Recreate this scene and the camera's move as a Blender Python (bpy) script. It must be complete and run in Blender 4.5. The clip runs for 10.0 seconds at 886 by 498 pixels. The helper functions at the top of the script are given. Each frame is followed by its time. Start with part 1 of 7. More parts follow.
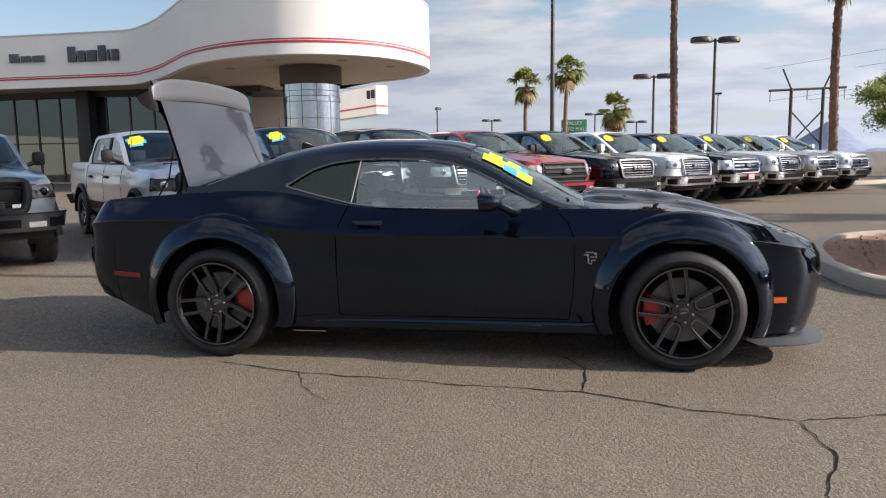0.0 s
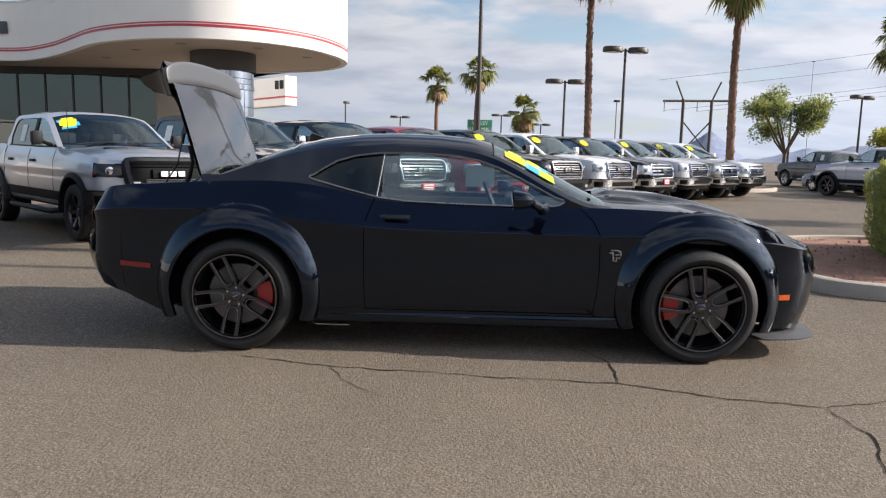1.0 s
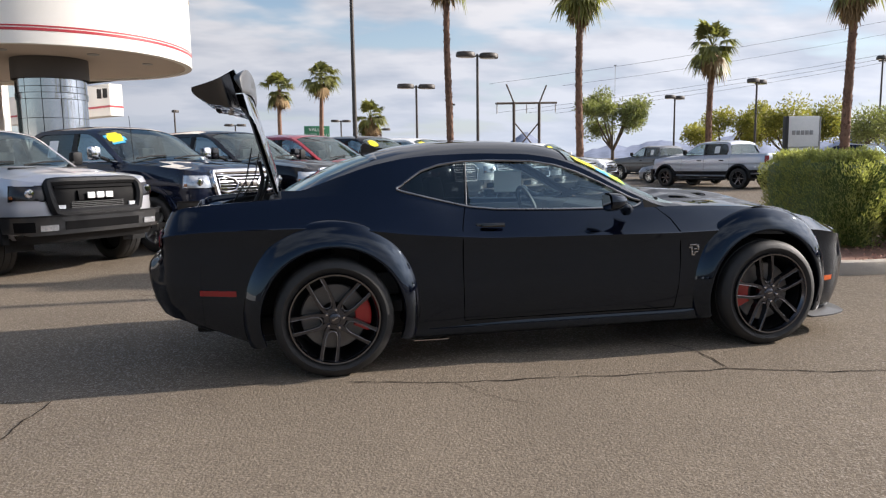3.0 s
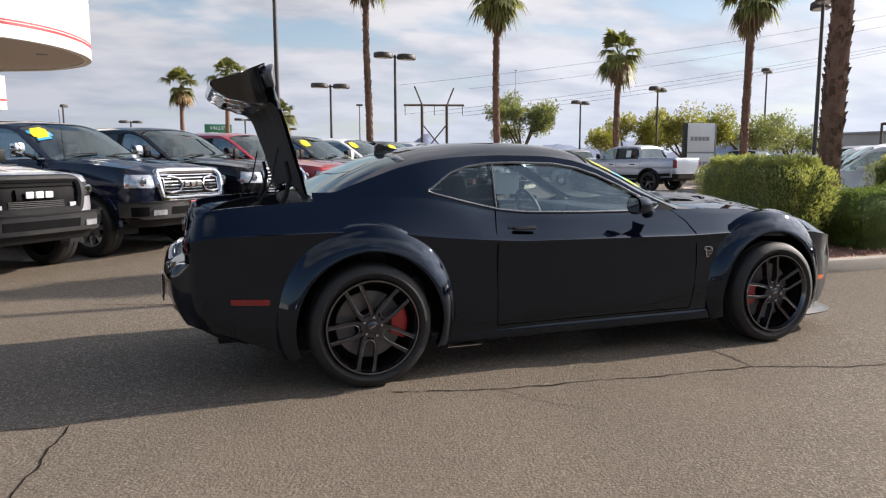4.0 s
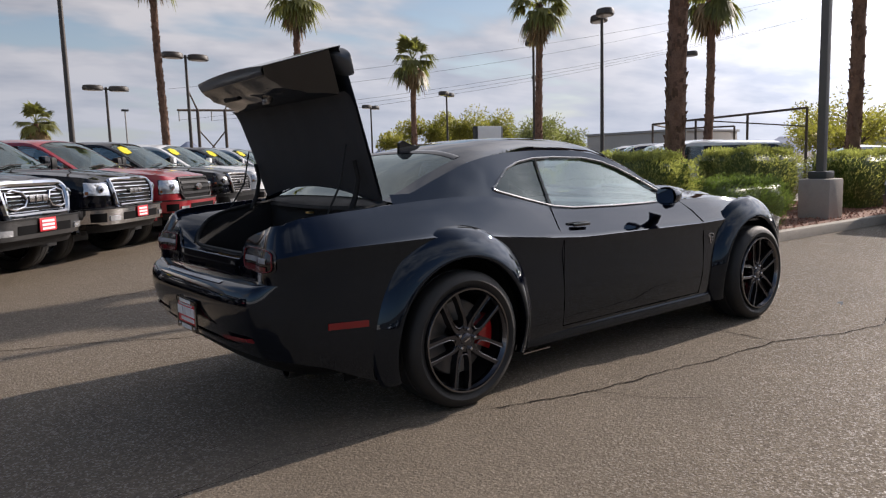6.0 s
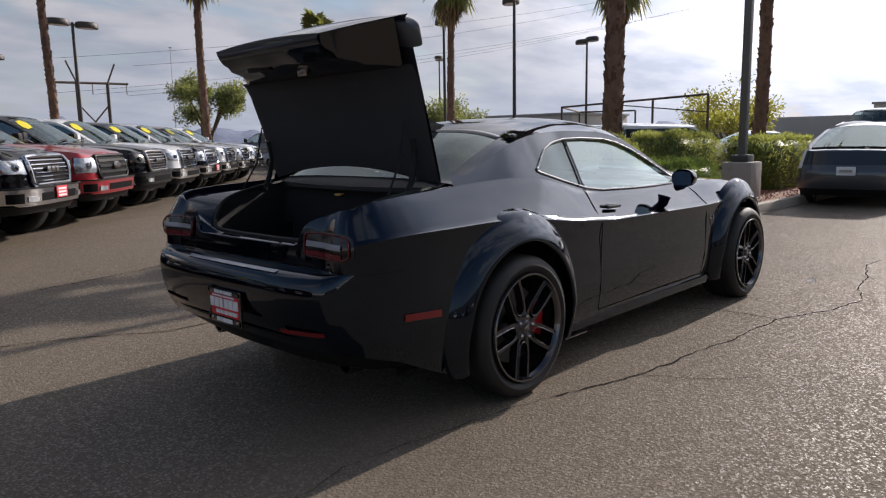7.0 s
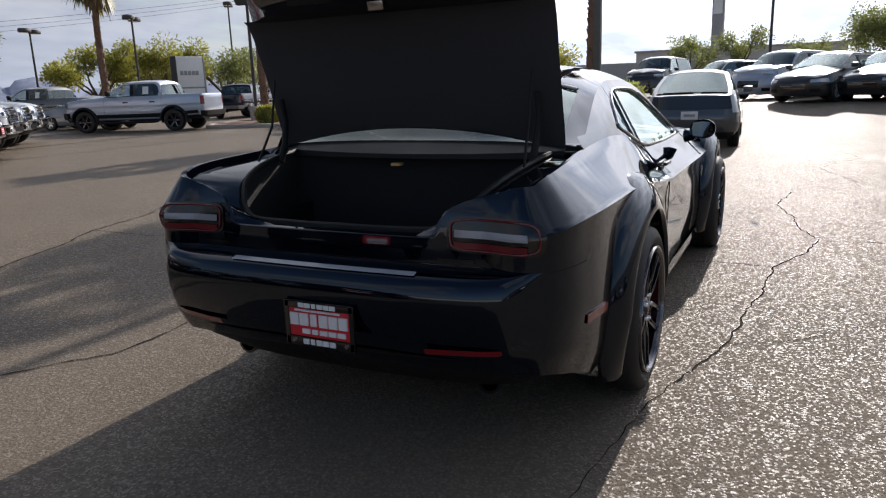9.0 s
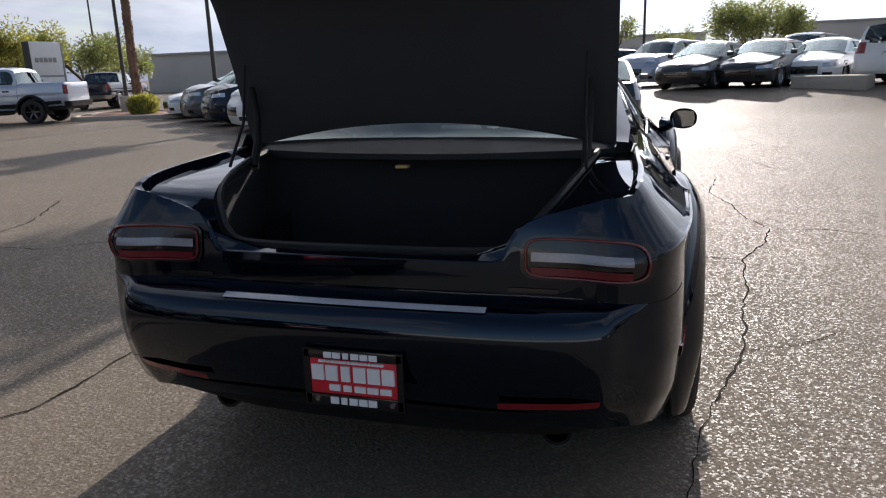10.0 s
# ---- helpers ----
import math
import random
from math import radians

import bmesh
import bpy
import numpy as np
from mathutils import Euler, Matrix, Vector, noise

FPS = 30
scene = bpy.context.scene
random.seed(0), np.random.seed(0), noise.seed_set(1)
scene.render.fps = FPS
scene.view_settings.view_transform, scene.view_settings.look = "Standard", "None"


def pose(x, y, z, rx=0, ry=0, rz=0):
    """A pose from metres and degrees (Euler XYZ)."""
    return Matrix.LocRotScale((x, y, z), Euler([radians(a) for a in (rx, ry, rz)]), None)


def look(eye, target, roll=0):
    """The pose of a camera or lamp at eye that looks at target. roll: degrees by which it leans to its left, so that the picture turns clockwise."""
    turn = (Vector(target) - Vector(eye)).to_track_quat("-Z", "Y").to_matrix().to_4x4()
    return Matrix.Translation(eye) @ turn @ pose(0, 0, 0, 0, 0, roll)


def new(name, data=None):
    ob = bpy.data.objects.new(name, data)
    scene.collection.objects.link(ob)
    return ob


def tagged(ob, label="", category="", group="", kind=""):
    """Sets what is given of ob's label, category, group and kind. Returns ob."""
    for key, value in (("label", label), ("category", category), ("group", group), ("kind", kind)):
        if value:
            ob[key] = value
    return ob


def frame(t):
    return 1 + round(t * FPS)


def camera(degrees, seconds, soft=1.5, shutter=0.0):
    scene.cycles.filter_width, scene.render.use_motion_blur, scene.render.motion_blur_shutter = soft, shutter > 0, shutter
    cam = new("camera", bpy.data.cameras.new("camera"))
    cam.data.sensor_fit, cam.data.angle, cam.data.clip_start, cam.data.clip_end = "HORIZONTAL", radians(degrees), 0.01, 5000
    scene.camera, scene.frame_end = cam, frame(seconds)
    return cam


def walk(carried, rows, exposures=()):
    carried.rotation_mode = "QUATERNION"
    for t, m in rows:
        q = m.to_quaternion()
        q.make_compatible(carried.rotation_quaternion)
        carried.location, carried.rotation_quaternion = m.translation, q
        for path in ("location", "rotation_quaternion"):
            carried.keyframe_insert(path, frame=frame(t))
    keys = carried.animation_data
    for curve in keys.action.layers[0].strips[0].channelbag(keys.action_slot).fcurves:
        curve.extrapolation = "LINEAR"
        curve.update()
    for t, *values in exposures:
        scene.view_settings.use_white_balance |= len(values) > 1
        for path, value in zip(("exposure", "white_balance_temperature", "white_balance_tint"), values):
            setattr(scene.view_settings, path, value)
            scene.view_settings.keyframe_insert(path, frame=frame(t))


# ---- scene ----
cam = camera(64.0, 10.0, soft=1.2)
PATH = [
    (0, (0.774, -5.231, 1.286), (0.439, -3.276, 1.031), -0.9),
    (0.5, (0.378, -5.324, 1.282), (0.19, -3.349, 1.029), 0.4),
    (1, (-0.045, -5.37, 1.282), (-0.095, -3.388, 1.018), 1.3),
    (1.5, (-0.455, -5.344, 1.294), (-0.405, -3.361, 1.033), 0.4),
    (2, (-0.887, -5.36, 1.301), (-0.688, -3.387, 1.041), -0.1),
    (2.5, (-1.31, -5.283, 1.289), (-1.005, -3.322, 1.042), -0.7),
    (4, (-2.456, -4.827, 1.3), (-1.774, -2.963, 1.053), -0.2),
    (4.5, (-2.824, -4.586, 1.283), (-2.004, -2.776, 1.058), -0.3),
    (5, (-3.164, -4.325, 1.268), (-2.202, -2.587, 1.032), -0.4),
    (5.5, (-3.463, -4.028, 1.268), (-2.366, -2.375, 1.02), 0.0),
    (5.7, (-3.596, -3.916, 1.272), (-2.444, -2.298, 1.035), -0.8),
    (6.8, (-4.168, -3.16, 1.279), (-2.773, -1.759, 0.976), -1.3),
    (7, (-4.258, -3.032, 1.289), (-2.82, -1.676, 0.986), -1.0),
    (7.5, (-4.409, -2.64, 1.288), (-2.869, -1.414, 0.935), -0.9),
    (8, (-4.506, -2.256, 1.288), (-2.883, -1.146, 0.92), -1.0),
    (8.5, (-4.574, -1.886, 1.312), (-2.868, -0.927, 0.9), -1.3),
    (9, (-4.497, -1.498, 1.331), (-2.755, -0.623, 0.883), -2.0),
    (9.5, (-4.419, -1.135, 1.35), (-2.601, -0.438, 0.889), -2.5),
    (10, (-4.22, -0.816, 1.338), (-2.366, -0.248, 0.849), -2.0),
]
walk(cam, [(t, look(eye, target, roll)) for t, eye, target, roll in PATH],
     exposures=[(0.0, 0.54, 6350, 13), (2.5, 0.56, 6400, 13), (4.0, 0.50, 6500, 14), (5.0, 0.34, 6500, 14), (5.7, 0.16, 6500, 15), (7.0, -0.14, 6400, 16), (8.0, -0.18, 6350, 15), (9.0, -0.02, 6250, 14), (10.0, 0.18, 6250, 14)])

# ---- daylight: low afternoon sun ahead of the black car, broken cloud ----
SUN_EL, SUN_AZ = 26.0, 90.0          # degrees up; degrees clockwise from +y


def node(tree, kind, **values):
    n = tree.nodes.new(kind)
    for key, value in values.items():
        if key in n.inputs:
            n.inputs[key].default_value = value
        else:
            setattr(n, key, value)
    return n


def make_world():
    world = bpy.data.worlds.new("sky")
    world.use_nodes = True
    scene.world = world
    tree = world.node_tree
    tree.nodes.clear()
    link = tree.links.new
    sky = node(tree, "ShaderNodeTexSky")
    sky.sky_type, sky.sun_disc = "NISHITA", False
    sky.sun_elevation, sky.sun_rotation = radians(SUN_EL), radians(SUN_AZ)
    sky.air_density, sky.dust_density, sky.ozone_density = 1.1, 0.9, 1.3
    place = node(tree, "ShaderNodeTexCoord")
    split = node(tree, "ShaderNodeSeparateXYZ")
    link(place.outputs["Generated"], split.inputs[0])
    up = node(tree, "ShaderNodeMath", operation="ADD")
    up.inputs[1].default_value = 0.20
    link(split.outputs[2], up.inputs[0])
    flat = []
    for axis in (0, 1):
        d = node(tree, "ShaderNodeMath", operation="DIVIDE")
        link(split.outputs[axis], d.inputs[0])
        link(up.outputs[0], d.inputs[1])
        flat.append(d)
    join = node(tree, "ShaderNodeCombineXYZ")
    link(flat[0].outputs[0], join.inputs[0])
    link(flat[1].outputs[0], join.inputs[1])
    turn = node(tree, "ShaderNodeMapping")
    turn.inputs["Rotation"].default_value = (0, 0, radians(25))
    turn.inputs["Scale"].default_value = (0.72, 1.0, 1.0)
    turn.inputs["Location"].default_value = (CLOUD_X, CLOUD_Y, 0)
    link(join.outputs[0], turn.inputs["Vector"])
    broad = node(tree, "ShaderNodeTexNoise", Scale=0.85, Detail=5.0, Roughness=0.50, Distortion=0.25)
    fine = node(tree, "ShaderNodeTexNoise", Scale=2.6, Detail=4.0, Roughness=0.55)
    link(turn.outputs[0], broad.inputs["Vector"])
    link(turn.outputs[0], fine.inputs["Vector"])
    cover = node(tree, "ShaderNodeMapRange")
    cover.interpolation_type = "SMOOTHSTEP"
    cover.inputs["From Min"].default_value, cover.inputs["From Max"].default_value = 0.572, 0.675
    rough = node(tree, "ShaderNodeMath", operation="MULTIPLY_ADD")
    rough.inputs[1].default_value = 0.22
    link(fine.outputs[0], rough.inputs[0])
    link(broad.outputs[0], rough.inputs[2])
    side = node(tree, "ShaderNodeVectorMath", operation="DOT_PRODUCT")
    side.inputs[1].default_value = (0.95, 0.35, 0.0)
    link(place.outputs["Generated"], side.inputs[0])
    bank = node(tree, "ShaderNodeMath", operation="MULTIPLY_ADD")
    bank.inputs[1].default_value = 0.11
    link(side.outputs["Value"], bank.inputs[0])
    link(rough.outputs[0], bank.inputs[2])
    link(bank.outputs[0], cover.inputs["Value"])
    shade = node(tree, "ShaderNodeValToRGB")
    shade.color_ramp.elements[0].position, shade.color_ramp.elements[0].color = 0.36, (0.58, 0.63, 0.72, 1)
    shade.color_ramp.elements[1].position, shade.color_ramp.elements[1].color = 0.60, (1.0, 1.0, 1.02, 1)
    link(fine.outputs[0], shade.inputs[0])
    # cloud is as bright as the veiled sky behind it, brightest round the sun
    glow = node(tree, "ShaderNodeVectorMath", operation="DOT_PRODUCT")
    glow.inputs[1].default_value = (math.sin(radians(SUN_AZ)) * math.cos(radians(SUN_EL)), math.cos(radians(SUN_AZ)) * math.cos(radians(SUN_EL)), math.sin(radians(SUN_EL)))
    link(place.outputs["Generated"], glow.inputs[0])
    rise = node(tree, "ShaderNodeMapRange")
    rise.inputs["From Min"].default_value, rise.inputs["From Max"].default_value = -0.2, 1.0
    rise.inputs["To Min"].default_value, rise.inputs["To Max"].default_value = CLOUD_LOW, CLOUD_HIGH
    link(glow.outputs["Value"], rise.inputs["Value"])
    halo = node(tree, "ShaderNodeMapRange")
    halo.interpolation_type = "SMOOTHSTEP"
    halo.inputs["From Min"].default_value, halo.inputs["From Max"].default_value = 0.72, 1.0
    halo.inputs["To Max"].default_value = HALO
    link(glow.outputs["Value"], halo.inputs["Value"])
    bright = node(tree, "ShaderNodeMath", operation="ADD")
    link(rise.outputs[0], bright.inputs[0])
    link(halo.outputs[0], bright.inputs[1])
    veiled = node(tree, "ShaderNodeMapRange")
    veiled.interpolation_type = "SMOOTHSTEP"
    veiled.inputs["From Min"].default_value, veiled.inputs["From Max"].default_value = 0.62, 0.97
    veiled.inputs["To Max"].default_value = 0.6
    link(glow.outputs["Value"], veiled.inputs["Value"])
    most = node(tree, "ShaderNodeMath", operation="MAXIMUM")
    link(cover.outputs[0], most.inputs[0])
    link(veiled.outputs[0], most.inputs[1])
    lit = node(tree, "ShaderNodeVectorMath", operation="SCALE")
    link(shade.outputs[0], lit.inputs[0])
    link(bright.outputs[0], lit.inputs["Scale"])
    mix = node(tree, "ShaderNodeMix", data_type="RGBA")
    link(most.outputs[0], mix.inputs["Factor"])
    link(sky.outputs[0], mix.inputs[6])
    link(lit.outputs[0], mix.inputs[7])
    # thin haze towards the horizon
    low = node(tree, "ShaderNodeMapRange")
    low.inputs["From Min"].default_value, low.inputs["From Max"].default_value = 0.0, 0.22
    low.inputs["To Min"].default_value, low.inputs["To Max"].default_value = 0.75, 0.0
    link(split.outputs[2], low.inputs["Value"])
    haze = node(tree, "ShaderNodeVectorMath", operation="SCALE")
    haze.inputs[0].default_value = (0.76, 0.87, 1.04)
    link(rise.outputs[0], haze.inputs["Scale"])
    veil = node(tree, "ShaderNodeMix", data_type="RGBA")
    link(low.outputs[0], veil.inputs["Factor"])
    link(mix.outputs[2], veil.inputs[6])
    link(haze.outputs[0], veil.inputs[7])
    back = node(tree, "ShaderNodeBackground", Strength=SKY_STRENGTH)
    link(veil.outputs[2], back.inputs["Color"])
    out = node(tree, "ShaderNodeOutputWorld")
    link(back.outputs[0], out.inputs["Surface"])


SKY_STRENGTH, CLOUD_LOW, CLOUD_HIGH, HALO, CLOUD_X, CLOUD_Y = 0.10, 4.4, 7.6, 20.0, 0.3, 0.2
make_world()
sun = new("sun", bpy.data.lights.new("sun", "SUN"))
sun.data.energy, sun.data.angle, sun.data.color = 5.0, radians(0.6), (1.0, 0.92, 0.81)
sun.matrix_world = pose(0, 0, 30) @ pose(0, 0, 0, 90 - SUN_EL, 0, 180 - SUN_AZ)

# ---- materials ----
MATS = {}


def material(name, color, rough=0.5, metal=0.0, coat=0.0, vary=0.12, scale=6.0, bump=0.0, fine=120.0, dirt=0.0, dirt_color=(0.25, 0.21, 0.17), spec=0.5, per_object=0.0, island=0.0, coat_ior=1.5, sheen=None):
    """A surface with broad and fine variation of its colour, an uneven gloss and fine relief."""
    if name in MATS:
        return MATS[name]
    m = MATS[name] = bpy.data.materials.new(name)
    m.use_nodes = True
    tree = m.node_tree
    link = tree.links.new
    b = tree.nodes["Principled BSDF"]
    b.inputs["Metallic"].default_value, b.inputs["Coat Weight"].default_value, b.inputs["Coat Roughness"].default_value = metal, coat, 0.03
    b.inputs["Specular IOR Level"].default_value, b.inputs["Coat IOR"].default_value = spec, coat_ior
    if sheen:
        b.inputs["Specular Tint"].default_value = (*sheen, 1)
    place = node(tree, "ShaderNodeTexCoord")
    big = node(tree, "ShaderNodeTexNoise", Scale=scale, Detail=5.0, Roughness=0.6)
    small = node(tree, "ShaderNodeTexNoise", Scale=fine, Detail=3.0, Roughness=0.6)
    for n in (big, small):
        link(place.outputs["Object"], n.inputs["Vector"])
    blend = node(tree, "ShaderNodeMath", operation="ADD")
    link(big.outputs[0], blend.inputs[0])
    link(small.outputs[0], blend.inputs[1])
    span = node(tree, "ShaderNodeMapRange")
    span.inputs["From Min"].default_value, span.inputs["From Max"].default_value = 0.7, 1.3
    span.inputs["To Min"].default_value, span.inputs["To Max"].default_value = 1 - vary, 1 + vary
    link(blend.outputs[0], span.inputs["Value"])
    last = span.outputs[0]
    if per_object or island:
        source = node(tree, "ShaderNodeObjectInfo").outputs["Random"] if per_object else node(tree, "ShaderNodeNewGeometry").outputs["Random Per Island"]
        own = node(tree, "ShaderNodeMapRange")
        own.inputs["To Min"].default_value, own.inputs["To Max"].default_value = 1 - (per_object or island), 1 + (per_object or island)
        link(source, own.inputs["Value"])
        both = node(tree, "ShaderNodeMath", operation="MULTIPLY")
        link(last, both.inputs[0])
        link(own.outputs[0], both.inputs[1])
        last = both.outputs[0]
    tint = node(tree, "ShaderNodeVectorMath", operation="SCALE")
    tint.inputs[0].default_value = color
    link(last, tint.inputs["Scale"])
    shown = tint.outputs[0]
    if dirt:
        mask = node(tree, "ShaderNodeMapRange")
        mask.inputs["From Min"].default_value, mask.inputs["From Max"].default_value = 0.45, 0.75
        mask.inputs["To Max"].default_value = dirt
        link(big.outputs[0], mask.inputs["Value"])
        over = node(tree, "ShaderNodeMix", data_type="RGBA")
        over.inputs[7].default_value = (*dirt_color, 1)
        link(mask.outputs[0], over.inputs["Factor"])
        link(shown, over.inputs[6])
        shown = over.outputs[2]
    link(shown, b.inputs["Base Color"])
    gloss = node(tree, "ShaderNodeMapRange")
    gloss.inputs["To Min"].default_value, gloss.inputs["To Max"].default_value = max(0.0, rough * 0.8), min(1.0, rough * 1.2)
    link(big.outputs[0], gloss.inputs["Value"])
    link(gloss.outputs[0], b.inputs["Roughness"])
    if bump:
        relief = node(tree, "ShaderNodeBump", Strength=bump, Distance=0.01)
        link(small.outputs[0], relief.inputs["Height"])
        link(relief.outputs[0], b.inputs["Normal"])
    return m


def glass(name, tint, gloss=0.0, head_on=0.08):
    """A pane: light goes straight through, tinted, and its face mirrors more towards grazing, alike from both sides."""
    if name in MATS:
        return MATS[name]
    m = MATS[name] = bpy.data.materials.new(name)
    m.use_nodes = True
    tree = m.node_tree
    tree.nodes.clear()
    link = tree.links.new
    clear = node(tree, "ShaderNodeBsdfTransparent")
    clear.inputs[0].default_value = (*tint, 1)
    shine = node(tree, "ShaderNodeBsdfGlossy", Roughness=0.01 + gloss)
    shine.inputs["Color"].default_value = (0.86, 0.98, 0.97, 1)
    slant = node(tree, "ShaderNodeLayerWeight", Blend=0.5)
    steep = node(tree, "ShaderNodeMath", operation="POWER")
    steep.inputs[1].default_value = 4.2
    link(slant.outputs["Facing"], steep.inputs[0])
    share = node(tree, "ShaderNodeMapRange")
    share.inputs["To Min"].default_value = head_on
    link(steep.outputs[0], share.inputs["Value"])
    mix = node(tree, "ShaderNodeMixShader")
    link(share.outputs[0], mix.inputs[0])
    link(clear.outputs[0], mix.inputs[1])
    link(shine.outputs[0], mix.inputs[2])
    out = node(tree, "ShaderNodeOutputMaterial")
    link(mix.outputs[0], out.inputs["Surface"])
    return m


def asphalt():
    m = MATS["asphalt"] = bpy.data.materials.new("asphalt")
    m.use_nodes = True
    tree = m.node_tree
    link = tree.links.new
    b = tree.nodes["Principled BSDF"]
    place = node(tree, "ShaderNodeTexCoord")
    patch = node(tree, "ShaderNodeTexNoise", Scale=0.16, Detail=6.0, Roughness=0.6)
    stain = node(tree, "ShaderNodeTexNoise", Scale=1.1, Detail=7.0, Roughness=0.65)
    grit = node(tree, "ShaderNodeTexVoronoi", Scale=110.0)
    clump = node(tree, "ShaderNodeTexNoise", Scale=22.0, Detail=6.0, Roughness=0.72)
    grain = node(tree, "ShaderNodeTexNoise", Scale=62.0, Detail=3.0, Roughness=0.6)
    for n in (patch, stain, grit, grain, clump):
        link(place.outputs["Object"], n.inputs["Vector"])
    ramp = node(tree, "ShaderNodeValToRGB")
    ramp.color_ramp.elements[0].position, ramp.color_ramp.elements[0].color = 0.26, (0.136, 0.112, 0.087, 1)
    ramp.color_ramp.elements[1].position, ramp.color_ramp.elements[1].color = 0.74, (0.214, 0.176, 0.134, 1)
    add = node(tree, "ShaderNodeMath", operation="MULTIPLY_ADD")
    add.inputs[1].default_value = 0.45
    link(stain.outputs[0], add.inputs[0])
    half = node(tree, "ShaderNodeMath", operation="MULTIPLY")
    half.inputs[1].default_value = 0.55
    link(patch.outputs[0], half.inputs[0])
    link(half.outputs[0], add.inputs[2])
    link(add.outputs[0], ramp.inputs[0])
    stones = node(tree, "ShaderNodeMapRange")
    stones.inputs["From Max"].default_value = 1.0
    stones.inputs["To Min"].default_value, stones.inputs["To Max"].default_value = 0.74, 1.26
    link(grit.outputs["Color"], stones.inputs["Value"])
    mottle = node(tree, "ShaderNodeMapRange")
    mottle.inputs["From Min"].default_value, mottle.inputs["From Max"].default_value = 0.3, 0.7
    mottle.inputs["To Min"].default_value, mottle.inputs["To Max"].default_value = 0.80, 1.18
    link(clump.outputs[0], mottle.inputs["Value"])
    mixed = node(tree, "ShaderNodeMath", operation="MULTIPLY")
    link(stones.outputs[0], mixed.inputs[0])
    link(mottle.outputs[0], mixed.inputs[1])
    speck = node(tree, "ShaderNodeVectorMath", operation="SCALE")
    link(ramp.outputs[0], speck.inputs[0])
    link(mixed.outputs[0], speck.inputs["Scale"])
    link(speck.outputs[0], b.inputs["Base Color"])
    relief = node(tree, "ShaderNodeBump", Strength=1.0, Distance=0.0072)
    link(grain.outputs[0], relief.inputs["Height"])
    link(relief.outputs[0], b.inputs["Normal"])
    pick = node(tree, "ShaderNodeSeparateColor")
    link(grit.outputs["Color"], pick.inputs[0])
    for name, dull, shiny in (("Roughness", 0.80, 0.38), ("Specular IOR Level", 0.06, 0.33)):
        gloss = node(tree, "ShaderNodeMapRange")
        gloss.inputs["From Min"].default_value, gloss.inputs["From Max"].default_value = 0.70, 0.86
        gloss.inputs["To Min"].default_value, gloss.inputs["To Max"].default_value = dull, shiny
        link(pick.outputs[1], gloss.inputs["Value"])
        link(gloss.outputs[0], b.inputs[name])
    return m


ASPHALT = asphalt()
CRACK = material("crack", (0.020, 0.016, 0.013), 0.95, spec=0.05, fine=300)
KERB = material("kerb_concrete", (0.42, 0.37, 0.31), 0.85, vary=0.25, bump=0.5, fine=160, dirt=0.5)
GRAVEL = material("red_gravel", (0.27, 0.14, 0.095), 0.9, vary=0.35, scale=3, bump=1.0, fine=60)
STONE = material("gravel_stone", (0.33, 0.17, 0.12), 0.9, vary=0.2, island=0.45)
CONCRETE = material("pole_concrete", (0.40, 0.36, 0.32), 0.85, vary=0.2, bump=0.4, dirt=0.3)
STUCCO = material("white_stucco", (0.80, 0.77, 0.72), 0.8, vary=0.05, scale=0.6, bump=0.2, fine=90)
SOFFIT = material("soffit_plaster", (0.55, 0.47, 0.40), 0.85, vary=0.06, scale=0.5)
RED_TRIM = material("red_trim", (0.42, 0.035, 0.045), 0.4)
DARK_METAL = material("dark_metal", (0.035, 0.033, 0.032), 0.5, 0.3, vary=0.2)
BRONZE = material("bronze_paint", (0.060, 0.050, 0.043), 0.5, 0.1, vary=0.2)
PANEL_METAL = material("mirror_panels", (0.44, 0.46, 0.48), 0.14, 1.0, vary=0.08, scale=3)
# bluish base and gloss tint carry the blue sky's reflection in the paint
BLACK_PAINT = material("black_clearcoat", (0.0012, 0.0016, 0.0045), 0.03, 0.0, vary=0.3, scale=2.0, fine=700, spec=0.62, sheen=(0.68, 0.82, 1.0))
# black paint lifted towards grey: sun and sky brightness put into the lid's colour
SUNLIT_LID_PAINT = material("sunlit_lid_black", (0.024, 0.026, 0.034), 0.45, 0.0, coat=1.0, vary=0.12, scale=3.0, fine=300, spec=0.2, coat_ior=1.6)
# satin grey, paler than the lid
SPOILER_GREY = material("grey_satin_spoiler", (0.075, 0.076, 0.080), 0.42, 0.0, coat=0.25, vary=0.10, scale=4.0, fine=300)
GRILLE_BLACK = material("grille_black", (0.004, 0.004, 0.0045), 0.6, vary=0.2, spec=0.08)
GAP = material("panel_gap", (0.001, 0.001, 0.001), 1.0, spec=0.0)
BLACK_PLASTIC = material("black_plastic", (0.0085, 0.0085, 0.0095), 0.55, vary=0.2, bump=0.15, fine=400, spec=0.25)
GLOSS_BLACK = material("gloss_black", (0.006, 0.006, 0.007), 0.12, coat=0.6)
GREY_PLASTIC = material("grey_plastic", (0.052, 0.052, 0.054), 0.42, vary=0.15)
RUBBER = material("tyre_rubber", (0.009, 0.009, 0.0095), 0.62, vary=0.25, bump=0.2, fine=220, dirt=0.05)
RIM_DARK = material("dark_rim", (0.085, 0.085, 0.095), 0.20, 0.9, vary=0.1)
RIM_EDGE = material("machined_rim", (0.17, 0.165, 0.17), 0.22, 1.0)
RIM_ALLOY = material("alloy_rim", (0.55, 0.55, 0.55), 0.28, 0.9)
DISC = material("brake_disc", (0.15, 0.147, 0.145), 0.38, 0.8, vary=0.2, fine=200)
CALIPER = material("red_caliper", (0.44, 0.014, 0.015), 0.3, coat=0.5)
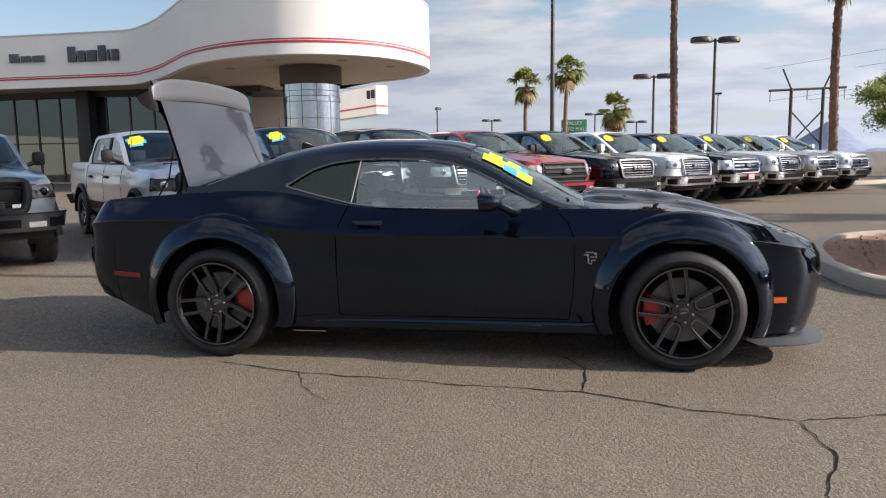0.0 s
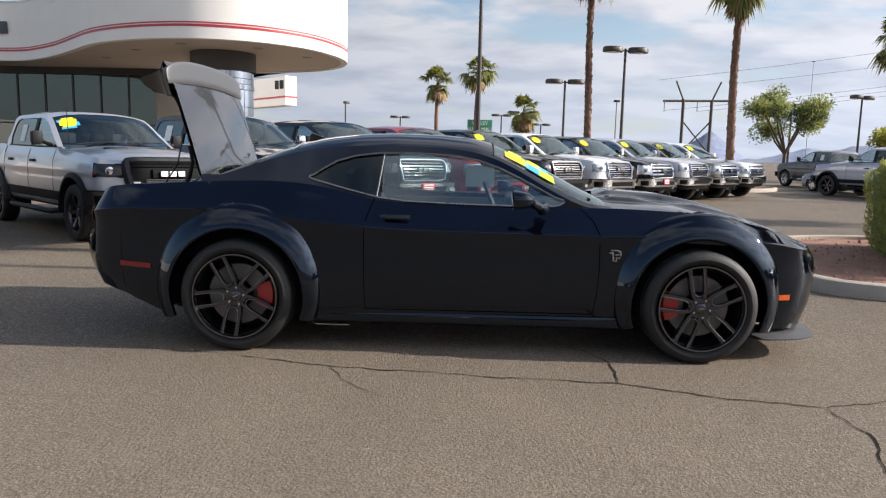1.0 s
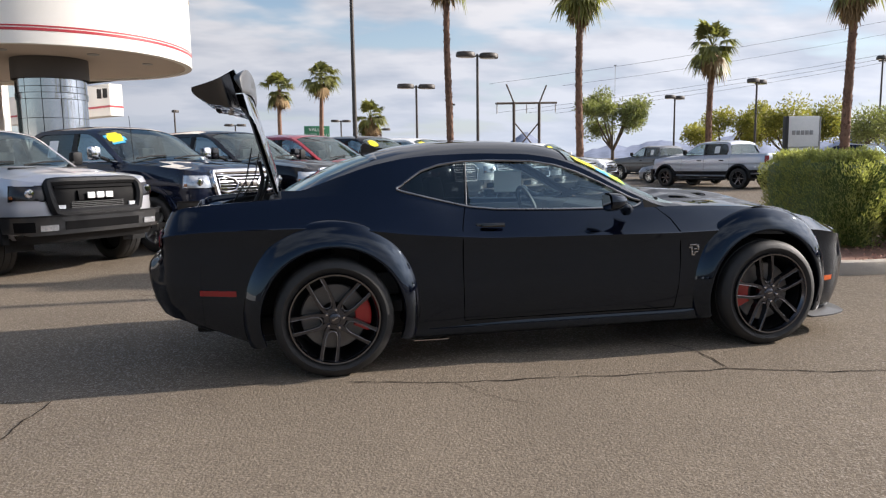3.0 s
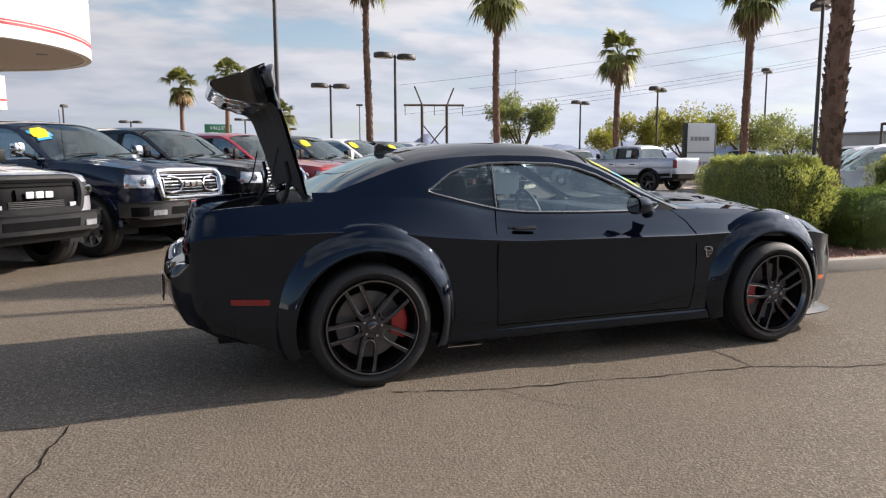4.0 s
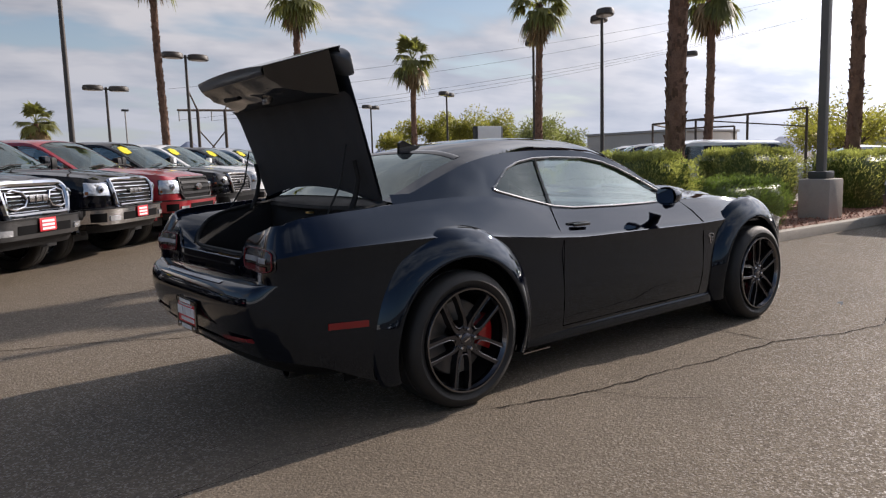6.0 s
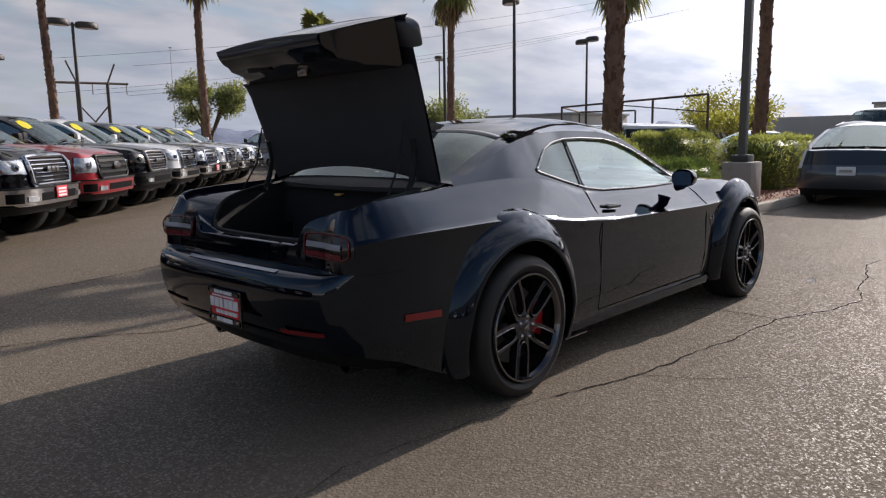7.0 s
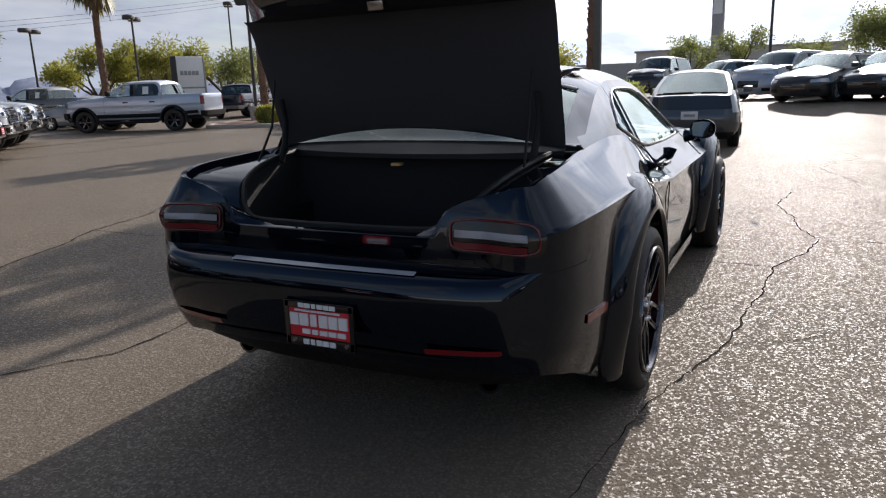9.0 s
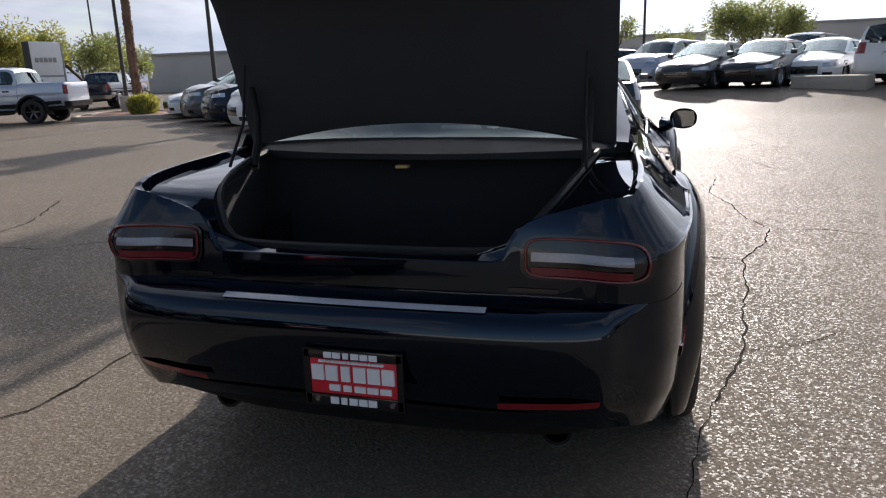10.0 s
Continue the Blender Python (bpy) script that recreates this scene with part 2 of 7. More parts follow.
CHROME = material("chrome", (0.58, 0.58, 0.60), 0.07, 1.0, vary=0.03)
SATIN = material("satin_trim", (0.42, 0.40, 0.39), 0.25, 1.0)
FILM = material("clear_film", (0.36, 0.37, 0.40), 0.30, 0.0, coat=0.6, vary=0.15, scale=14)
DARK_TRIM = material("dark_satin_trim", (0.26, 0.26, 0.27), 0.28, 1.0)
CARPET = material("trunk_carpet", (0.010, 0.010, 0.012), 0.95, vary=0.3, bump=0.6, fine=500)
LINER = material("lid_liner", (0.030, 0.030, 0.034), 0.9, vary=0.2, bump=0.4, fine=400)
LEATHER = material("black_leather", (0.055, 0.055, 0.058), 0.5, vary=0.2, bump=0.3, fine=300)
CABIN = material("cabin_grey", (0.045, 0.045, 0.048), 0.7, vary=0.2)
RED_LENS = material("red_lens", (0.20, 0.005, 0.009), 0.2, coat=0.5, vary=0.1)
RING_LENS = material("dim_red_lens", (0.12, 0.003, 0.008), 0.25, coat=0.2, vary=0.1)
AMBER_LENS = material("amber_lens", (0.75, 0.13, 0.02), 0.12, coat=0.5)
DIM_AMBER = material("dim_amber_lens", (0.22, 0.07, 0.02), 0.15, coat=0.5)
WHITE_LENS = material("white_lens", (0.62, 0.63, 0.66), 0.1, coat=0.6)
LAMP_BAR = material("lamp_bar", (0.27, 0.27, 0.30), 0.15, coat=0.5)
LAMP_LENS = material("lamp_lens", (0.50, 0.52, 0.55), 0.08, 0.6, coat=1.0, vary=0.3, scale=25)
SMOKE_LENS = material("smoked_lens", (0.008, 0.006, 0.007), 0.2, coat=0.5, coat_ior=1.35)
GLASS_CLEAR = glass("car_glass", (0.82, 0.92, 0.91), 0.0, 0.19)
GLASS_TINT = glass("tinted_glass", (0.10, 0.11, 0.12), 0.0, 0.06)
GLASS_SHIELD = glass("windshield_glass", (0.55, 0.64, 0.64), 0.0, 0.10)
GLASS_SHOP = glass("shop_glass", (0.10, 0.12, 0.13), 0.0, 0.10)
YELLOW = material("yellow_vinyl", (0.78, 0.66, 0.02), 0.45, vary=0.05)
BLUE_VINYL = material("blue_vinyl", (0.05, 0.36, 0.62), 0.45, vary=0.05)
GREEN_VINYL = material("lime_vinyl", (0.45, 0.68, 0.03), 0.45, vary=0.05)
WHITE = material("white_print", (0.78, 0.78, 0.78), 0.5, vary=0.04)
RED_PLATE = material("red_plate", (0.62, 0.02, 0.035), 0.4, vary=0.05)
SIGN_FACE = material("sign_face", (0.80, 0.79, 0.77), 0.5, vary=0.06)
SIGN_GREY = material("sign_grey", (0.33, 0.32, 0.31), 0.5)
GREEN_SIGN = material("green_sign", (0.04, 0.20, 0.10), 0.5)
TAN_WALL = material("tan_block", (0.50, 0.46, 0.42), 0.9, vary=0.12, scale=0.4)
STEEL_RUST = material("brown_steel", (0.075, 0.055, 0.042), 0.7, vary=0.2)
# distance haze is mixed into the rock's bluish colour
ROCK = material("hazed_mountain_rock", (0.20, 0.235, 0.33), 0.95, vary=0.25, scale=0.01, fine=0.06)


def leaf(name, color, glow_share=0.35, island=0.4):
    """A leaf: a soft gloss outside, and light that shines through it."""
    m = material(name, color, 0.5, vary=0.12, island=island, scale=2)
    tree = m.node_tree
    b = tree.nodes["Principled BSDF"]
    back = node(tree, "ShaderNodeBsdfTranslucent")
    source = b.inputs["Base Color"].links[0].from_socket
    bright = node(tree, "ShaderNodeVectorMath", operation="MULTIPLY")
    bright.inputs[1].default_value = (1.5, 1.6, 0.9)
    tree.links.new(source, bright.inputs[0])
    tree.links.new(bright.outputs[0], back.inputs["Color"])
    mix = node(tree, "ShaderNodeMixShader")
    mix.inputs[0].default_value = glow_share
    tree.links.new(b.outputs[0], mix.inputs[1])
    tree.links.new(back.outputs[0], mix.inputs[2])
    tree.links.new(mix.outputs[0], tree.nodes["Material Output"].inputs["Surface"])
    return m


LEAF_HEDGE = leaf("hedge_leaf", (0.28, 0.285, 0.110), 0.48, 0.25)
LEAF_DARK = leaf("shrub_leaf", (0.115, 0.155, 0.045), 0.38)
LEAF_OLIVE = leaf("olive_leaf", (0.27, 0.25, 0.065), 0.45)
LEAF_GREY = leaf("tree_leaf", (0.20, 0.21, 0.095), 0.45)
TWIG = material("hedge_core", (0.030, 0.030, 0.014), 0.9, vary=0.3)
BARK = material("bark", (0.13, 0.095, 0.065), 0.9, vary=0.3, bump=0.8, fine=50)
PALM_BARK = material("palm_bark", (0.165, 0.092, 0.060), 0.9, vary=0.35, bump=1.0, fine=40, island=0.3)
PALM_LEAF = leaf("palm_leaf", (0.185, 0.185, 0.070), 0.40)
PALM_DEAD = material("palm_dead_leaf", (0.30, 0.20, 0.10), 0.8, vary=0.1, island=0.3)
PAINTS = {}


def paint(name, color, metal=0.0, rough=0.3, spec=0.5):
    return material(name + "_paint", color, rough, metal, coat=0.9, vary=0.05, scale=1.5, fine=600, dirt=0.03 if spec else 0.0, spec=spec)


# ---- mesh building ----
class Shape:
    """Vertices and faces gathered for one mesh."""

    def __init__(self):
        self.v, self.f = [], []

    def add(self, verts, faces):
        n = len(self.v)
        self.v += [tuple(p) for p in verts]
        self.f += [tuple(n + i for i in f) for f in faces]
        return self

    def grid(self, rows, flip=False, wrap=False):
        """A sheet through rows of points; wrap joins each row's end to its start."""
        n, w = len(rows), len(rows[0])
        faces = []
        for i in range(n - 1):
            for j in range(w if wrap else w - 1):
                k = (j + 1) % w
                q = (i * w + j, i * w + k, (i + 1) * w + k, (i + 1) * w + j)
                faces.append(q[::-1] if flip else q)
        return self.add([p for r in rows for p in r], faces)

    def box(self, lo, hi, bevel=0.0, turn=None, segs=2):
        bm = bmesh.new()
        bmesh.ops.create_cube(bm, size=1.0)
        c, s = [(a + b) / 2 for a, b in zip(lo, hi)], [abs(b - a) for a, b in zip(lo, hi)]
        for v in bm.verts:
            v.co = Vector((c[i] + v.co[i] * s[i] for i in range(3)))
        if bevel:
            bmesh.ops.bevel(bm, geom=bm.edges[:], offset=min(bevel, min(s) * 0.45), segments=segs, affect="EDGES", profile=0.6)
        if turn is not None:
            bmesh.ops.transform(bm, matrix=turn, verts=bm.verts)
        return self.bm(bm)

    def bm(self, bm):
        bm.verts.index_update()
        self.add([v.co for v in bm.verts], [[v.index for v in f.verts] for f in bm.faces])
        bm.free()
        return self

    def tube(self, points, radius, seg=8, caps=True):
        """A round bar along points; radius a number or one for each point."""
        pts = [Vector(p) for p in points]
        radii = [float(r) for r in radius] if isinstance(radius, (list, tuple)) else [float(radius)] * len(pts)
        rows, side = [], None
        for i, p in enumerate(pts):
            t = (pts[min(i + 1, len(pts) - 1)] - pts[max(i - 1, 0)]).normalized()
            if side is None:
                side = t.cross(Vector((0, 0, 1)) if abs(t.z) < 0.9 else Vector((1, 0, 0))).normalized()
            side = (side - t * side.dot(t)).normalized()
            up = t.cross(side)
            rows.append([p + radii[i] * (math.cos(a) * side + math.sin(a) * up) for a in (2 * math.pi * k / seg for k in range(seg))])
        self.grid(rows, wrap=True)
        if caps:
            n = len(self.v) - len(rows) * seg
            self.f += [tuple(n + k for k in range(seg))[::-1], tuple(n + (len(rows) - 1) * seg + k for k in range(seg))]
        return self

    def lathe(self, profile, seg=32, centre=(0, 0, 0), axis="y"):
        """A body turned round the axis; profile of (radius, place along the axis)."""
        rows = []
        for r, h in profile:
            row = []
            for k in range(seg):
                a = 2 * math.pi * k / seg
                c, s = r * math.cos(a), r * math.sin(a)
                p = (c, h, s) if axis == "y" else ((c, s, h) if axis == "z" else (h, c, s))
                row.append(tuple(p[i] + centre[i] for i in range(3)))
            rows.append(row)
        return self.grid(rows, flip=axis == "y", wrap=True)

    def prism(self, outline, lo, hi, axis="y"):
        """A flat outline of (a, b) drawn out along the axis from lo to hi."""
        def at(a, b, h):
            return (a, h, b) if axis == "y" else ((h, a, b) if axis == "x" else (a, b, h))
        n = len(outline)
        verts = [at(a, b, lo) for a, b in outline] + [at(a, b, hi) for a, b in outline]
        faces = [tuple(range(n))[::-1], tuple(range(n, 2 * n))] + [(i, (i + 1) % n, n + (i + 1) % n, n + i) for i in range(n)]
        return self.add(verts, faces)

    def ribbon(self, points, width, normal=(0, 0, 1), lift=0.0):
        """A flat strip along points, facing the normal; width a number or one for each point."""
        pts, nrm = [Vector(p) for p in points], Vector(normal)
        rows = []
        for i, p in enumerate(pts):
            t = (pts[min(i + 1, len(pts) - 1)] - pts[max(i - 1, 0)]).normalized()
            s = t.cross(nrm).normalized() * (width[i] if isinstance(width, list) else width) / 2
            rows.append([p + s + nrm * lift, p - s + nrm * lift])
        return self.grid(rows)

    def mirror(self):
        """Adds the mirror image across y = 0."""
        n = len(self.v)
        self.v += [(x, -y, z) for x, y, z in self.v[:n]]
        self.f += [tuple(n + i for i in f)[::-1] for f in self.f[:]]
        return self

    def moved(self, m):
        self.v = [tuple(m @ Vector(p)) for p in self.v]
        return self


def part(name, shape, mat, parent=None, label="", sharp=38, weld=True):
    """One mesh object, under a thing or a part."""
    mesh = bpy.data.meshes.new(name)
    if weld:
        bm = bmesh.new()
        vs = [bm.verts.new(p) for p in shape.v]
        for f in shape.f:
            try:
                bm.faces.new([vs[i] for i in f])
            except ValueError:
                pass
        bmesh.ops.remove_doubles(bm, verts=bm.verts, dist=1e-5)
        bmesh.ops.recalc_face_normals(bm, faces=bm.faces)
        bm.to_mesh(mesh)
        bm.free()
    else:
        mesh.from_pydata(shape.v, [], shape.f)
    mesh.materials.append(mat)
    mesh.shade_smooth()
    mesh.set_sharp_from_angle(angle=radians(sharp))
    ob = new(name, mesh)
    ob.parent = parent
    return tagged(ob, label)


def thing(name, m, label, category, group="", kind=""):
    """The empty at a thing's base, which carries its parts."""
    ob = new(name)
    ob.empty_display_size = 0.2
    ob.matrix_world = m
    return tagged(ob, label, category, group, kind)


def single(name, shape, mat, m, label, category, group="", kind="", **more):
    """A thing of one mesh."""
    ob = part(name, shape, mat, None, **more)
    ob.matrix_world = m
    return tagged(ob, label, category, group, kind)


def table(pairs):
    xs, ys = zip(*sorted(pairs))
    return lambda x: float(np.interp(x, xs, ys))


def soft(f, reach):
    """The line f with its corners rounded over the given reach."""
    steps = [(reach * k / 4, 0.5 + 0.5 * math.cos(math.pi * k / 4.6)) for k in range(-4, 5)]
    whole = sum(w for _, w in steps)
    return lambda x: sum(w * f(x + d) for d, w in steps) / whole


def smooth_curve(points, count):
    """Even points on a spline through the given ones."""
    p = np.array(points, float)
    p = np.vstack([2 * p[0] - p[1], p, 2 * p[-1] - p[-2]])
    out = []
    for i in range(1, len(p) - 2):
        for t in np.linspace(0, 1, 24, endpoint=i == len(p) - 3):
            out.append(0.5 * (2 * p[i] + (p[i + 1] - p[i - 1]) * t + (2 * p[i - 1] - 5 * p[i] + 4 * p[i + 1] - p[i + 2]) * t ** 2 + (3 * p[i] - p[i - 1] - 3 * p[i + 1] + p[i + 2]) * t ** 3))
    out = np.array(out)
    run = np.concatenate([[0], np.cumsum(np.linalg.norm(np.diff(out, axis=0), axis=1))])
    return np.array([[np.interp(s, run, out[:, k]) for k in range(out.shape[1])] for s in np.linspace(0, run[-1], count)])


class Body:
    """The painted shell of a vehicle, x ahead: a plan outline (half, from the nose's middle to the tail's) whose wall is inset by
    its height, with round arches cut into its lower edge; hood, deck and greenhouse are laid onto its upper edge."""

    def __init__(self, outline, top, bottom, crease, side, front, rear, hubs, hub_z, arch, columns=120, end_top=None):
        self.top, self.bottom, self.crease = table(top), table(bottom), table(crease)
        self.side, self.front, self.rear = table(side), table(front), table(rear)
        self.hubs, self.hub_z, self.arch, self.end_top, self.rim = hubs, hub_z, arch, end_top, None
        self.fuller, self.turn_in, self.tail_turn = (lambda x: 1.0), (0.35, 0.85), None
        pts = smooth_curve(outline, columns)
        extra = []
        for h in hubs:                      # columns just inside and outside each arch
            extra += [h + s * arch * k for s in (-1, 1) for k in (1.0, 0.995, 0.97, 0.92, 0.85)]
        xs = pts[:, 0]
        full = list(pts)
        for x in extra:
            y = float(np.interp(x, xs[::-1], pts[::-1, 1]))
            i = next((k for k in range(len(full) - 1) if full[k][0] >= x >= full[k + 1][0] and full[k][1] > 0.4), None)
            if i is not None and min(abs(full[i][0] - x), abs(full[i + 1][0] - x)) > 1e-3:
                full.insert(i + 1, np.array([x, y]))
        self.pts = np.array(full)
        d = np.gradient(self.pts, axis=0)
        n = np.stack([-d[:, 1], d[:, 0]], 1)
        n /= np.linalg.norm(n, axis=1)[:, None]
        n *= np.sign(np.sum(n * (self.pts - [[np.clip(x, -1.2, 1.2), 0] for x in self.pts[:, 0]]), axis=1))[:, None]
        n[0], n[-1] = (1, 0), (-1, 0)
        self.n = n

    def z_range(self, i):
        x, y = self.pts[i]
        zt = self.top(x) if self.end_top is None else self.end_top(x, y, self.top(x))
        return self.bottom(x), min(self.crease(x), zt - 0.02), zt

    def point(self, i, g):
        """The wall at column i; g 0 is the foot, 0.7 the crease, 1 the upper edge."""
        (x, y), n = self.pts[i], self.n[i]
        zb, zc, zt = self.z_range(i)
        z = zb + (zc - zb) * g / 0.7 if g < 0.7 else zc + (zt - zc) * (g - 0.7) / 0.3
        a, b = self.turn_in if n[0] < 0 else (0.35, 0.85)
        e = min(1.0, max(0.0, (abs(n[0]) - a) / (b - a)))
        e = e * e * (3 - 2 * e)
        if self.tail_turn and x < -2.2:
            e = self.tail_turn(y)
        inset = (1 - e) * self.side(g) * (self.fuller(x) if g > 0.7 else 1.0) + e * (self.front if n[0] > 0 else self.rear)(z)
        return np.array([x - n[0] * inset, max(0.0, y - n[1] * inset), z])

    def foot(self, i):
        x, y = self.pts[i]
        zb, zc, zt = self.z_range(i)
        for h in self.hubs:
            if abs(x - h) < self.arch and self.n[i][1] > 0.5:
                z = self.hub_z + math.sqrt(self.arch ** 2 - (x - h) ** 2)
                return max(0.0, min(0.66, 0.7 * (z - zb) / (zc - zb)))
        return 0.0

    def wall(self, low=(0, .08, .16, .25, .34, .44, .54, .62, .67, .69, .70), high=(.71, .73, .77, .83, .90, .96, .985, 1.0), first=0, last=None):
        rows = []
        for i in range(first, len(self.pts) if last is None else last):
            a = self.foot(i)
            rows.append([self.point(i, a + (0.7 - a) * g / 0.7) for g in low] + [self.point(i, g) for g in high])
        return Shape().grid(rows).mirror()

    def edge(self, x0, x1):
        """The upper edge's points, nose to tail, from x0 back to x1."""
        return [self.point(i, 1.0) for i in range(len(self.pts)) if x0 >= self.pts[i][0] >= x1]

    def edge_at(self, x):
        if self.rim is None:
            e = [self.point(i, 1.0) for i in range(len(self.pts)) if self.pts[i][1] > 0.35]
            self.rim = np.array(sorted(e, key=lambda p: p[0]))
        return float(np.interp(x, self.rim[:, 0], self.rim[:, 1])), float(np.interp(x, self.rim[:, 0], self.rim[:, 2]))

    def lid(self, edge, centre_x, centre_z, crown, steps=12, inner=0.0, extra=None):
        """A sheet from the edge's points to the middle line. centre_x, centre_z: of the share along the edge."""
        n = len(edge)
        rows = []
        for k, p in enumerate(edge):
            u = k / (n - 1)
            c = np.array([centre_x(u), 0.0, centre_z(u)])
            row = []
            for s in np.linspace(0, 1 - inner, steps):
                q = p + (c - p) * s
                q = np.array([q[0], q[1], p[2] + (c[2] - p[2]) * (1 - (1 - s) ** crown)])
                if extra:
                    q[2] += extra(q[0], q[1])
                row.append(q)
            rows.append(row)
        return Shape().grid(rows).mirror()


class House:
    """The greenhouse on a body: sides that lean in from the belt to the rail, and a roof from rail to rail. Lines of x."""

    def __init__(self, belt, rail, roof, lean, crown=2.4):
        self.belt, self.rail, self.roof, self.lean, self.crown = belt, table(rail), table(roof), lean, crown

    def side(self, x, z, out=0.0):
        y, zb = self.belt(x)
        return np.array([x, y - self.lean * (z - zb) + out, z])

    def over(self, x, s, out=0.0):
        zr = max(self.rail(x), self.belt(x)[1])
        p = self.side(x, zr)
        zc = max(self.roof(x), zr)
        return np.array([x, p[1] * (1 - s), zr + (zc - zr) * (1 - (1 - s) ** self.crown) + out])

    def roof_sheet(self, xs, s0, s1, steps=14, out=0.0):
        return Shape().grid([[self.over(x, s, out) for s in np.linspace(s0, s1, steps)] for x in xs])

    def flank(self, xs, low, high):
        """The side panel with an opening between low(x) and high(x)."""
        sh = Shape()
        a = [[self.side(x, self.belt(x)[1] + (min(low(x), high(x)) - self.belt(x)[1]) * t) for t in (0, 0.5, 1)] for x in xs]
        b = [[self.side(x, max(low(x), high(x)) + (max(self.rail(x), max(low(x), high(x))) - max(low(x), high(x))) * t) for t in (0, 0.5, 1)] for x in xs]
        c = [[self.side(x, min(low(x), high(x))), self.side(x, max(low(x), high(x)))] for x in xs]
        sh.grid(a).grid(b)
        for i in range(len(xs) - 1):
            if low(xs[i]) >= high(xs[i]) - 0.004 and low(xs[i + 1]) >= high(xs[i + 1]) - 0.004:
                sh.grid([c[i], c[i + 1]])
        return sh

    def pane(self, xs, low, high, inset=0.012):
        return Shape().grid([[self.side(x, low(x) + (high(x) - low(x)) * t, -inset) for t in np.linspace(0, 1, 6)] for x in xs])


def flip_y(shape):
    s = Shape()
    s.v = [(x, -y, z) for x, y, z in shape.v]
    s.f = [f[::-1] for f in shape.f]
    return s


def both(shape):
    """The mirror images of one shape, right side (y < 0) and left."""
    return flip_y(shape), shape


def mirrored(name, shape, mat, parent, label=""):
    a = part(name, shape, mat, parent, label)
    b = part(name, flip_y(shape), mat, parent, label)
    return a, b


# ---- the ground and the large structure ----
def rise(x, y):
    """The lot climbs half a metre towards the far row of cars."""
    def ease(t):
        t = min(1.0, max(0.0, t))
        return t * t * (3 - 2 * t)
    edge = 2.2 + 5.3 * ease((x - 17) / 3)
    return 0.5 * ease((x - 14.5) / 5) * ease((edge - y) / 2.6) * ease((y + 30) / 18)


def ground():
    xs = [-2500, -600, -150, -60, -30, 0, 10] + [14 + .5 * k for k in range(14)] + [21, 22, 24, 30, 40, 60, 150, 600, 2500]
    ys = [-2500, -600, -150, -60] + [-32 + 2 * k for k in range(16)] + [-1 + .5 * k for k in range(18)] + [8, 10, 30, 60, 150, 600, 2500]
    ys = sorted(set(ys))
    sh = Shape().grid([[(x, y, rise(x, y)) for y in ys] for x in xs])
    single("ground", sh, ASPHALT, pose(0, 0, 0), "weathered grey-brown asphalt of the car park", "ground", kind="structure", sharp=80)


def wander(points, step=0.06, amount=0.014, seed=3):
    """A line through points that strays like a crack."""
    rnd = random.Random(seed)
    out, off = [], 0.0
    for (x0, y0), (x1, y1) in zip(points, points[1:]):
        n = max(2, int(math.hypot(x1 - x0, y1 - y0) / step))
        for k in range(n):
            off = off * 0.6 + rnd.uniform(-amount, amount)
            t = k / n
            d = math.hypot(x1 - x0, y1 - y0)
            out.append((x0 + (x1 - x0) * t - (y1 - y0) / d * off, y0 + (y1 - y0) * t + (x1 - x0) / d * off, 0.004))
    return out + [(*points[-1], 0.004)]


def cracks():
    lines = [
        ([(-3.15, -1.95), (-3.10, -1.60), (-3.04, -1.0)], 0.010),
        ([(-3.04, -1.0), (-2.6, -0.9), (-1.9, -0.98), (-1.41, -1.07)], 0.005),
        ([(-1.41, -1.07), (-0.94, -1.2), (-0.5, -1.28), (-0.19, -1.31), (0.22, -1.36), (0.88, -1.40), (1.43, -1.63), (1.9, -1.71)], 0.011),
        ([(1.9, -1.71), (2.34, -1.57), (2.9, -1.5), (3.6, -1.35), (4.6, -1.5)], 0.009),
        ([(1.9, -1.71), (1.93, -2.13), (1.76, -2.5), (1.7, -3.1)], 0.011),
        ([(0.88, -1.40), (0.92, -0.99), (0.7, -0.6)], 0.009),
        ([(-0.82, -1.24), (-0.7, -1.5), (-0.45, -1.75)], 0.006),
        ([(-4.9, -1.5), (-4.0, -0.97), (-3.04, -1.0)], 0.010),
        ([(-2.2, 4.0), (-1.08, 4.29), (-0.3, 4.6), (0.33, 4.96), (1.3, 5.2), (2.4, 5.9)], 0.02),
        ([(0.33, 4.96), (0.31, 4.08), (0.9, 3.4)], 0.014),
        ([(-3.3, 2.3), (-2.48, 1.96), (-2.11, 1.68), (-1.3, 1.7)], 0.012),
        ([(5.5, -2.2), (7.0, -1.8), (8.4, -2.4), (10.5, -2.0)], 0.010),
        ([(10.5, -2.0), (12.5, -3.2), (15.0, -2.6), (19.0, -3.6)], 0.014),
    ]
    for k, (line, width) in enumerate(lines):
        pts = wander(line, seed=k + 5)
        rnd = random.Random(k)
        sh = Shape().ribbon(pts, [width * rnd.uniform(0.45, 1.25) * (0.3 if i in (0, len(pts) - 1) else 1) for i in range(len(pts))])
        single("pavement_crack", sh, CRACK, pose(0, 0, 0), "thin dark crack meandering across the asphalt", "crack", "pavement cracks", "structure", weld=False)


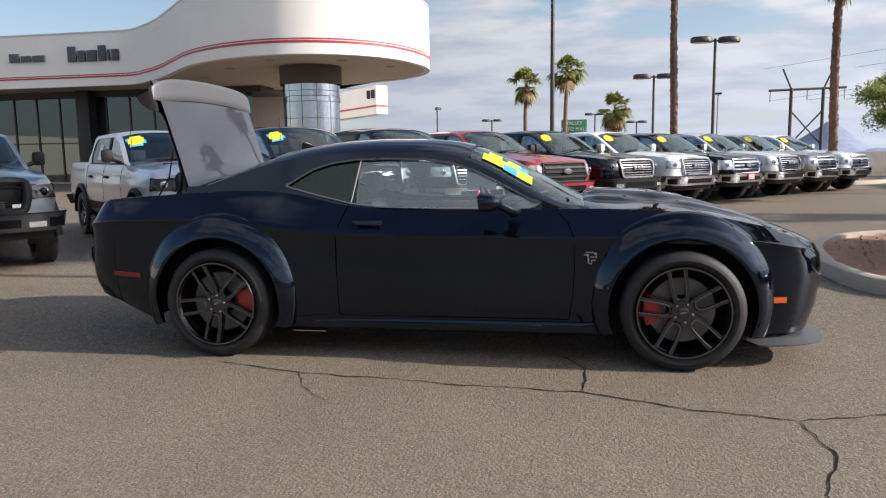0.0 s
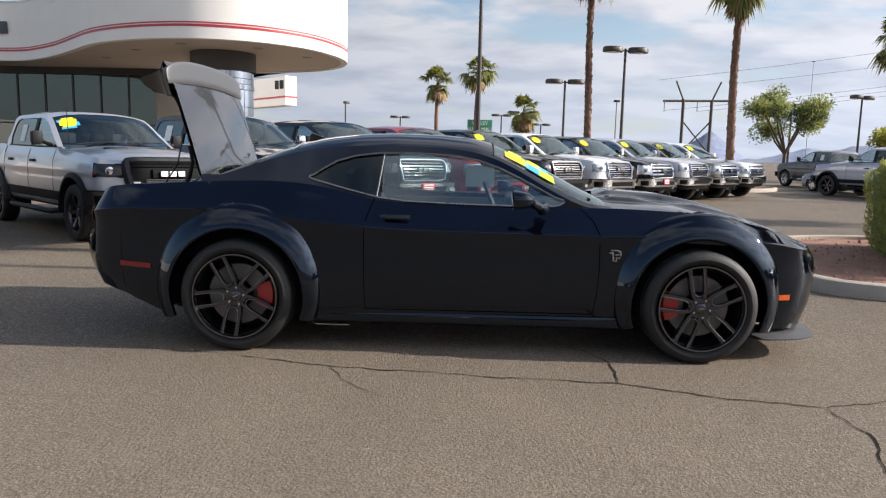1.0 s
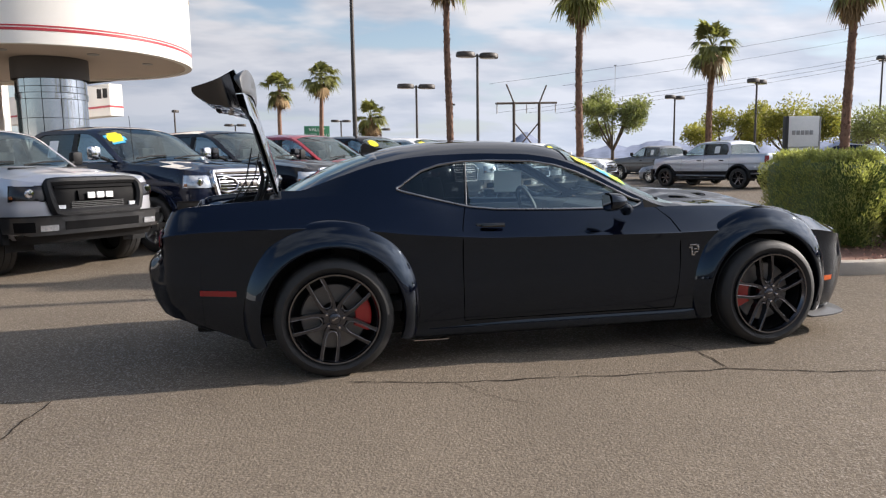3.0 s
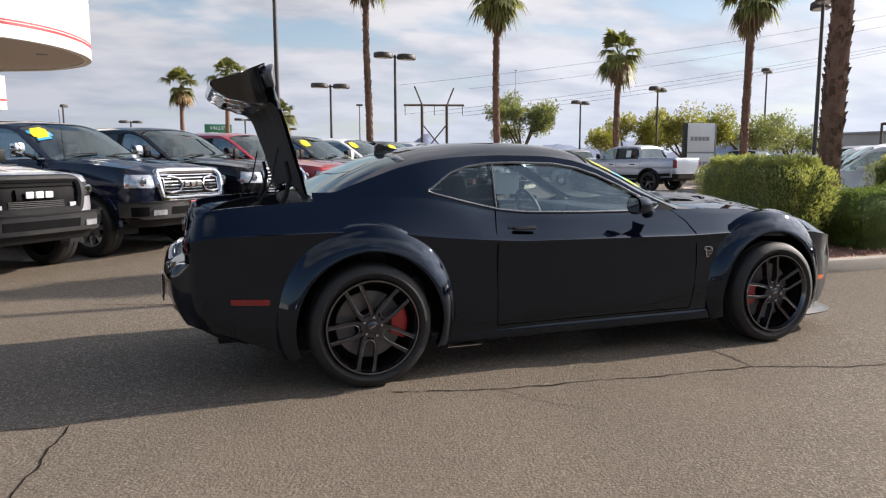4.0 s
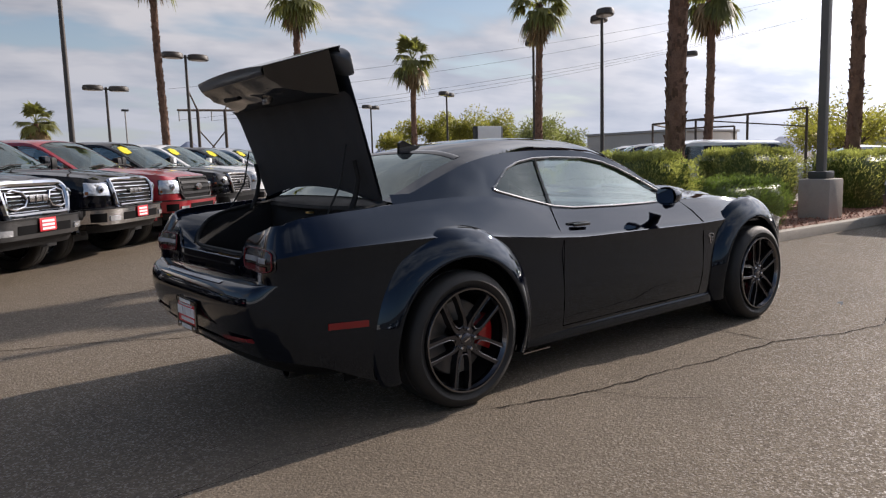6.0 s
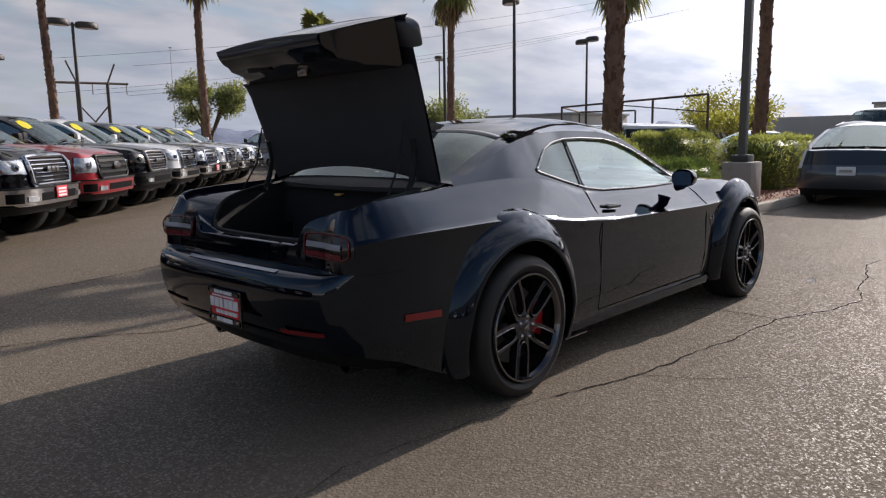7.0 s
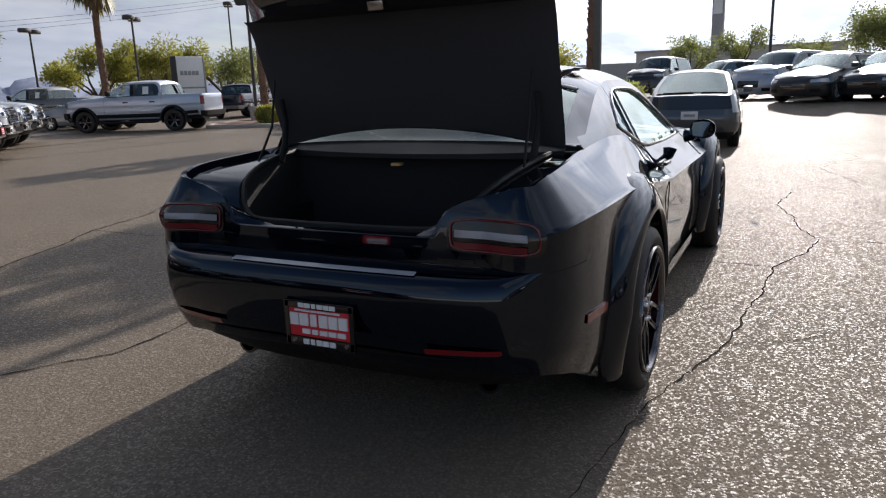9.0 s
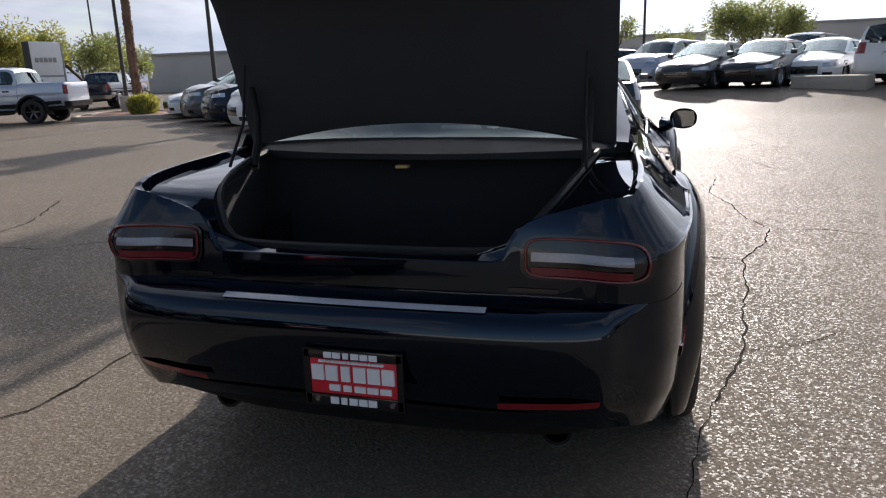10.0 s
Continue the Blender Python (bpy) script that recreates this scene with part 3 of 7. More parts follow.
def island(points, name, label, soil=0.12, joints=1.5, top_mat=None):
    """A planting bed with a kerb: rounded plan, gravel inside."""
    plan = smooth_curve(points + [points[0]], max(40, 10 * len(points)))[:-1]
    c = plan.mean(axis=0)
    thing_ob = thing(name, pose(0, 0, 0), label, "planting bed", kind="structure")
    d = np.roll(plan, -1, 0) - np.roll(plan, 1, 0)
    n = np.stack([d[:, 1], -d[:, 0]], 1)
    n /= np.linalg.norm(n, axis=1)[:, None]
    n *= np.sign(np.sum(n * (plan - c), axis=1))[:, None]
    rows = []
    for inset, z in ((0.0, 0.0), (0.005, 0.10), (0.02, 0.138), (0.05, 0.15), (0.13, 0.15), (0.15, 0.14), (0.155, 0.05)):
        rows.append([(p[0] - q[0] * inset, p[1] - q[1] * inset, z) for p, q in zip(plan, n)])
    # kerb stones, cut at their joints
    total, run = 0.0, []
    for k in range(len(plan)):
        run.append(total)
        total += float(np.linalg.norm(plan[(k + 1) % len(plan)] - plan[k]))
    start = 0
    for k in range(1, len(plan) + 1):
        if k == len(plan) or run[k] - run[start] > joints:
            idx = [i % len(plan) for i in range(start, k + 1)]
            sh = Shape().grid([[r[i] for i in idx] for r in rows])
            part("kerb_stone", sh, KERB, thing_ob)
            start = k
    inner = [(p[0] - q[0] * 0.15, p[1] - q[1] * 0.15) for p, q in zip(plan, n)]
    sh = Shape()
    rings = []
    for t in np.linspace(0, 1, 9):
        rings.append([(c[0] + (x - c[0]) * (1 - t), c[1] + (y - c[1]) * (1 - t), soil - 0.03 + 0.06 * t + 0.015 * noise.noise((x * 3, y * 3, t * 5))) for x, y in inner])
    part("gravel_bed", Shape().grid(rings, wrap=True), top_mat or GRAVEL, thing_ob, "reddish-brown landscaping gravel")
    return inner, c


def scatter_stones(inner, c, count, seed, name="gravel"):
    rnd = random.Random(seed)
    sh = Shape()
    for _ in range(count):
        k, t = rnd.randrange(len(inner)), math.sqrt(rnd.random()) * 0.98
        k2 = (k + 1) % len(inner)
        u = rnd.random()
        x = c[0] + (inner[k][0] * u + inner[k2][0] * (1 - u) - c[0]) * t
        y = c[1] + (inner[k][1] * u + inner[k2][1] * (1 - u) - c[1]) * t
        r = rnd.uniform(0.012, 0.03)
        a = rnd.random() * 6.28
        z = 0.125 + 0.03 * (1 - t)
        p = [(x + r * math.cos(a + i * 2.09), y + r * math.sin(a + i * 2.09), z - 0.012) for i in range(3)] + [(x, y, z + r * 0.7)]
        sh.add(p, [(0, 1, 3), (1, 2, 3), (2, 0, 3)])
    single(name, sh, STONE, pose(0, 0, 0), "loose reddish gravel stones on the planting bed", "gravel", kind="stuff", weld=False, sharp=10)


def mountains():
    for name, dist, a0, a1, height, seed in (("mountain", 2300, 20, 75, 75, 4), ("mountain", 2400, -25, 25, 30, 9), ("mountain", 2350, 70, 125, 60, 14)):
        rows = []
        angs = np.linspace(a0, a1, 150)
        for d, share in ((dist - 180, 0.0), (dist - 80, 0.45), (dist, 1.0), (dist + 140, 0.0)):
            row = []
            for a in angs:
                t = (a - a0) / (a1 - a0)
                fade = math.sin(math.pi * t) ** 0.5
                h = height * fade * (0.35 + 0.65 * abs(noise.fractal((a * 0.16, seed, 0), 1.0, 2.0, 5)) * 1.6)
                for peak, width, tall in PEAKS:
                    h += tall * max(0.0, 1 - abs(a - peak) / width) ** 1.2 if a0 < peak < a1 else 0
                row.append((d * math.sin(radians(a)), d * math.cos(radians(a)), -2 + share * h + (6 * noise.noise((a * 2, d * 0.05, 3)) if 0 < share < 1 else 0)))
            rows.append(row)
        single(name, Shape().grid(rows), ROCK, pose(0, 0, 0), "hazy bluish desert mountain ridge on the horizon", "mountain", kind="structure", sharp=80)


PEAKS = ((18.8, 2.9, 92), (25.4, 3.2, 30), (31.0, 5.0, 22), (44.0, 4.0, 55))


# ---- the showroom with its curved canopy ----
def showroom():
    b = thing("showroom", pose(0, 0, 0), "white stucco car showroom with a curved canopy and red stripes", "building")
    line = [(-62, 33), (-40, 33), (-27, 33), (-24, 32.9), (-22.4, 32.0), (-20.5, 30.4), (-18.5, 28.3), (-16.8, 26.5), (-15.2, 25.3), (-13.2, 24.4), (-11.0, 24.1), (-8.8, 24.8), (-7.1, 26.4), (-6.2, 28.6), (-6.0, 31.0), (-6.7, 33.4), (-8.4, 35.4), (-11, 36.6), (-14, 37.4), (-17.5, 38.5)]
    pts = smooth_curve(line, 150)
    d = np.gradient(pts, axis=0)
    n = np.stack([d[:, 1], -d[:, 0]], 1)
    n /= np.linalg.norm(n, axis=1)[:, None]

    def band(z0, z1, out, back=0.3):
        sh = Shape()
        rows = []
        for z, o in ((z0, -back), (z0, out), (z1, out), (z1, -back)):
            rows.append([(p[0] + q[0] * o, p[1] + q[1] * o, z) for p, q in zip(pts, n)])
        return sh.grid(rows + rows[:1])

    part("fascia", band(5.76, 8.75, 0.0), STUCCO, b, "smooth white stucco fascia")
    part("coping", band(8.75, 8.83, 0.04), material("coping_metal", (0.55, 0.53, 0.50), 0.4, 0.4), b, "thin metal coping")
    part("stripe", band(6.23, 6.33, 0.012, 0.0), RED_TRIM, b, "thin dark red stripe")
    part("stripe", band(6.37, 6.43, 0.012, 0.0), RED_TRIM, b, "thin dark red stripe")
    # soffit under the canopy and the roof deck over it
    centre = [(-62 + (k / (len(pts) - 1)) * 52, 40.0) for k in range(len(pts))]
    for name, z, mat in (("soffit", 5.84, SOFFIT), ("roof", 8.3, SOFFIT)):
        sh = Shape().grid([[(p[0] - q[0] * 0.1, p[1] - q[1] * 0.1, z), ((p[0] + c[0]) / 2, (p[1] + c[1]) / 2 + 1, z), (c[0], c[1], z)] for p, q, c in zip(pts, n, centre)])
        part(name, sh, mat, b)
    for x, y in ((-18.5, 31.5), (-15.5, 28.4), (-12.5, 26.2), (-9.4, 27.2), (-7.8, 30.0)):
        part("downlight", Shape().lathe([(0.0, 5.80), (0.22, 5.80), (0.24, 5.835)], 20, (x, y, 0), "z"), SIGN_GREY, b)
    # round column with polished panels
    cx, cy, r = -11.65, 29.2, 1.38
    part("column_cap", Shape().lathe([(r + 0.14, 4.95), (r + 0.14, 5.83)], 40, (cx, cy, 0), "z"), material("cap_grey", (0.075, 0.068, 0.064), 0.6), b, "dark grey collar")
    part("column_core", Shape().lathe([(r - 0.03, 0.0), (r - 0.03, 4.96)], 40, (cx, cy, 0), "z"), DARK_METAL, b)
    levels = [0.0, 1.2, 2.4, 3.3, 4.1, 4.36, 4.62, 4.95]
    for z0, z1 in zip(levels, levels[1:]):
        for k in range(12):
            a0, a1 = 2 * math.pi * (k + 0.02) / 12, 2 * math.pi * (k + 0.98) / 12
            bow = 0.02 * ((k * 7 + int(z0 * 10)) % 3)
            rows = [[(cx + (r + bow * math.sin(math.pi * t)) * math.cos(a0 + (a1 - a0) * t), cy + (r + bow * math.sin(math.pi * t)) * math.sin(a0 + (a1 - a0) * t), z) for t in np.linspace(0, 1, 5)] for z in (z0 + 0.012, z1 - 0.012)]
            part("panel", Shape().grid(rows), PANEL_METAL, b)
    # glazed front set back under the soffit
    part("wall", Shape().box((-62, 40.0, 0), (-17.4, 40.4, 8.4)), STUCCO, b)
    part("back_wall", Shape().box((-62, 60, 0), (-30.0, 60.4, 8.4)), STUCCO, b)
    part("side_wall", Shape().prism([(-17.4, 40.4), (-17.2, 40.5), (-29.8, 60.0), (-30.0, 60.0)], 0, 8.4, "z"), STUCCO, b)
    part("bulkhead", Shape().box((-62, 36.2, 5.45), (-17.4, 39.9, 5.83)), DARK_METAL, b, "dark band above the shop windows")
    part("floor_slab", Shape().box((-62, 36.0, 0.0), (-17.4, 39.9, 0.1)), KERB, b)
    x = -61.0
    while x < -19.0:
        w = 1.65
        opening = part("window", Shape().box((x, 36.40, 0.1), (x + 0.09, 36.52, 5.45)).box((x, 36.40, 2.55), (x + w, 36.50, 2.63)).box((x, 36.40, 0.1), (x + w, 36.5, 0.35)), BRONZE, b, "dark aluminium window frame")
        part("pane", Shape().grid([[(x + 0.09, 36.46, 0.35), (x + w, 36.46, 0.35)], [(x + 0.09, 36.46, 2.55), (x + w, 36.46, 2.55)]]), GLASS_SHOP, opening)
        part("pane", Shape().grid([[(x + 0.09, 36.46, 2.63), (x + w, 36.46, 2.63)], [(x + 0.09, 36.46, 5.45), (x + w, 36.46, 5.45)]]), GLASS_SHOP, opening)
        x += w
    for px in (-52, -38.5, -29.5):
        part("pillar", Shape().box((px, 35.6, 0), (px + 0.9, 36.38, 5.83), 0.03), DARK_METAL, b)
    # dark lettering on the fascia, kept as plain bars
    def sign_bars(x0, z0, widths, tall, mat):
        x = x0
        for k, w in enumerate(widths):
            h = tall * (1.0 if k in (0, 3) else 0.72)
            part("sign_letter", Shape().box((x, 32.86, z0), (x + w, 32.98, z0 + h), 0.04), mat, b, "dark raised sign letter as a plain bar")
            x += w + 0.11
    sign_bars(-27.75, 7.15, (0.56, 0.46, 0.62, 0.48, 0.14, 0.46), 0.88, material("sign_letter_grey", (0.055, 0.06, 0.068), 0.4))
    sign_bars(-31.6, 7.25, (0.66, 0.66, 0.8), 0.5, material("sign_letter_grey", (0.055, 0.06, 0.068), 0.4))
    part("emblem", Shape().lathe([(0.0, 32.84), (0.5, 32.84), (0.56, 32.9), (0.56, 32.99)], 24, (-32.9, 0, 7.55), "y"), DARK_METAL, b)
    # the second canopy further back
    wing = [(-14.6, 53.0), (-13.9, 53.9), (-26.0, 68.0), (-27.0, 67.0)]
    part("rear_fascia", Shape().prism(wing, 5.0, 7.35, "z"), STUCCO, b)
    part("rear_stripe", Shape().prism([(-14.62, 52.96), (-13.86, 53.9), (-13.9, 53.94), (-14.6, 53.03), (-27.0, 67.03), (-27.03, 66.97)], 5.6, 5.75, "z"), RED_TRIM, b)
    for k in range(2):
        part("sign_letter", Shape().box((-15.0 - k * .55, 53.3 + k * .6, 6.3), (-14.7 - k * .55, 53.35 + k * .6, 7.0)).moved(pose(-.12, -.12, 0)), DARK_METAL, b)


# ---- street furniture ----
def drum_head(sh_parent, where, turn, size=1.0):
    """A round-cornered parking-lot lamp head."""
    s = size
    prof = [(0.0, 0.17), (0.30, 0.165), (0.345, 0.13), (0.36, 0.05), (0.36, -0.05), (0.34, -0.075), (0.0, -0.08)]
    sh = Shape().lathe([(r * s, h * s) for r, h in prof], 20, (0, 0, 0), "z")
    sh.moved(pose(*where, 0, 0, turn) @ Matrix.Diagonal((1.35, 0.95, 1.0, 1)))
    head = part("lamp_head", sh, BRONZE, sh_parent)
    lens = Shape().lathe([(0.0, -0.085 * s), (0.28 * s, -0.085 * s)], 20, (0, 0, 0), "z").moved(pose(*where, 0, 0, turn) @ Matrix.Diagonal((1.3, 0.9, 1.0, 1)))
    part("lens", lens, WHITE_LENS, head)


def lamp_post(x, y, top, turn=0.0, heads=2, size=1.0, base=True, group="parking lot lamps", radius=0.07):
    post = thing("street_lamp", pose(x, y, 0), "tall dark bronze parking lot lamp with %s rounded heads" % ("twin" if heads == 2 else "four"), "street lamp", group)
    sh = Shape().tube([(0, 0, 0.7 if base else 0), (0, 0, top * 0.5), (0, 0, top + 0.1)], [radius * 1.15, radius, radius * 0.8], 10)
    part("pole", sh, BRONZE, post)
    if base:
        part("footing", Shape().lathe([(0.0, 0.75), (0.25, 0.75), (0.28, 0.70), (0.28, 0.0)], 20, (0, 0, 0), "z"), CONCRETE, post, "round concrete footing")
    for k in range(heads):
        a = radians(turn + 360 * k / heads)
        reach = 0.62 * size
        part("arm", Shape().tube([(0, 0, top), (math.cos(a) * reach * 0.7, math.sin(a) * reach * 0.7, top + 0.02)], 0.035, 8), BRONZE, post)
        drum_head(post, (math.cos(a) * reach, math.sin(a) * reach, top), turn + 360 * k / heads, size)
    return post


def square_pole():
    """The square steel pole on its tall concrete footing beside the drive."""
    post = thing("street_lamp", pose(9.2, 1.99, 0.0), "grey square steel lamp pole on a tall square concrete footing", "street lamp", "parking lot lamps")
    part("footing", Shape().box((-0.27, -0.27, 0.1), (0.27, 0.27, 0.80), 0.03), CONCRETE, post, "chipped square concrete footing")
    part("base_cover", Shape().box((-0.16, -0.16, 0.80), (0.16, 0.16, 0.93), 0.02), GREY_PLASTIC, post)
    part("pole", Shape().box((-0.065, -0.065, 0.9), (0.065, 0.065, 8.4), 0.008), material("grey_pole", (0.13, 0.125, 0.12), 0.5, 0.2), post)
    for s in (-1, 1):
        drum_head(post, (0, s * 0.7, 8.4), 90, 1.0)
        part("arm", Shape().tube([(0, 0, 8.4), (0, s * 0.45, 8.4)], 0.035, 8), BRONZE, post)


def power_line():
    """The wooden H-frame with its cross arm, and the wires."""
    t = thing("transmission_tower", pose(0, 0, 0), "dark steel H-frame power pole with crossed braces", "power pole")
    a, b = Vector((23.0, 71.4, 0)), Vector((26.1, 71.8, 0))
    d = (b - a).normalized()
    for p in (a, b):
        part("pole", Shape().tube([p, p + Vector((0, 0, 7.6))], 0.16, 10), STEEL_RUST, t)
    arm0, arm1 = a - d * 2.2 + Vector((0, 0, 7.4)), b + d * 2.2 + Vector((0, 0, 7.6))
    part("cross_arm", Shape().tube([arm0, arm1], 0.12, 8), STEEL_RUST, t)
    part("brace", Shape().tube([a + Vector((0, 0, 5.4)), b + Vector((0, 0, 2.0))], 0.08, 8), STEEL_RUST, t)
    part("brace", Shape().tube([b + Vector((0, 0, 5.4)), a + Vector((0, 0, 2.0))], 0.08, 8), STEEL_RUST, t)
    part("upper_arm", Shape().tube([a + Vector((0, 0, 7.5)), a - d * 0.9 + Vector((0, 0, 9.5))], 0.09, 8), STEEL_RUST, t)
    part("upper_arm", Shape().tube([b + Vector((0, 0, 7.5)), b + d * 0.9 + Vector((0, 0, 9.5))], 0.09, 8), STEEL_RUST, t)
    for k in (0.02, 0.5, 0.98):
        p = arm0.lerp(arm1, k)
        part("insulator", Shape().tube([p, p - Vector((0, 0, 1.1))], 0.06, 6), SIGN_GREY, t)
    wires = thing("power_line", pose(0, 0, 0), "thin overhead power cables", "cable")
    for k, z in ((0.02, 6.4), (0.5, 6.4), (0.98, 6.4), (-0.1, 9.5), (1.1, 9.5)):
        p = arm0.lerp(arm1, k)
        p.z = z
        q = Vector((95 + 3 * k, 42 + 8 * k, z + 12.5))
        pts = [p.lerp(q, s) - Vector((0, 0, 4 * 1.3 * s * (1 - s))) for s in np.linspace(0, 1, 16)]
        part("cable", Shape().tube(pts, 0.014, 5), DARK_METAL, wires)


def dealer_sign():
    s = thing("dealer_sign", pose(25.6, 30.0, 0, 0, 0, -10), "grey-white pylon sign with a dark side post", "sign")
    part("post", Shape().box((-0.16, -0.18, 0), (0.0, 0.18, 3.45), 0.02), DARK_METAL, s)
    part("panel", Shape().box((0.0, -0.15, 1.75), (1.75, 0.15, 3.45), 0.03), SIGN_FACE, s)
    part("panel", Shape().box((0.0, -0.15, 0.35), (1.75, 0.15, 1.70), 0.03), SIGN_FACE, s)
    part("frame", Shape().box((1.75, -0.17, 0.0), (1.84, 0.17, 3.4), 0.01).box((0.0, -0.16, 1.68), (1.75, 0.16, 1.77)), SIGN_GREY, s)
    for z, n in ((2.42, 5), (0.95, 3)):
        for k in range(n):
            x = 0.2 + k * (1.25 / n)
            part("sign_letter", Shape().box((x, -0.175, z), (x + 1.0 / n, -0.15, z + 0.24), 0.02), SIGN_GREY, s, "grey sign letter as a plain bar")


def text_shape(body, size, mat, m, parent, name="lettering", align="CENTER"):
    """Raised letters in the built-in font, as a mesh."""
    curve = bpy.data.curves.new(name, "FONT")
    curve.body, curve.size, curve.extrude, curve.align_x = body, size, size * 0.03, align
    ob = bpy.data.objects.new(name, curve)
    mesh = bpy.data.meshes.new_from_object(ob)
    bpy.data.objects.remove(ob)
    bpy.data.curves.remove(curve)
    mesh.materials.clear()
    mesh.materials.append(mat)
    mesh.transform(m)
    out = new(name, mesh)
    out.parent = parent
    return out


def green_sign():
    s = thing("roadside_sign", pose(2.0, 87.8, 0, 0, 0, 2), "green auto mall sign with white letters on posts", "sign")
    part("board", Shape().box((-1.6, -0.15, 4.05), (1.6, 0.15, 5.85), 0.05), GREEN_SIGN, s)
    part("lower_board", Shape().box((-1.6, -0.12, 3.1), (1.6, 0.12, 3.9), 0.03), GREEN_SIGN, s)
    for x in (-1.2, 1.2):
        part("post", Shape().tube([(x, 0, 0), (x, 0, 4.1)], 0.09, 8), DARK_METAL, s)
    text_shape("VALLEY", 0.62, WHITE, pose(0, -0.17, 5.2, 90, 0, 0), s)
    text_shape("AUTO MALL", 0.62, WHITE, pose(0, -0.17, 4.45, 90, 0, 0), s)


def pipe_gate():
    """The tall pipe frame beyond the hedges."""
    f = thing("fence", pose(0, 0, 0), "tall dark pipe fence frame without mesh", "fence")
    pts = [(20.1, 7.3), (20.6, 9.6), (21.0, 11.9), (21.5, 14.2), (26.5, 16.5), (27.5, 14.0)]
    tops = [2.70, 2.66, 2.62, 2.58, 2.55, 2.55]
    for (x, y), z in zip(pts, tops):
        part("post", Shape().tube([(x, y, 0), (x, y, z)], 0.045, 8), STEEL_RUST, f)
    for (a, za), (b, zb) in zip(zip(pts, tops), list(zip(pts, tops))[1:]):
        part("rail", Shape().tube([(*a, za), (*b, zb)], 0.04, 8), STEEL_RUST, f)
    part("brace", Shape().tube([(20.1, 7.3, 2.1), (21.0, 11.9, 2.6)], 0.025, 6), STEEL_RUST, f)


def boundary():
    """The block wall and low buildings behind the far cars, and two unseen walls added for reflections."""
    for name, lo, hi, mat, label, cat in (
        ("boundary_wall", (72, -70, 0), (72.5, 30, 3.0), TAN_WALL, "long tan block wall behind the parked cars", "wall"),
        # next two: unseen walls, added to be mirrored darkly in the car paint
        ("boundary_wall", (-60, -36, 0), (90, -35.5, 4.5), TAN_WALL, "unseen plain tan wall added for darker reflections", "wall"),
        ("boundary_wall", (-60.5, -36, 0), (-60, 32, 4.5), TAN_WALL, "unseen plain tan wall added for darker reflections", "wall"),
        ("warehouse", (92, -6, 0), (112, 18, 4.6), TAN_WALL, "low tan warehouse with a flat roof", "building"),
        ("warehouse", (96, -80, 0), (116, -18, 5.4), TAN_WALL, "low tan warehouse with a flat roof", "building"),
        ("warehouse", (62, 40, 0), (74, 52, 3.8), TAN_WALL, "low tan warehouse with a flat roof", "building"),
    ):
        if cat == "building":
            h = thing(name, pose(0, 0, 0), label, cat)
            part("wall", Shape().box(lo, hi, 0.05), mat, h)
            part("roof", Shape().box((lo[0] - 0.2, lo[1] - 0.2, hi[2]), (hi[0] + 0.2, hi[1] + 0.2, hi[2] + 0.25), 0.03), SIGN_GREY, h)
        else:
            single(name, Shape().box(lo, hi, 0.03), mat, pose(0, 0, 0), label, cat, kind="structure")


# ---- plants ----
def leaves(count, where, size, seed, flat=0.30):
    """Small pointed leaves at places given by where(rnd) -> point, outward."""
    rnd = random.Random(seed)
    sh = Shape()
    for _ in range(count):
        p, o = where(rnd)
        d = Vector((rnd.gauss(0, 1), rnd.gauss(0, 1), rnd.gauss(0, 1))).normalized() * 0.8 + Vector(o)
        d.normalize()
        s = d.cross(Vector((rnd.gauss(0, 1), rnd.gauss(0, 1), rnd.gauss(0, 1)))).normalized()
        l, w = size * rnd.uniform(0.6, 1.3), size * flat * rnd.uniform(0.7, 1.2)
        p = Vector(p)
        sh.add([p, p + d * l * 0.5 + s * w * 0.5, p + d * l, p + d * l * 0.5 - s * w * 0.5], [(0, 1, 2, 3)])
    return sh


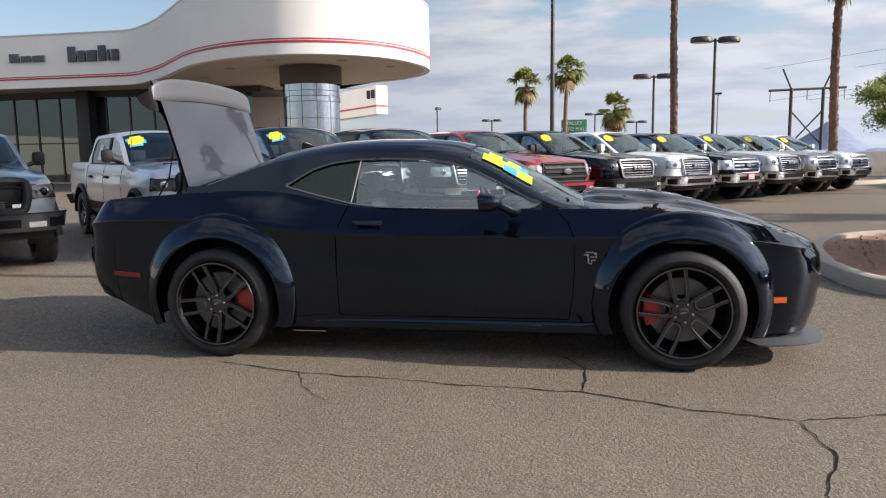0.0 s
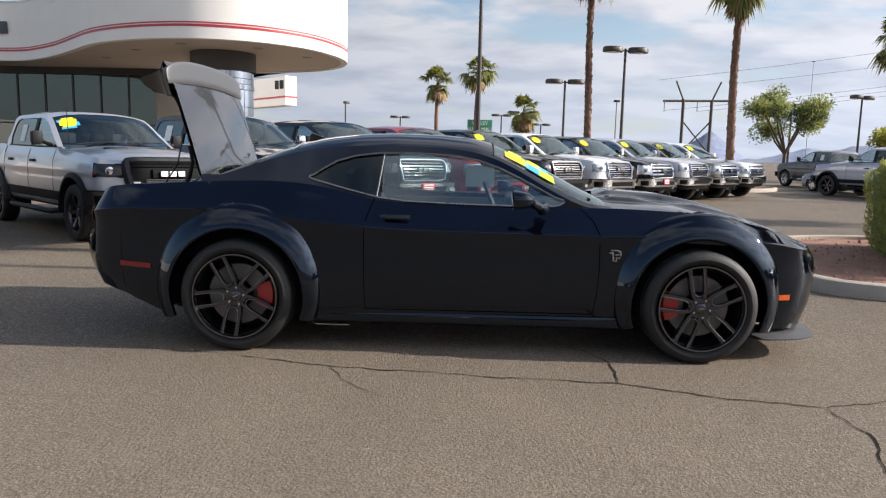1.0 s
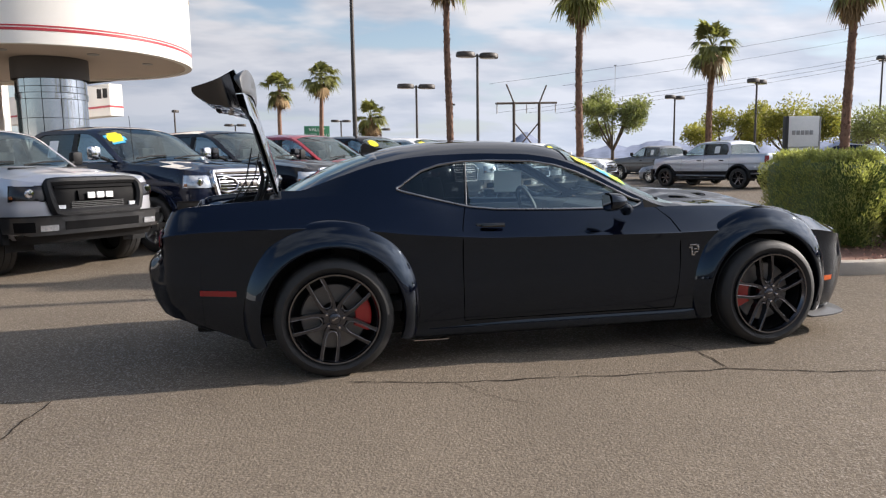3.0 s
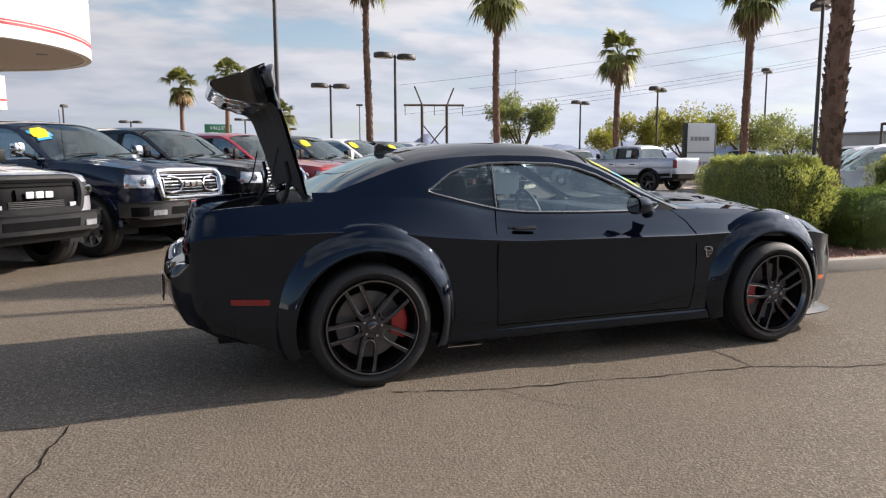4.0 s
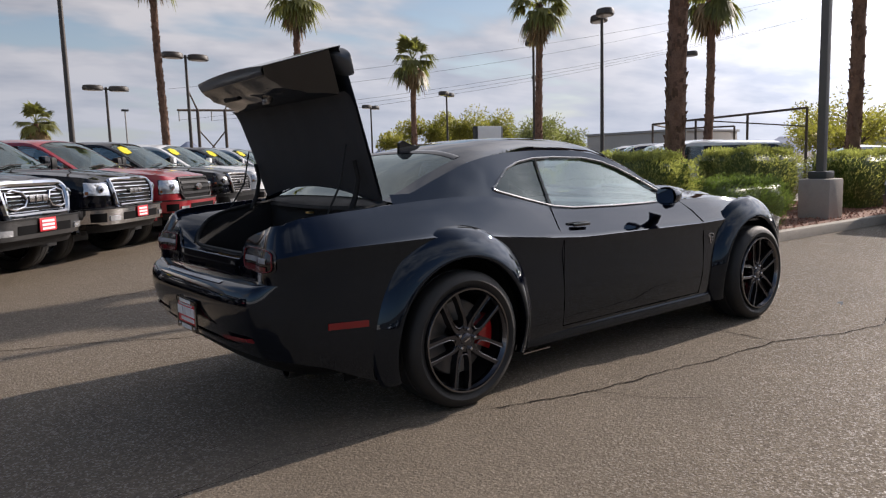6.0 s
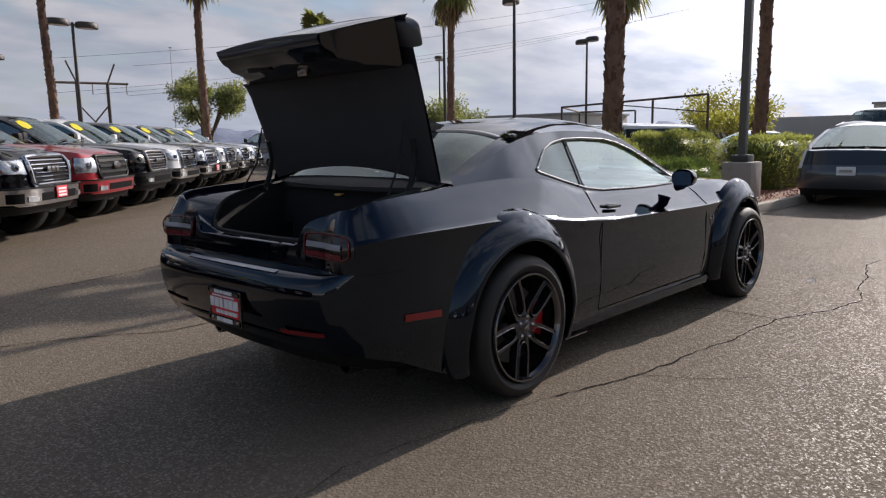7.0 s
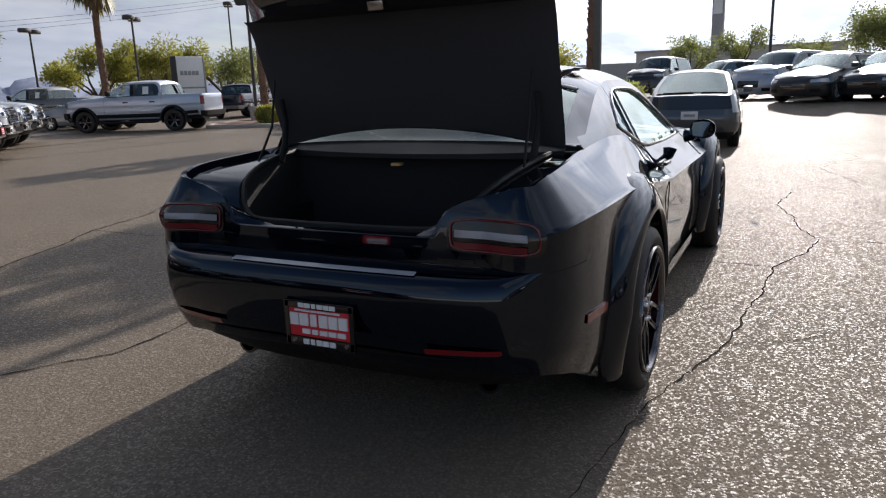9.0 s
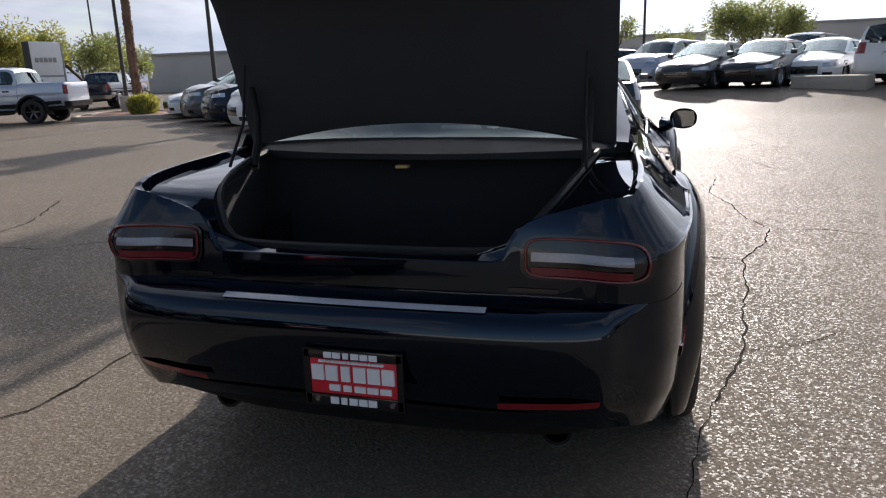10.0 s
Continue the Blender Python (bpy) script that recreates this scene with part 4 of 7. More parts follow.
def hedge(x0, x1, y0, y1, top, label, seed, leaf=LEAF_HEDGE, count=9000, size=0.07, turn=0.0, base=0.1):
    h = thing("hedge", pose((x0 + x1) / 2, (y0 + y1) / 2, base, 0, 0, turn), label, "hedge", "hedges on the planting bed")
    a, b, t = (x1 - x0) / 2, (y1 - y0) / 2, top - base

    def skin(u, v, r):
        """A rounded box with a lumpy skin: u round, v up."""
        c, s = math.cos(u), math.sin(u)
        k = (abs(c) ** 5 + abs(s) ** 5) ** (-1 / 5)
        belly = 0.86 + 0.14 * math.sin(min(1.0, v * 1.5) * math.pi / 2)
        cap = 1.0 if v < 0.8 else math.sqrt(max(0.0, 1 - ((v - 0.8) / 0.2) ** 2 * 0.85))
        lump = 1 + 0.17 * noise.noise((c * 2.2 + seed, s * 2.2, v * 2.5)) + 0.09 * noise.noise((c * 7, s * 7 + seed, v * 7))
        q = k * belly * cap * lump * r
        return (a * c * q, b * s * q, v * t * (1 + 0.06 * noise.noise((c * 3, s * 3, seed))))

    # closed inner body in the darker shrub green, under the loose leaves
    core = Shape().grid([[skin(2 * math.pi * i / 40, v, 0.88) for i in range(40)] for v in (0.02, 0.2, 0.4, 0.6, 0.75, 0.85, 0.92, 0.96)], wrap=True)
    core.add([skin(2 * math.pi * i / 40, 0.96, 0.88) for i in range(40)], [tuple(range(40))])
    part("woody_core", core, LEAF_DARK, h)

    def where(rnd):
        if rnd.random() < 0.38:
            u, r = rnd.random() * 6.283, math.sqrt(rnd.random())
            p = skin(u, 1.0, 1.0)
            q = skin(u, 0.93, 1.0)
            return (q[0] * r, q[1] * r, (q[2] + p[2]) / 2 + rnd.uniform(-0.05, 0.03)), (0, 0, 1.2)
        if rnd.random() < 0.20:              # shoots that stand out of the clipped top
            u, r = rnd.random() * 6.283, math.sqrt(rnd.random())
            q = skin(u, 0.93, 1.0)
            return (q[0] * r, q[1] * r, q[2] + rnd.uniform(-0.03, 0.11) * (1 + noise.noise((q[0] * r * 3, q[1] * r * 3, seed)))), (0, 0, 2.5)
        u, v = rnd.random() * 6.283, rnd.random() ** 0.8
        p = skin(u, v, rnd.uniform(0.88, 1.02))
        return p, (math.cos(u), math.sin(u), 1.1)
    part("foliage", leaves(count, where, size, seed), leaf, h, weld=False, sharp=180)
    return h


def tree(x, y, height, spread, seed, leaf, label, count=5200, trunk=0.16, lean=0.0, size=0.16, limbs=6, fork=0.3):
    t = thing("tree", pose(x, y, 0, 0, 0, seed * 40), label, "tree")
    rnd = random.Random(seed)
    sh = Shape()
    tips = []
    base = Vector((0, 0, 0))
    head = Vector((lean, 0, height * fork))
    sh.tube([base, base.lerp(head, 0.5) + Vector((0.05, 0.03, 0)), head], [trunk, trunk * 0.8, trunk * 0.7], 10)
    for k in range(limbs):
        a = 2 * math.pi * k / limbs + rnd.uniform(-0.4, 0.4)
        r = spread * rnd.uniform(0.45, 0.8)
        end = head + Vector((math.cos(a) * r, math.sin(a) * r, height * rnd.uniform(0.3, 0.58)))
        mid = head.lerp(end, 0.5) + Vector((rnd.uniform(-0.2, 0.2), rnd.uniform(-0.2, 0.2), -0.1))
        sh.tube([head, mid, end], [trunk * 0.6, trunk * 0.4, trunk * 0.14], 7)
        for j in range(3):
            b = a + rnd.uniform(-1.1, 1.1)
            q = mid.lerp(end, rnd.uniform(0.2, 1.0))
            tip = q + Vector((math.cos(b), math.sin(b), rnd.uniform(0.1, 0.9))) * spread * rnd.uniform(0.2, 0.42)
            sh.tube([q, q.lerp(tip, 0.6) + Vector((0, 0, 0.05)), tip], [trunk * 0.22, trunk * 0.12, trunk * 0.05], 5)
            tips.append(tip)
        tips.append(end)
    part("trunk", sh, BARK, t)
    clumps = [(p + Vector((rnd.gauss(0, 0.1), rnd.gauss(0, 0.1), rnd.gauss(0, 0.1))) * spread, rnd.uniform(0.16, 0.34) * spread) for p in tips for _ in range(2)]

    def where(r2):
        c, rad = clumps[r2.randrange(len(clumps))]
        d = Vector((r2.gauss(0, 1), r2.gauss(0, 1), r2.gauss(0, 0.75))).normalized()
        return c + d * rad * r2.random() ** 0.45, d
    part("crown", leaves(count, where, size, seed, 0.5), leaf, t, weld=False, sharp=180)
    return t


def frond(sh, base, direction, droop, length, rnd, blades=15):
    """A fan-palm leaf: a stalk and a fan of pointed blades."""
    d = Vector(direction).normalized()
    side = d.cross(Vector((0, 0, 1)))
    side = side.normalized() if side.length > 0.05 else Vector((1, 0, 0))
    up = side.cross(d)
    tip = base + d * length * 0.5
    sh.add([base + side * 0.03, base - side * 0.03, tip - side * 0.02, tip + side * 0.02], [(0, 1, 2, 3)])
    for k in range(blades):
        a = radians(-82 + 164 * k / (blades - 1)) + rnd.uniform(-0.05, 0.05)
        out = d * math.cos(a) + side * math.sin(a)
        l = length * (0.62 - 0.16 * abs(math.sin(a))) * rnd.uniform(0.85, 1.1)
        mid = tip + out * l * 0.55 + up * 0.02
        end = tip + out * l + Vector((0, 0, -droop * l * rnd.uniform(0.6, 1.2)))
        w = (d * -math.sin(a) + side * math.cos(a)) * length * 0.055
        sh.add([tip, mid + w, end, mid - w], [(0, 1, 2, 3)])


def palm(x, y, height, radius, seed, crown=1.0, label="tall fan palm with a shaggy brown trunk and green crown", lean=(0, 0), fronds=34, boots=True):
    t = thing("palm_tree", pose(x, y, 0), label, "palm tree", "fan palms")
    rnd = random.Random(seed)
    top = Vector((lean[0], lean[1], height))
    line = [Vector((0, 0, 0)).lerp(top, s) + Vector((0.06 * math.sin(s * 5 + seed), 0.06 * math.cos(s * 4 + seed), 0)) for s in np.linspace(0, 1, 14)]
    sh = Shape().tube(line, [radius * (1.15 - 0.35 * s) for s in np.linspace(0, 1, 14)], 14)
    if boots:                                  # stubs of old leaf stalks
        n = int(height / 0.09) * 7
        for k in range(n):
            s = rnd.uniform(0.03, 1.0) ** 0.8
            i = min(12, int(s * 13))
            c = line[i].lerp(line[i + 1], s * 13 - i)
            r = radius * (1.15 - 0.35 * s)
            a = rnd.random() * 6.283
            o = Vector((math.cos(a), math.sin(a), 0))
            w = Vector((-o.y, o.x, 0)) * radius * rnd.uniform(0.16, 0.3)
            p = c + o * r * 0.93
            h, stick = rnd.uniform(0.08, 0.18), rnd.uniform(0.01, 0.055) * (1 if s < 0.85 else 2.2)
            q = p + Vector((0, 0, h)) + o * stick
            sh.add([p - w, p + w, q + w * 0.55, q - w * 0.55, p + Vector((0, 0, h * 0.9)) - o * 0.02], [(0, 1, 2, 3), (1, 4, 2), (0, 3, 4)])
    part("trunk", sh, PALM_BARK, t, sharp=30, weld=False)
    live, dead = Shape(), Shape()
    for k in range(fronds):
        a = rnd.random() * 6.283
        e = radians(rnd.uniform(-58, 80))
        d = (math.cos(a) * math.cos(e), math.sin(a) * math.cos(e), math.sin(e))
        base = top + Vector((0, 0, rnd.uniform(-0.1, 0.15)))
        frond(live, base, d, 0.55 if e < 0.6 else 0.3, crown * rnd.uniform(0.8, 1.1), rnd)
    for k in range(int(fronds * .8)):
        a = rnd.random() * 6.283
        e = radians(rnd.uniform(-86, -42))
        d = (math.cos(a) * math.cos(e), math.sin(a) * math.cos(e), math.sin(e))
        frond(dead, top + Vector((0, 0, rnd.uniform(-0.4, 0.0))), d, 0.5, crown * rnd.uniform(0.6, 0.9), rnd, 9)
    part("crown", live, PALM_LEAF, t, weld=False, sharp=180)
    part("dead_fronds", dead, PALM_DEAD, t, "hanging dried tan fronds", weld=False, sharp=180)
    return t


ground()
cracks()
mountains()
showroom()
boundary()
BED = [(3.45, 2.75), (3.52, 1.75), (4.0, 1.32), (4.8, 1.22), (6.5, 1.22), (9.0, 1.16), (12.0, 1.05), (15.5, 1.0), (16.6, 1.3), (17.0, 2.3), (16.6, 3.4), (15.5, 3.9), (11, 4.9), (8, 5.6), (6.6, 6.1), (5.4, 6.0), (4.4, 5.3), (3.8, 4.2)]
inner, mid = island(BED, "planting_bed", "raised planting bed with concrete kerb and red gravel")
scatter_stones(inner, mid, 2600, 3)
BED2 = [(16.6, 19.3), (17.0, 18.2), (17.6, 16.0), (18.6, 15.6), (20.6, 17.6), (21.4, 20.2), (20.6, 21.2), (18.4, 20.6)]
island(BED2, "planting_bed", "small kerbed planting bed between parked cars")
BED3 = [(10.6, 25.2), (11.8, 24.6), (13.4, 25.8), (14.3, 27.6), (13.4, 28.4), (11.8, 27.4)]
island(BED3, "planting_bed", "small kerbed planting bed at the end of the truck row")


# ---- wheels ----
def tyre_shape(r, w, rim, seg=48):
    h = w / 2
    prof = [(rim, -h * 0.80), (rim + 0.012, -h * 0.93), (rim + (r - rim) * 0.45, -h * 1.0), (r - 0.035, -h * 0.97), (r - 0.012, -h * 0.88), (r, -h * 0.70), (r, -h * 0.36), (r - 0.008, -h * 0.34), (r - 0.008, -h * 0.30), (r, -h * 0.28),
            (r, h * 0.28), (r - 0.008, h * 0.30), (r - 0.008, h * 0.34), (r, h * 0.36), (r, h * 0.70), (r - 0.012, h * 0.88), (r - 0.035, h * 0.97), (rim + (r - rim) * 0.45, h), (rim + 0.012, h * 0.93), (rim, h * 0.80)]
    return Shape().lathe(prof, seg)


def spoke_bar(sh, p, q, w0, w1, d0, d1, y0, y1):
    """A tapered bar in the wheel's plane from p to q (x, z); w widths, y outer faces, d depths."""
    (x0, z0), (x1, z1) = p, q
    l = math.hypot(x1 - x0, z1 - z0)
    nx, nz = -(z1 - z0) / l, (x1 - x0) / l
    ring = []
    for (x, z), w, d, y in (((x0, z0), w0, d0, y0), ((x1, z1), w1, d1, y1)):
        ring.append([(x + nx * w * 0.5, y + d, z + nz * w * 0.5), (x + nx * w * 0.36, y, z + nz * w * 0.36), (x - nx * w * 0.36, y, z - nz * w * 0.36), (x - nx * w * 0.5, y + d, z - nz * w * 0.5)])
    sh.grid(ring, wrap=True)
    n = len(sh.v)
    sh.f += [(n - 8, n - 7, n - 6, n - 5), (n - 1, n - 2, n - 3, n - 4)]


def sport_wheel(parent, x, y, turn, inward, caliper_side):
    """A dark five-pair split-spoke wheel, outer face towards -y in its own frame."""
    hub = part("wheel", Shape().lathe([(0.262, 0.20), (0.262, 0.03), (0.258, 0.0), (0.252, -0.012), (0.262, -0.03), (0.274, -0.034), (0.277, -0.025), (0.277, 0.2)], 56), RIM_DARK, parent, "dark graphite alloy wheel")
    hub.matrix_local = pose(x, y, 0.36) @ pose(0, 0, 0, 0, turn, 0) @ (pose(0, 0, 0, 0, 0, 180) if inward > 0 else Matrix())
    part("tyre", tyre_shape(0.36, 0.295, 0.272, 64).moved(pose(0, 0.115, 0)), RUBBER, hub, "low-profile black tyre")
    sh = Shape()
    for k in range(5):
        a = radians(90 + 72 * k)
        for s in (-1, 1):
            def at(r, off):
                return (r * math.cos(a) - s * off * math.sin(a), r * math.sin(a) + s * off * math.cos(a))
            pts = [(0.048, 0.024), (0.082, 0.037), (0.125, 0.045), (0.20, 0.048), (0.264, 0.049)]
            ys = [-0.004, -0.006, -0.010, -0.016, -0.022]
            ws = [0.034, 0.025, 0.020, 0.019, 0.026]
            for (r0, o0), (r1, o1), y0, y1, w0, w1 in zip(pts, pts[1:], ys, ys[1:], ws, ws[1:]):
                spoke_bar(sh, at(r0, o0), at(r1, o1), w0, w1, 0.045, 0.04, y0, y1)
    part("spokes", sh, RIM_DARK, hub)
    for k in range(5):                       # bright tubes stand in for edge glints round the window inside each spoke pair
        a = radians(90 + 72 * k)
        line = [(.262, .037, -.024), (.20, .0375, -.019), (.13, .035, -.014), (.10, .030, -.012), (.084, .020, -.010), (.077, .008, -.009)]
        line = [(r, o, y) for r, o, y in line] + [(r, -o, y) for r, o, y in line[::-1]]
        edge = Shape().tube([(r * math.cos(a) - o * math.sin(a), y, r * math.sin(a) + o * math.cos(a)) for r, o, y in line], .0024, 6)
        part("spoke_chamfer", edge, RIM_EDGE, hub, "thin bright tube for the glint on a spoke edge")
    part("rim_lip", Shape().lathe([(0.258, -0.022), (0.264, -0.036), (0.272, -0.037), (0.276, -0.028)], 64), RIM_EDGE, hub, "thin machined edge")
    part("hub_cap", Shape().lathe([(0.0, -0.013), (0.028, -0.013), (0.033, -0.010), (0.036, -0.003), (0.066, 0.0), (0.076, 0.04)], 28), RIM_DARK, hub)
    part("badge", Shape().box((-0.018, -0.016, -0.004), (0.018, -0.0125, 0.004)), SATIN, hub)
    for k in range(5):
        a = radians(54 + 72 * k)
        part("lug_nut", Shape().lathe([(0.0, -0.020), (0.007, -0.020), (0.0105, -0.015), (0.0105, 0.02)], 8, (0.053 * math.cos(a), 0, 0.057 * math.sin(a))), CHROME, hub)
    part("brake_disc", Shape().lathe([(0.09, 0.075), (0.195, 0.075), (0.2, 0.08), (0.2, 0.1), (0.09, 0.1)], 48), DISC, hub)
    part("inner_barrel", Shape().lathe([(0.255, 0.02), (0.25, 0.25), (0.0, 0.25)], 40), BLACK_PLASTIC, hub)
    cal = Shape()
    rows = []
    for ang in np.linspace(-25, 25, 12):
        a = radians(ang)
        ring = [(0.125, 0.055), (0.13, 0.042), (0.20, 0.040), (0.225, 0.048), (0.23, 0.10), (0.215, 0.12), (0.13, 0.12)]
        rows.append([(r * math.cos(a), h, r * math.sin(a)) for r, h in ring])
    cal.grid(rows, wrap=True)
    n = len(cal.v)
    cal.f += [tuple(range(n - 7, n)), tuple(range(n - 84, n - 77))[::-1]]
    c = part("brake_caliper", cal, CALIPER, hub, "bright red brake caliper")
    c.matrix_local = pose(0, 0, 0, 0, -turn + caliper_side, 0)
    return hub


# ---- the black coupe with its boot open ----
def coupe():
    car = thing("black_coupe", pose(0, 0, 0), "glossy black widebody coupe with its boot lid open, parked on asphalt", "car")
    P, HX, HZ, ARCH = BLACK_PAINT, 1.473, 0.36, 0.435
    outline = [(2.42, 0), (2.41, .30), (2.37, .50), (2.30, .66), (2.20, .765), (2.08, .825), (1.93, .86), (1.7, .885), (1.3, .895), (.9, .898), (.3, .902), (-.3, .908), (-.8, .918), (-1.2, .926), (-1.6, .930), (-2.0, .925), (-2.2, .912), (-2.35, .888), (-2.45, .845), (-2.52, .765), (-2.56, .64), (-2.585, .40), (-2.59, 0)]
    top = [(2.5, .70), (2.42, .71), (2.32, .735), (2.2, .785), (2.0, .845), (1.72, .905), (1.4, .945), (1.0, .96), (.75, .958), (.4, .95), (0, .955), (-.4, .965), (-.65, .985), (-.85, 1.035), (-1.05, 1.075), (-1.3, 1.09), (-1.6, 1.08), (-1.95, 1.06), (-2.17, 1.05), (-2.32, 1.038), (-2.42, 1.018), (-2.5, 1.0), (-2.6, .99)]
    bottom = [(2.5, .20), (2.0, .20), (1.0, .20), (-1.0, .20), (-1.95, .215), (-2.08, .27), (-2.25, .345), (-2.4, .385), (-2.6, .40)]
    crease = [(2.5, .66), (2.2, .72), (1.9, .775), (1.3, .80), (.8, .79), (-.5, .805), (-1.0, .845), (-1.3, .885), (-1.6, .905), (-2.2, .90), (-2.4, .885), (-2.5, .86), (-2.6, .84)]
    side = [(0, .055), (.12, .022), (.3, .006), (.45, .008), (.60, .012), (.67, .004), (.70, 0), (.703, .003), (.707, .0075), (.73, .0245), (.80, .068), (.88, .115), (.95, .154), (1.0, .185)]
    rear = [(.28, .24), (.36, .19), (.46, .13), (.55, .095), (.66, .128), (.73, .128), (.80, .132), (.88, .140), (.93, .150), (.97, .165), (1.03, .2)]
    front = [(.2, .07), (.36, .02), (.55, 0), (.66, .012), (.74, .06), (.8, .10)]

    def end_top(x, y, z):
        return z if x > -2.40 else float(np.interp(y, [0, .425, .45, .475, .50, .56, .66, .76, .9], [.836, .837, .850, .905, .938, .962, .985, 1.005, 1.016]))
    body = Body(outline, top, bottom, crease, side, front, rear, (HX, -HX), HZ, ARCH, 300, end_top)
    body.fuller, body.turn_in = table([(-2.7, .5), (-2.4, .55), (-2.2, .70), (-1.9, .92), (-1.6, 1.0), (-1.3, .98), (-.7, .86), (-.3, .80), (1.2, .82), (2.1, .75), (2.5, .70)]), (.46, .975)
    body.tail_turn = soft(table([(.0, 1), (.50, 1), (.64, .88), (.70, .70), (.765, .44), (.80, .30), (.845, .12), (.88, .03), (.91, 0), (1, 0)]), .04)
    body.fuller, body.crease = soft(body.fuller, .3), soft(body.crease, .18)
    plain_top = body.top
    round_top = soft(plain_top, .16)
    body.top = lambda x: round_top(x) if -2.3 < x < 1.9 else plain_top(x)
    part("body", body.wall(low=(0, .05, .1, .16, .22, .28, .34, .4, .46, .52, .58, .63, .66, .68, .692, .70), high=(.703, .706, .71, .714, .72, .726, .733, .74, .755, .77, .80, .83, .86, .89, .92, .95, .97, .985, .994, 1.0)), P, car, sharp=32)

    # rear bumper cover: a shell that stands out from the tail, with a shelf on top, and dies into the sides
    low_rear = table([(.28, .17), (.36, .12), (.42, .075), (.48, .042), (.55, .016), (.60, .005), (.645, 0), (.665, .001), (.68, .004), (.695, .009), (.71, .017), (.72, .025), (.728, .035), (.735, .049), (.741, .067), (.745, .087), (.748, .108), (.750, .138)])
    cover = []
    for i in range(len(body.pts)):
        x, y = body.pts[i]
        if x > -2.22:
            continue
        zb, zc, zt = body.z_range(i)
        nx, ny = body.n[i]
        e = body.tail_turn(y)

        near = min(1.0, max(0.0, (.835 - y) / .11))

        def bump_at(z):
            g = max(0.0, .7 * (z - zb) / (zc - zb))
            flush = body.rear(z) * (1 - near) + low_rear(z) * near
            q = (1 - e) * (body.side(g) - .0015) + e * flush
            return np.array([x - nx * q, max(0.0, y - ny * q), z])
        row = [bump_at(z) for z in np.concatenate([np.linspace(zb, .645, 16), [.665, .68, .695, .71, .72, .728, .735, .741, .745, .748, .750]])]
        cover.append(row)
    part("rear_bumper", Shape().grid(cover).mirror(), P, car, "black rear bumper with a flat shelf", sharp=45)

    # hood with a raised middle and twin scoops
    def bulge(x, y):
        a = max(0.0, 1 - abs(abs(y) - 0.0) / 0.46)
        f = max(0.0, min(1.0, (x - 0.85) / 0.15)) * max(0.0, min(1.0, (2.25 - x) / 0.7))
        h = 0.028 * f * (1 if a > 0.12 else a / 0.12 if a > 0 else 0)
        s = max(0.0, 1 - abs(y - 0.0) / 0.28)
        h += 0.022 * f * min(1.0, s * 4)
        vent = max(0.0, 1 - abs(abs(y) - 0.36) / 0.10) * max(0.0, 1 - abs(x - 1.35) / 0.22)
        return h - 0.022 * min(1.0, vent * 2)
    edge = body.edge(2.45, 0.80)
    n = len(edge)
    hood = body.lid(edge, lambda u: 2.355 + (0.92 - 2.355) * u, table([(0, .738), (.2, .82), (.45, .92), (.7, .99), (1, 1.015)]), 1.9, 40, extra=bulge)
    part("hood", hood, P, car, "black bonnet with a raised centre and air vents")
    for s in (-1, 1):
        slats = Shape()
        for k in range(6):
            slats.box((1.24 + k * 0.035, s * 0.36 - 0.07, 0.962), (1.262 + k * 0.035, s * 0.36 + 0.07, 0.968), turn=None)
        part("hood_vent", slats, BLACK_PLASTIC, car, "black slatted bonnet vent")
    part("cowl", Shape().grid([[(0.80 + 0.12 * (1 - (y / .78) ** 2), y, 0.950 + 0.055 * (1 - (y / .78) ** 2)) for y in np.linspace(-.66, .66, 20)], [(0.66 + 0.12 * (1 - (y / .78) ** 2), y, 0.945 + 0.06 * (1 - (y / .78) ** 2)) for y in np.linspace(-.66, .66, 20)]]), BLACK_PLASTIC, car)
    for y0, y1 in ((-.62, -.05), (.0, .58)):
        part("wiper", Shape().tube([(0.80, y0, 1.005), (0.76, (y0 + y1) / 2, 1.035), (0.735, y1, 1.055)], 0.011, 6), BLACK_PLASTIC, car)

    # ring of body round the boot opening
    rear_edge = [p for p in body.edge(-1.74, -2.7)]
    opening = smooth_curve([(-1.76, .645, 1.052), (-1.95, .628, 1.034), (-2.12, .600, 1.006), (-2.24, .565, .968), (-2.315, .515, .915), (-2.355, .468, .866), (-2.372, .40, .840), (-2.378, .2, .834), (-2.38, 0, .834)], len(rear_edge))
    rows = []
    for p, q in zip(rear_edge, opening):
        fall = min(.03, .02 + .1 * max(0.0, p[2] - q[2]))
        rows.append([p + (q - p) * s + np.array([0, 0, -fall * (1 - s) * min(1.0, max(0.0, (s - .10) / .06)) + .004 * min(1.0, s / .05) * (s < .1)]) for s in (0, .04, .08, .10, .12, .14, .16, .20, .35, .5, .7, .85, 1)])
    part("rear_quarter", Shape().grid(rows).mirror(), P, car)
    rows = []
    for q in opening:
        c = np.array([-2.0, 0, 0])
        steps = []
        for k, (z, pull) in enumerate(((0, 0), (-0.022, 0.02), (-0.03, 0.03), (-0.08, 0.035), (-0.30, 0.02))):
            steps.append((q[0] + (c[0] - q[0]) * pull, q[1] * (1 - pull), max(0.50, q[2] + z)))
        steps.append((q[0] * 0.985 if q[0] < -2 else q[0], q[1] * 0.95, 0.50))
        steps.append((-1.98, 0.0, 0.49))
        rows.append(steps)
    part("boot_well", Shape().grid(rows).mirror(), CARPET, car, "black carpeted boot")
    part("boot_front_wall", Shape().box((-1.78, -.66, .49), (-1.755, .66, 1.045)), CARPET, car)
    ring = [tuple(p) for p in opening] + [(p[0], -p[1], p[2]) for p in opening[::-1][1:]]
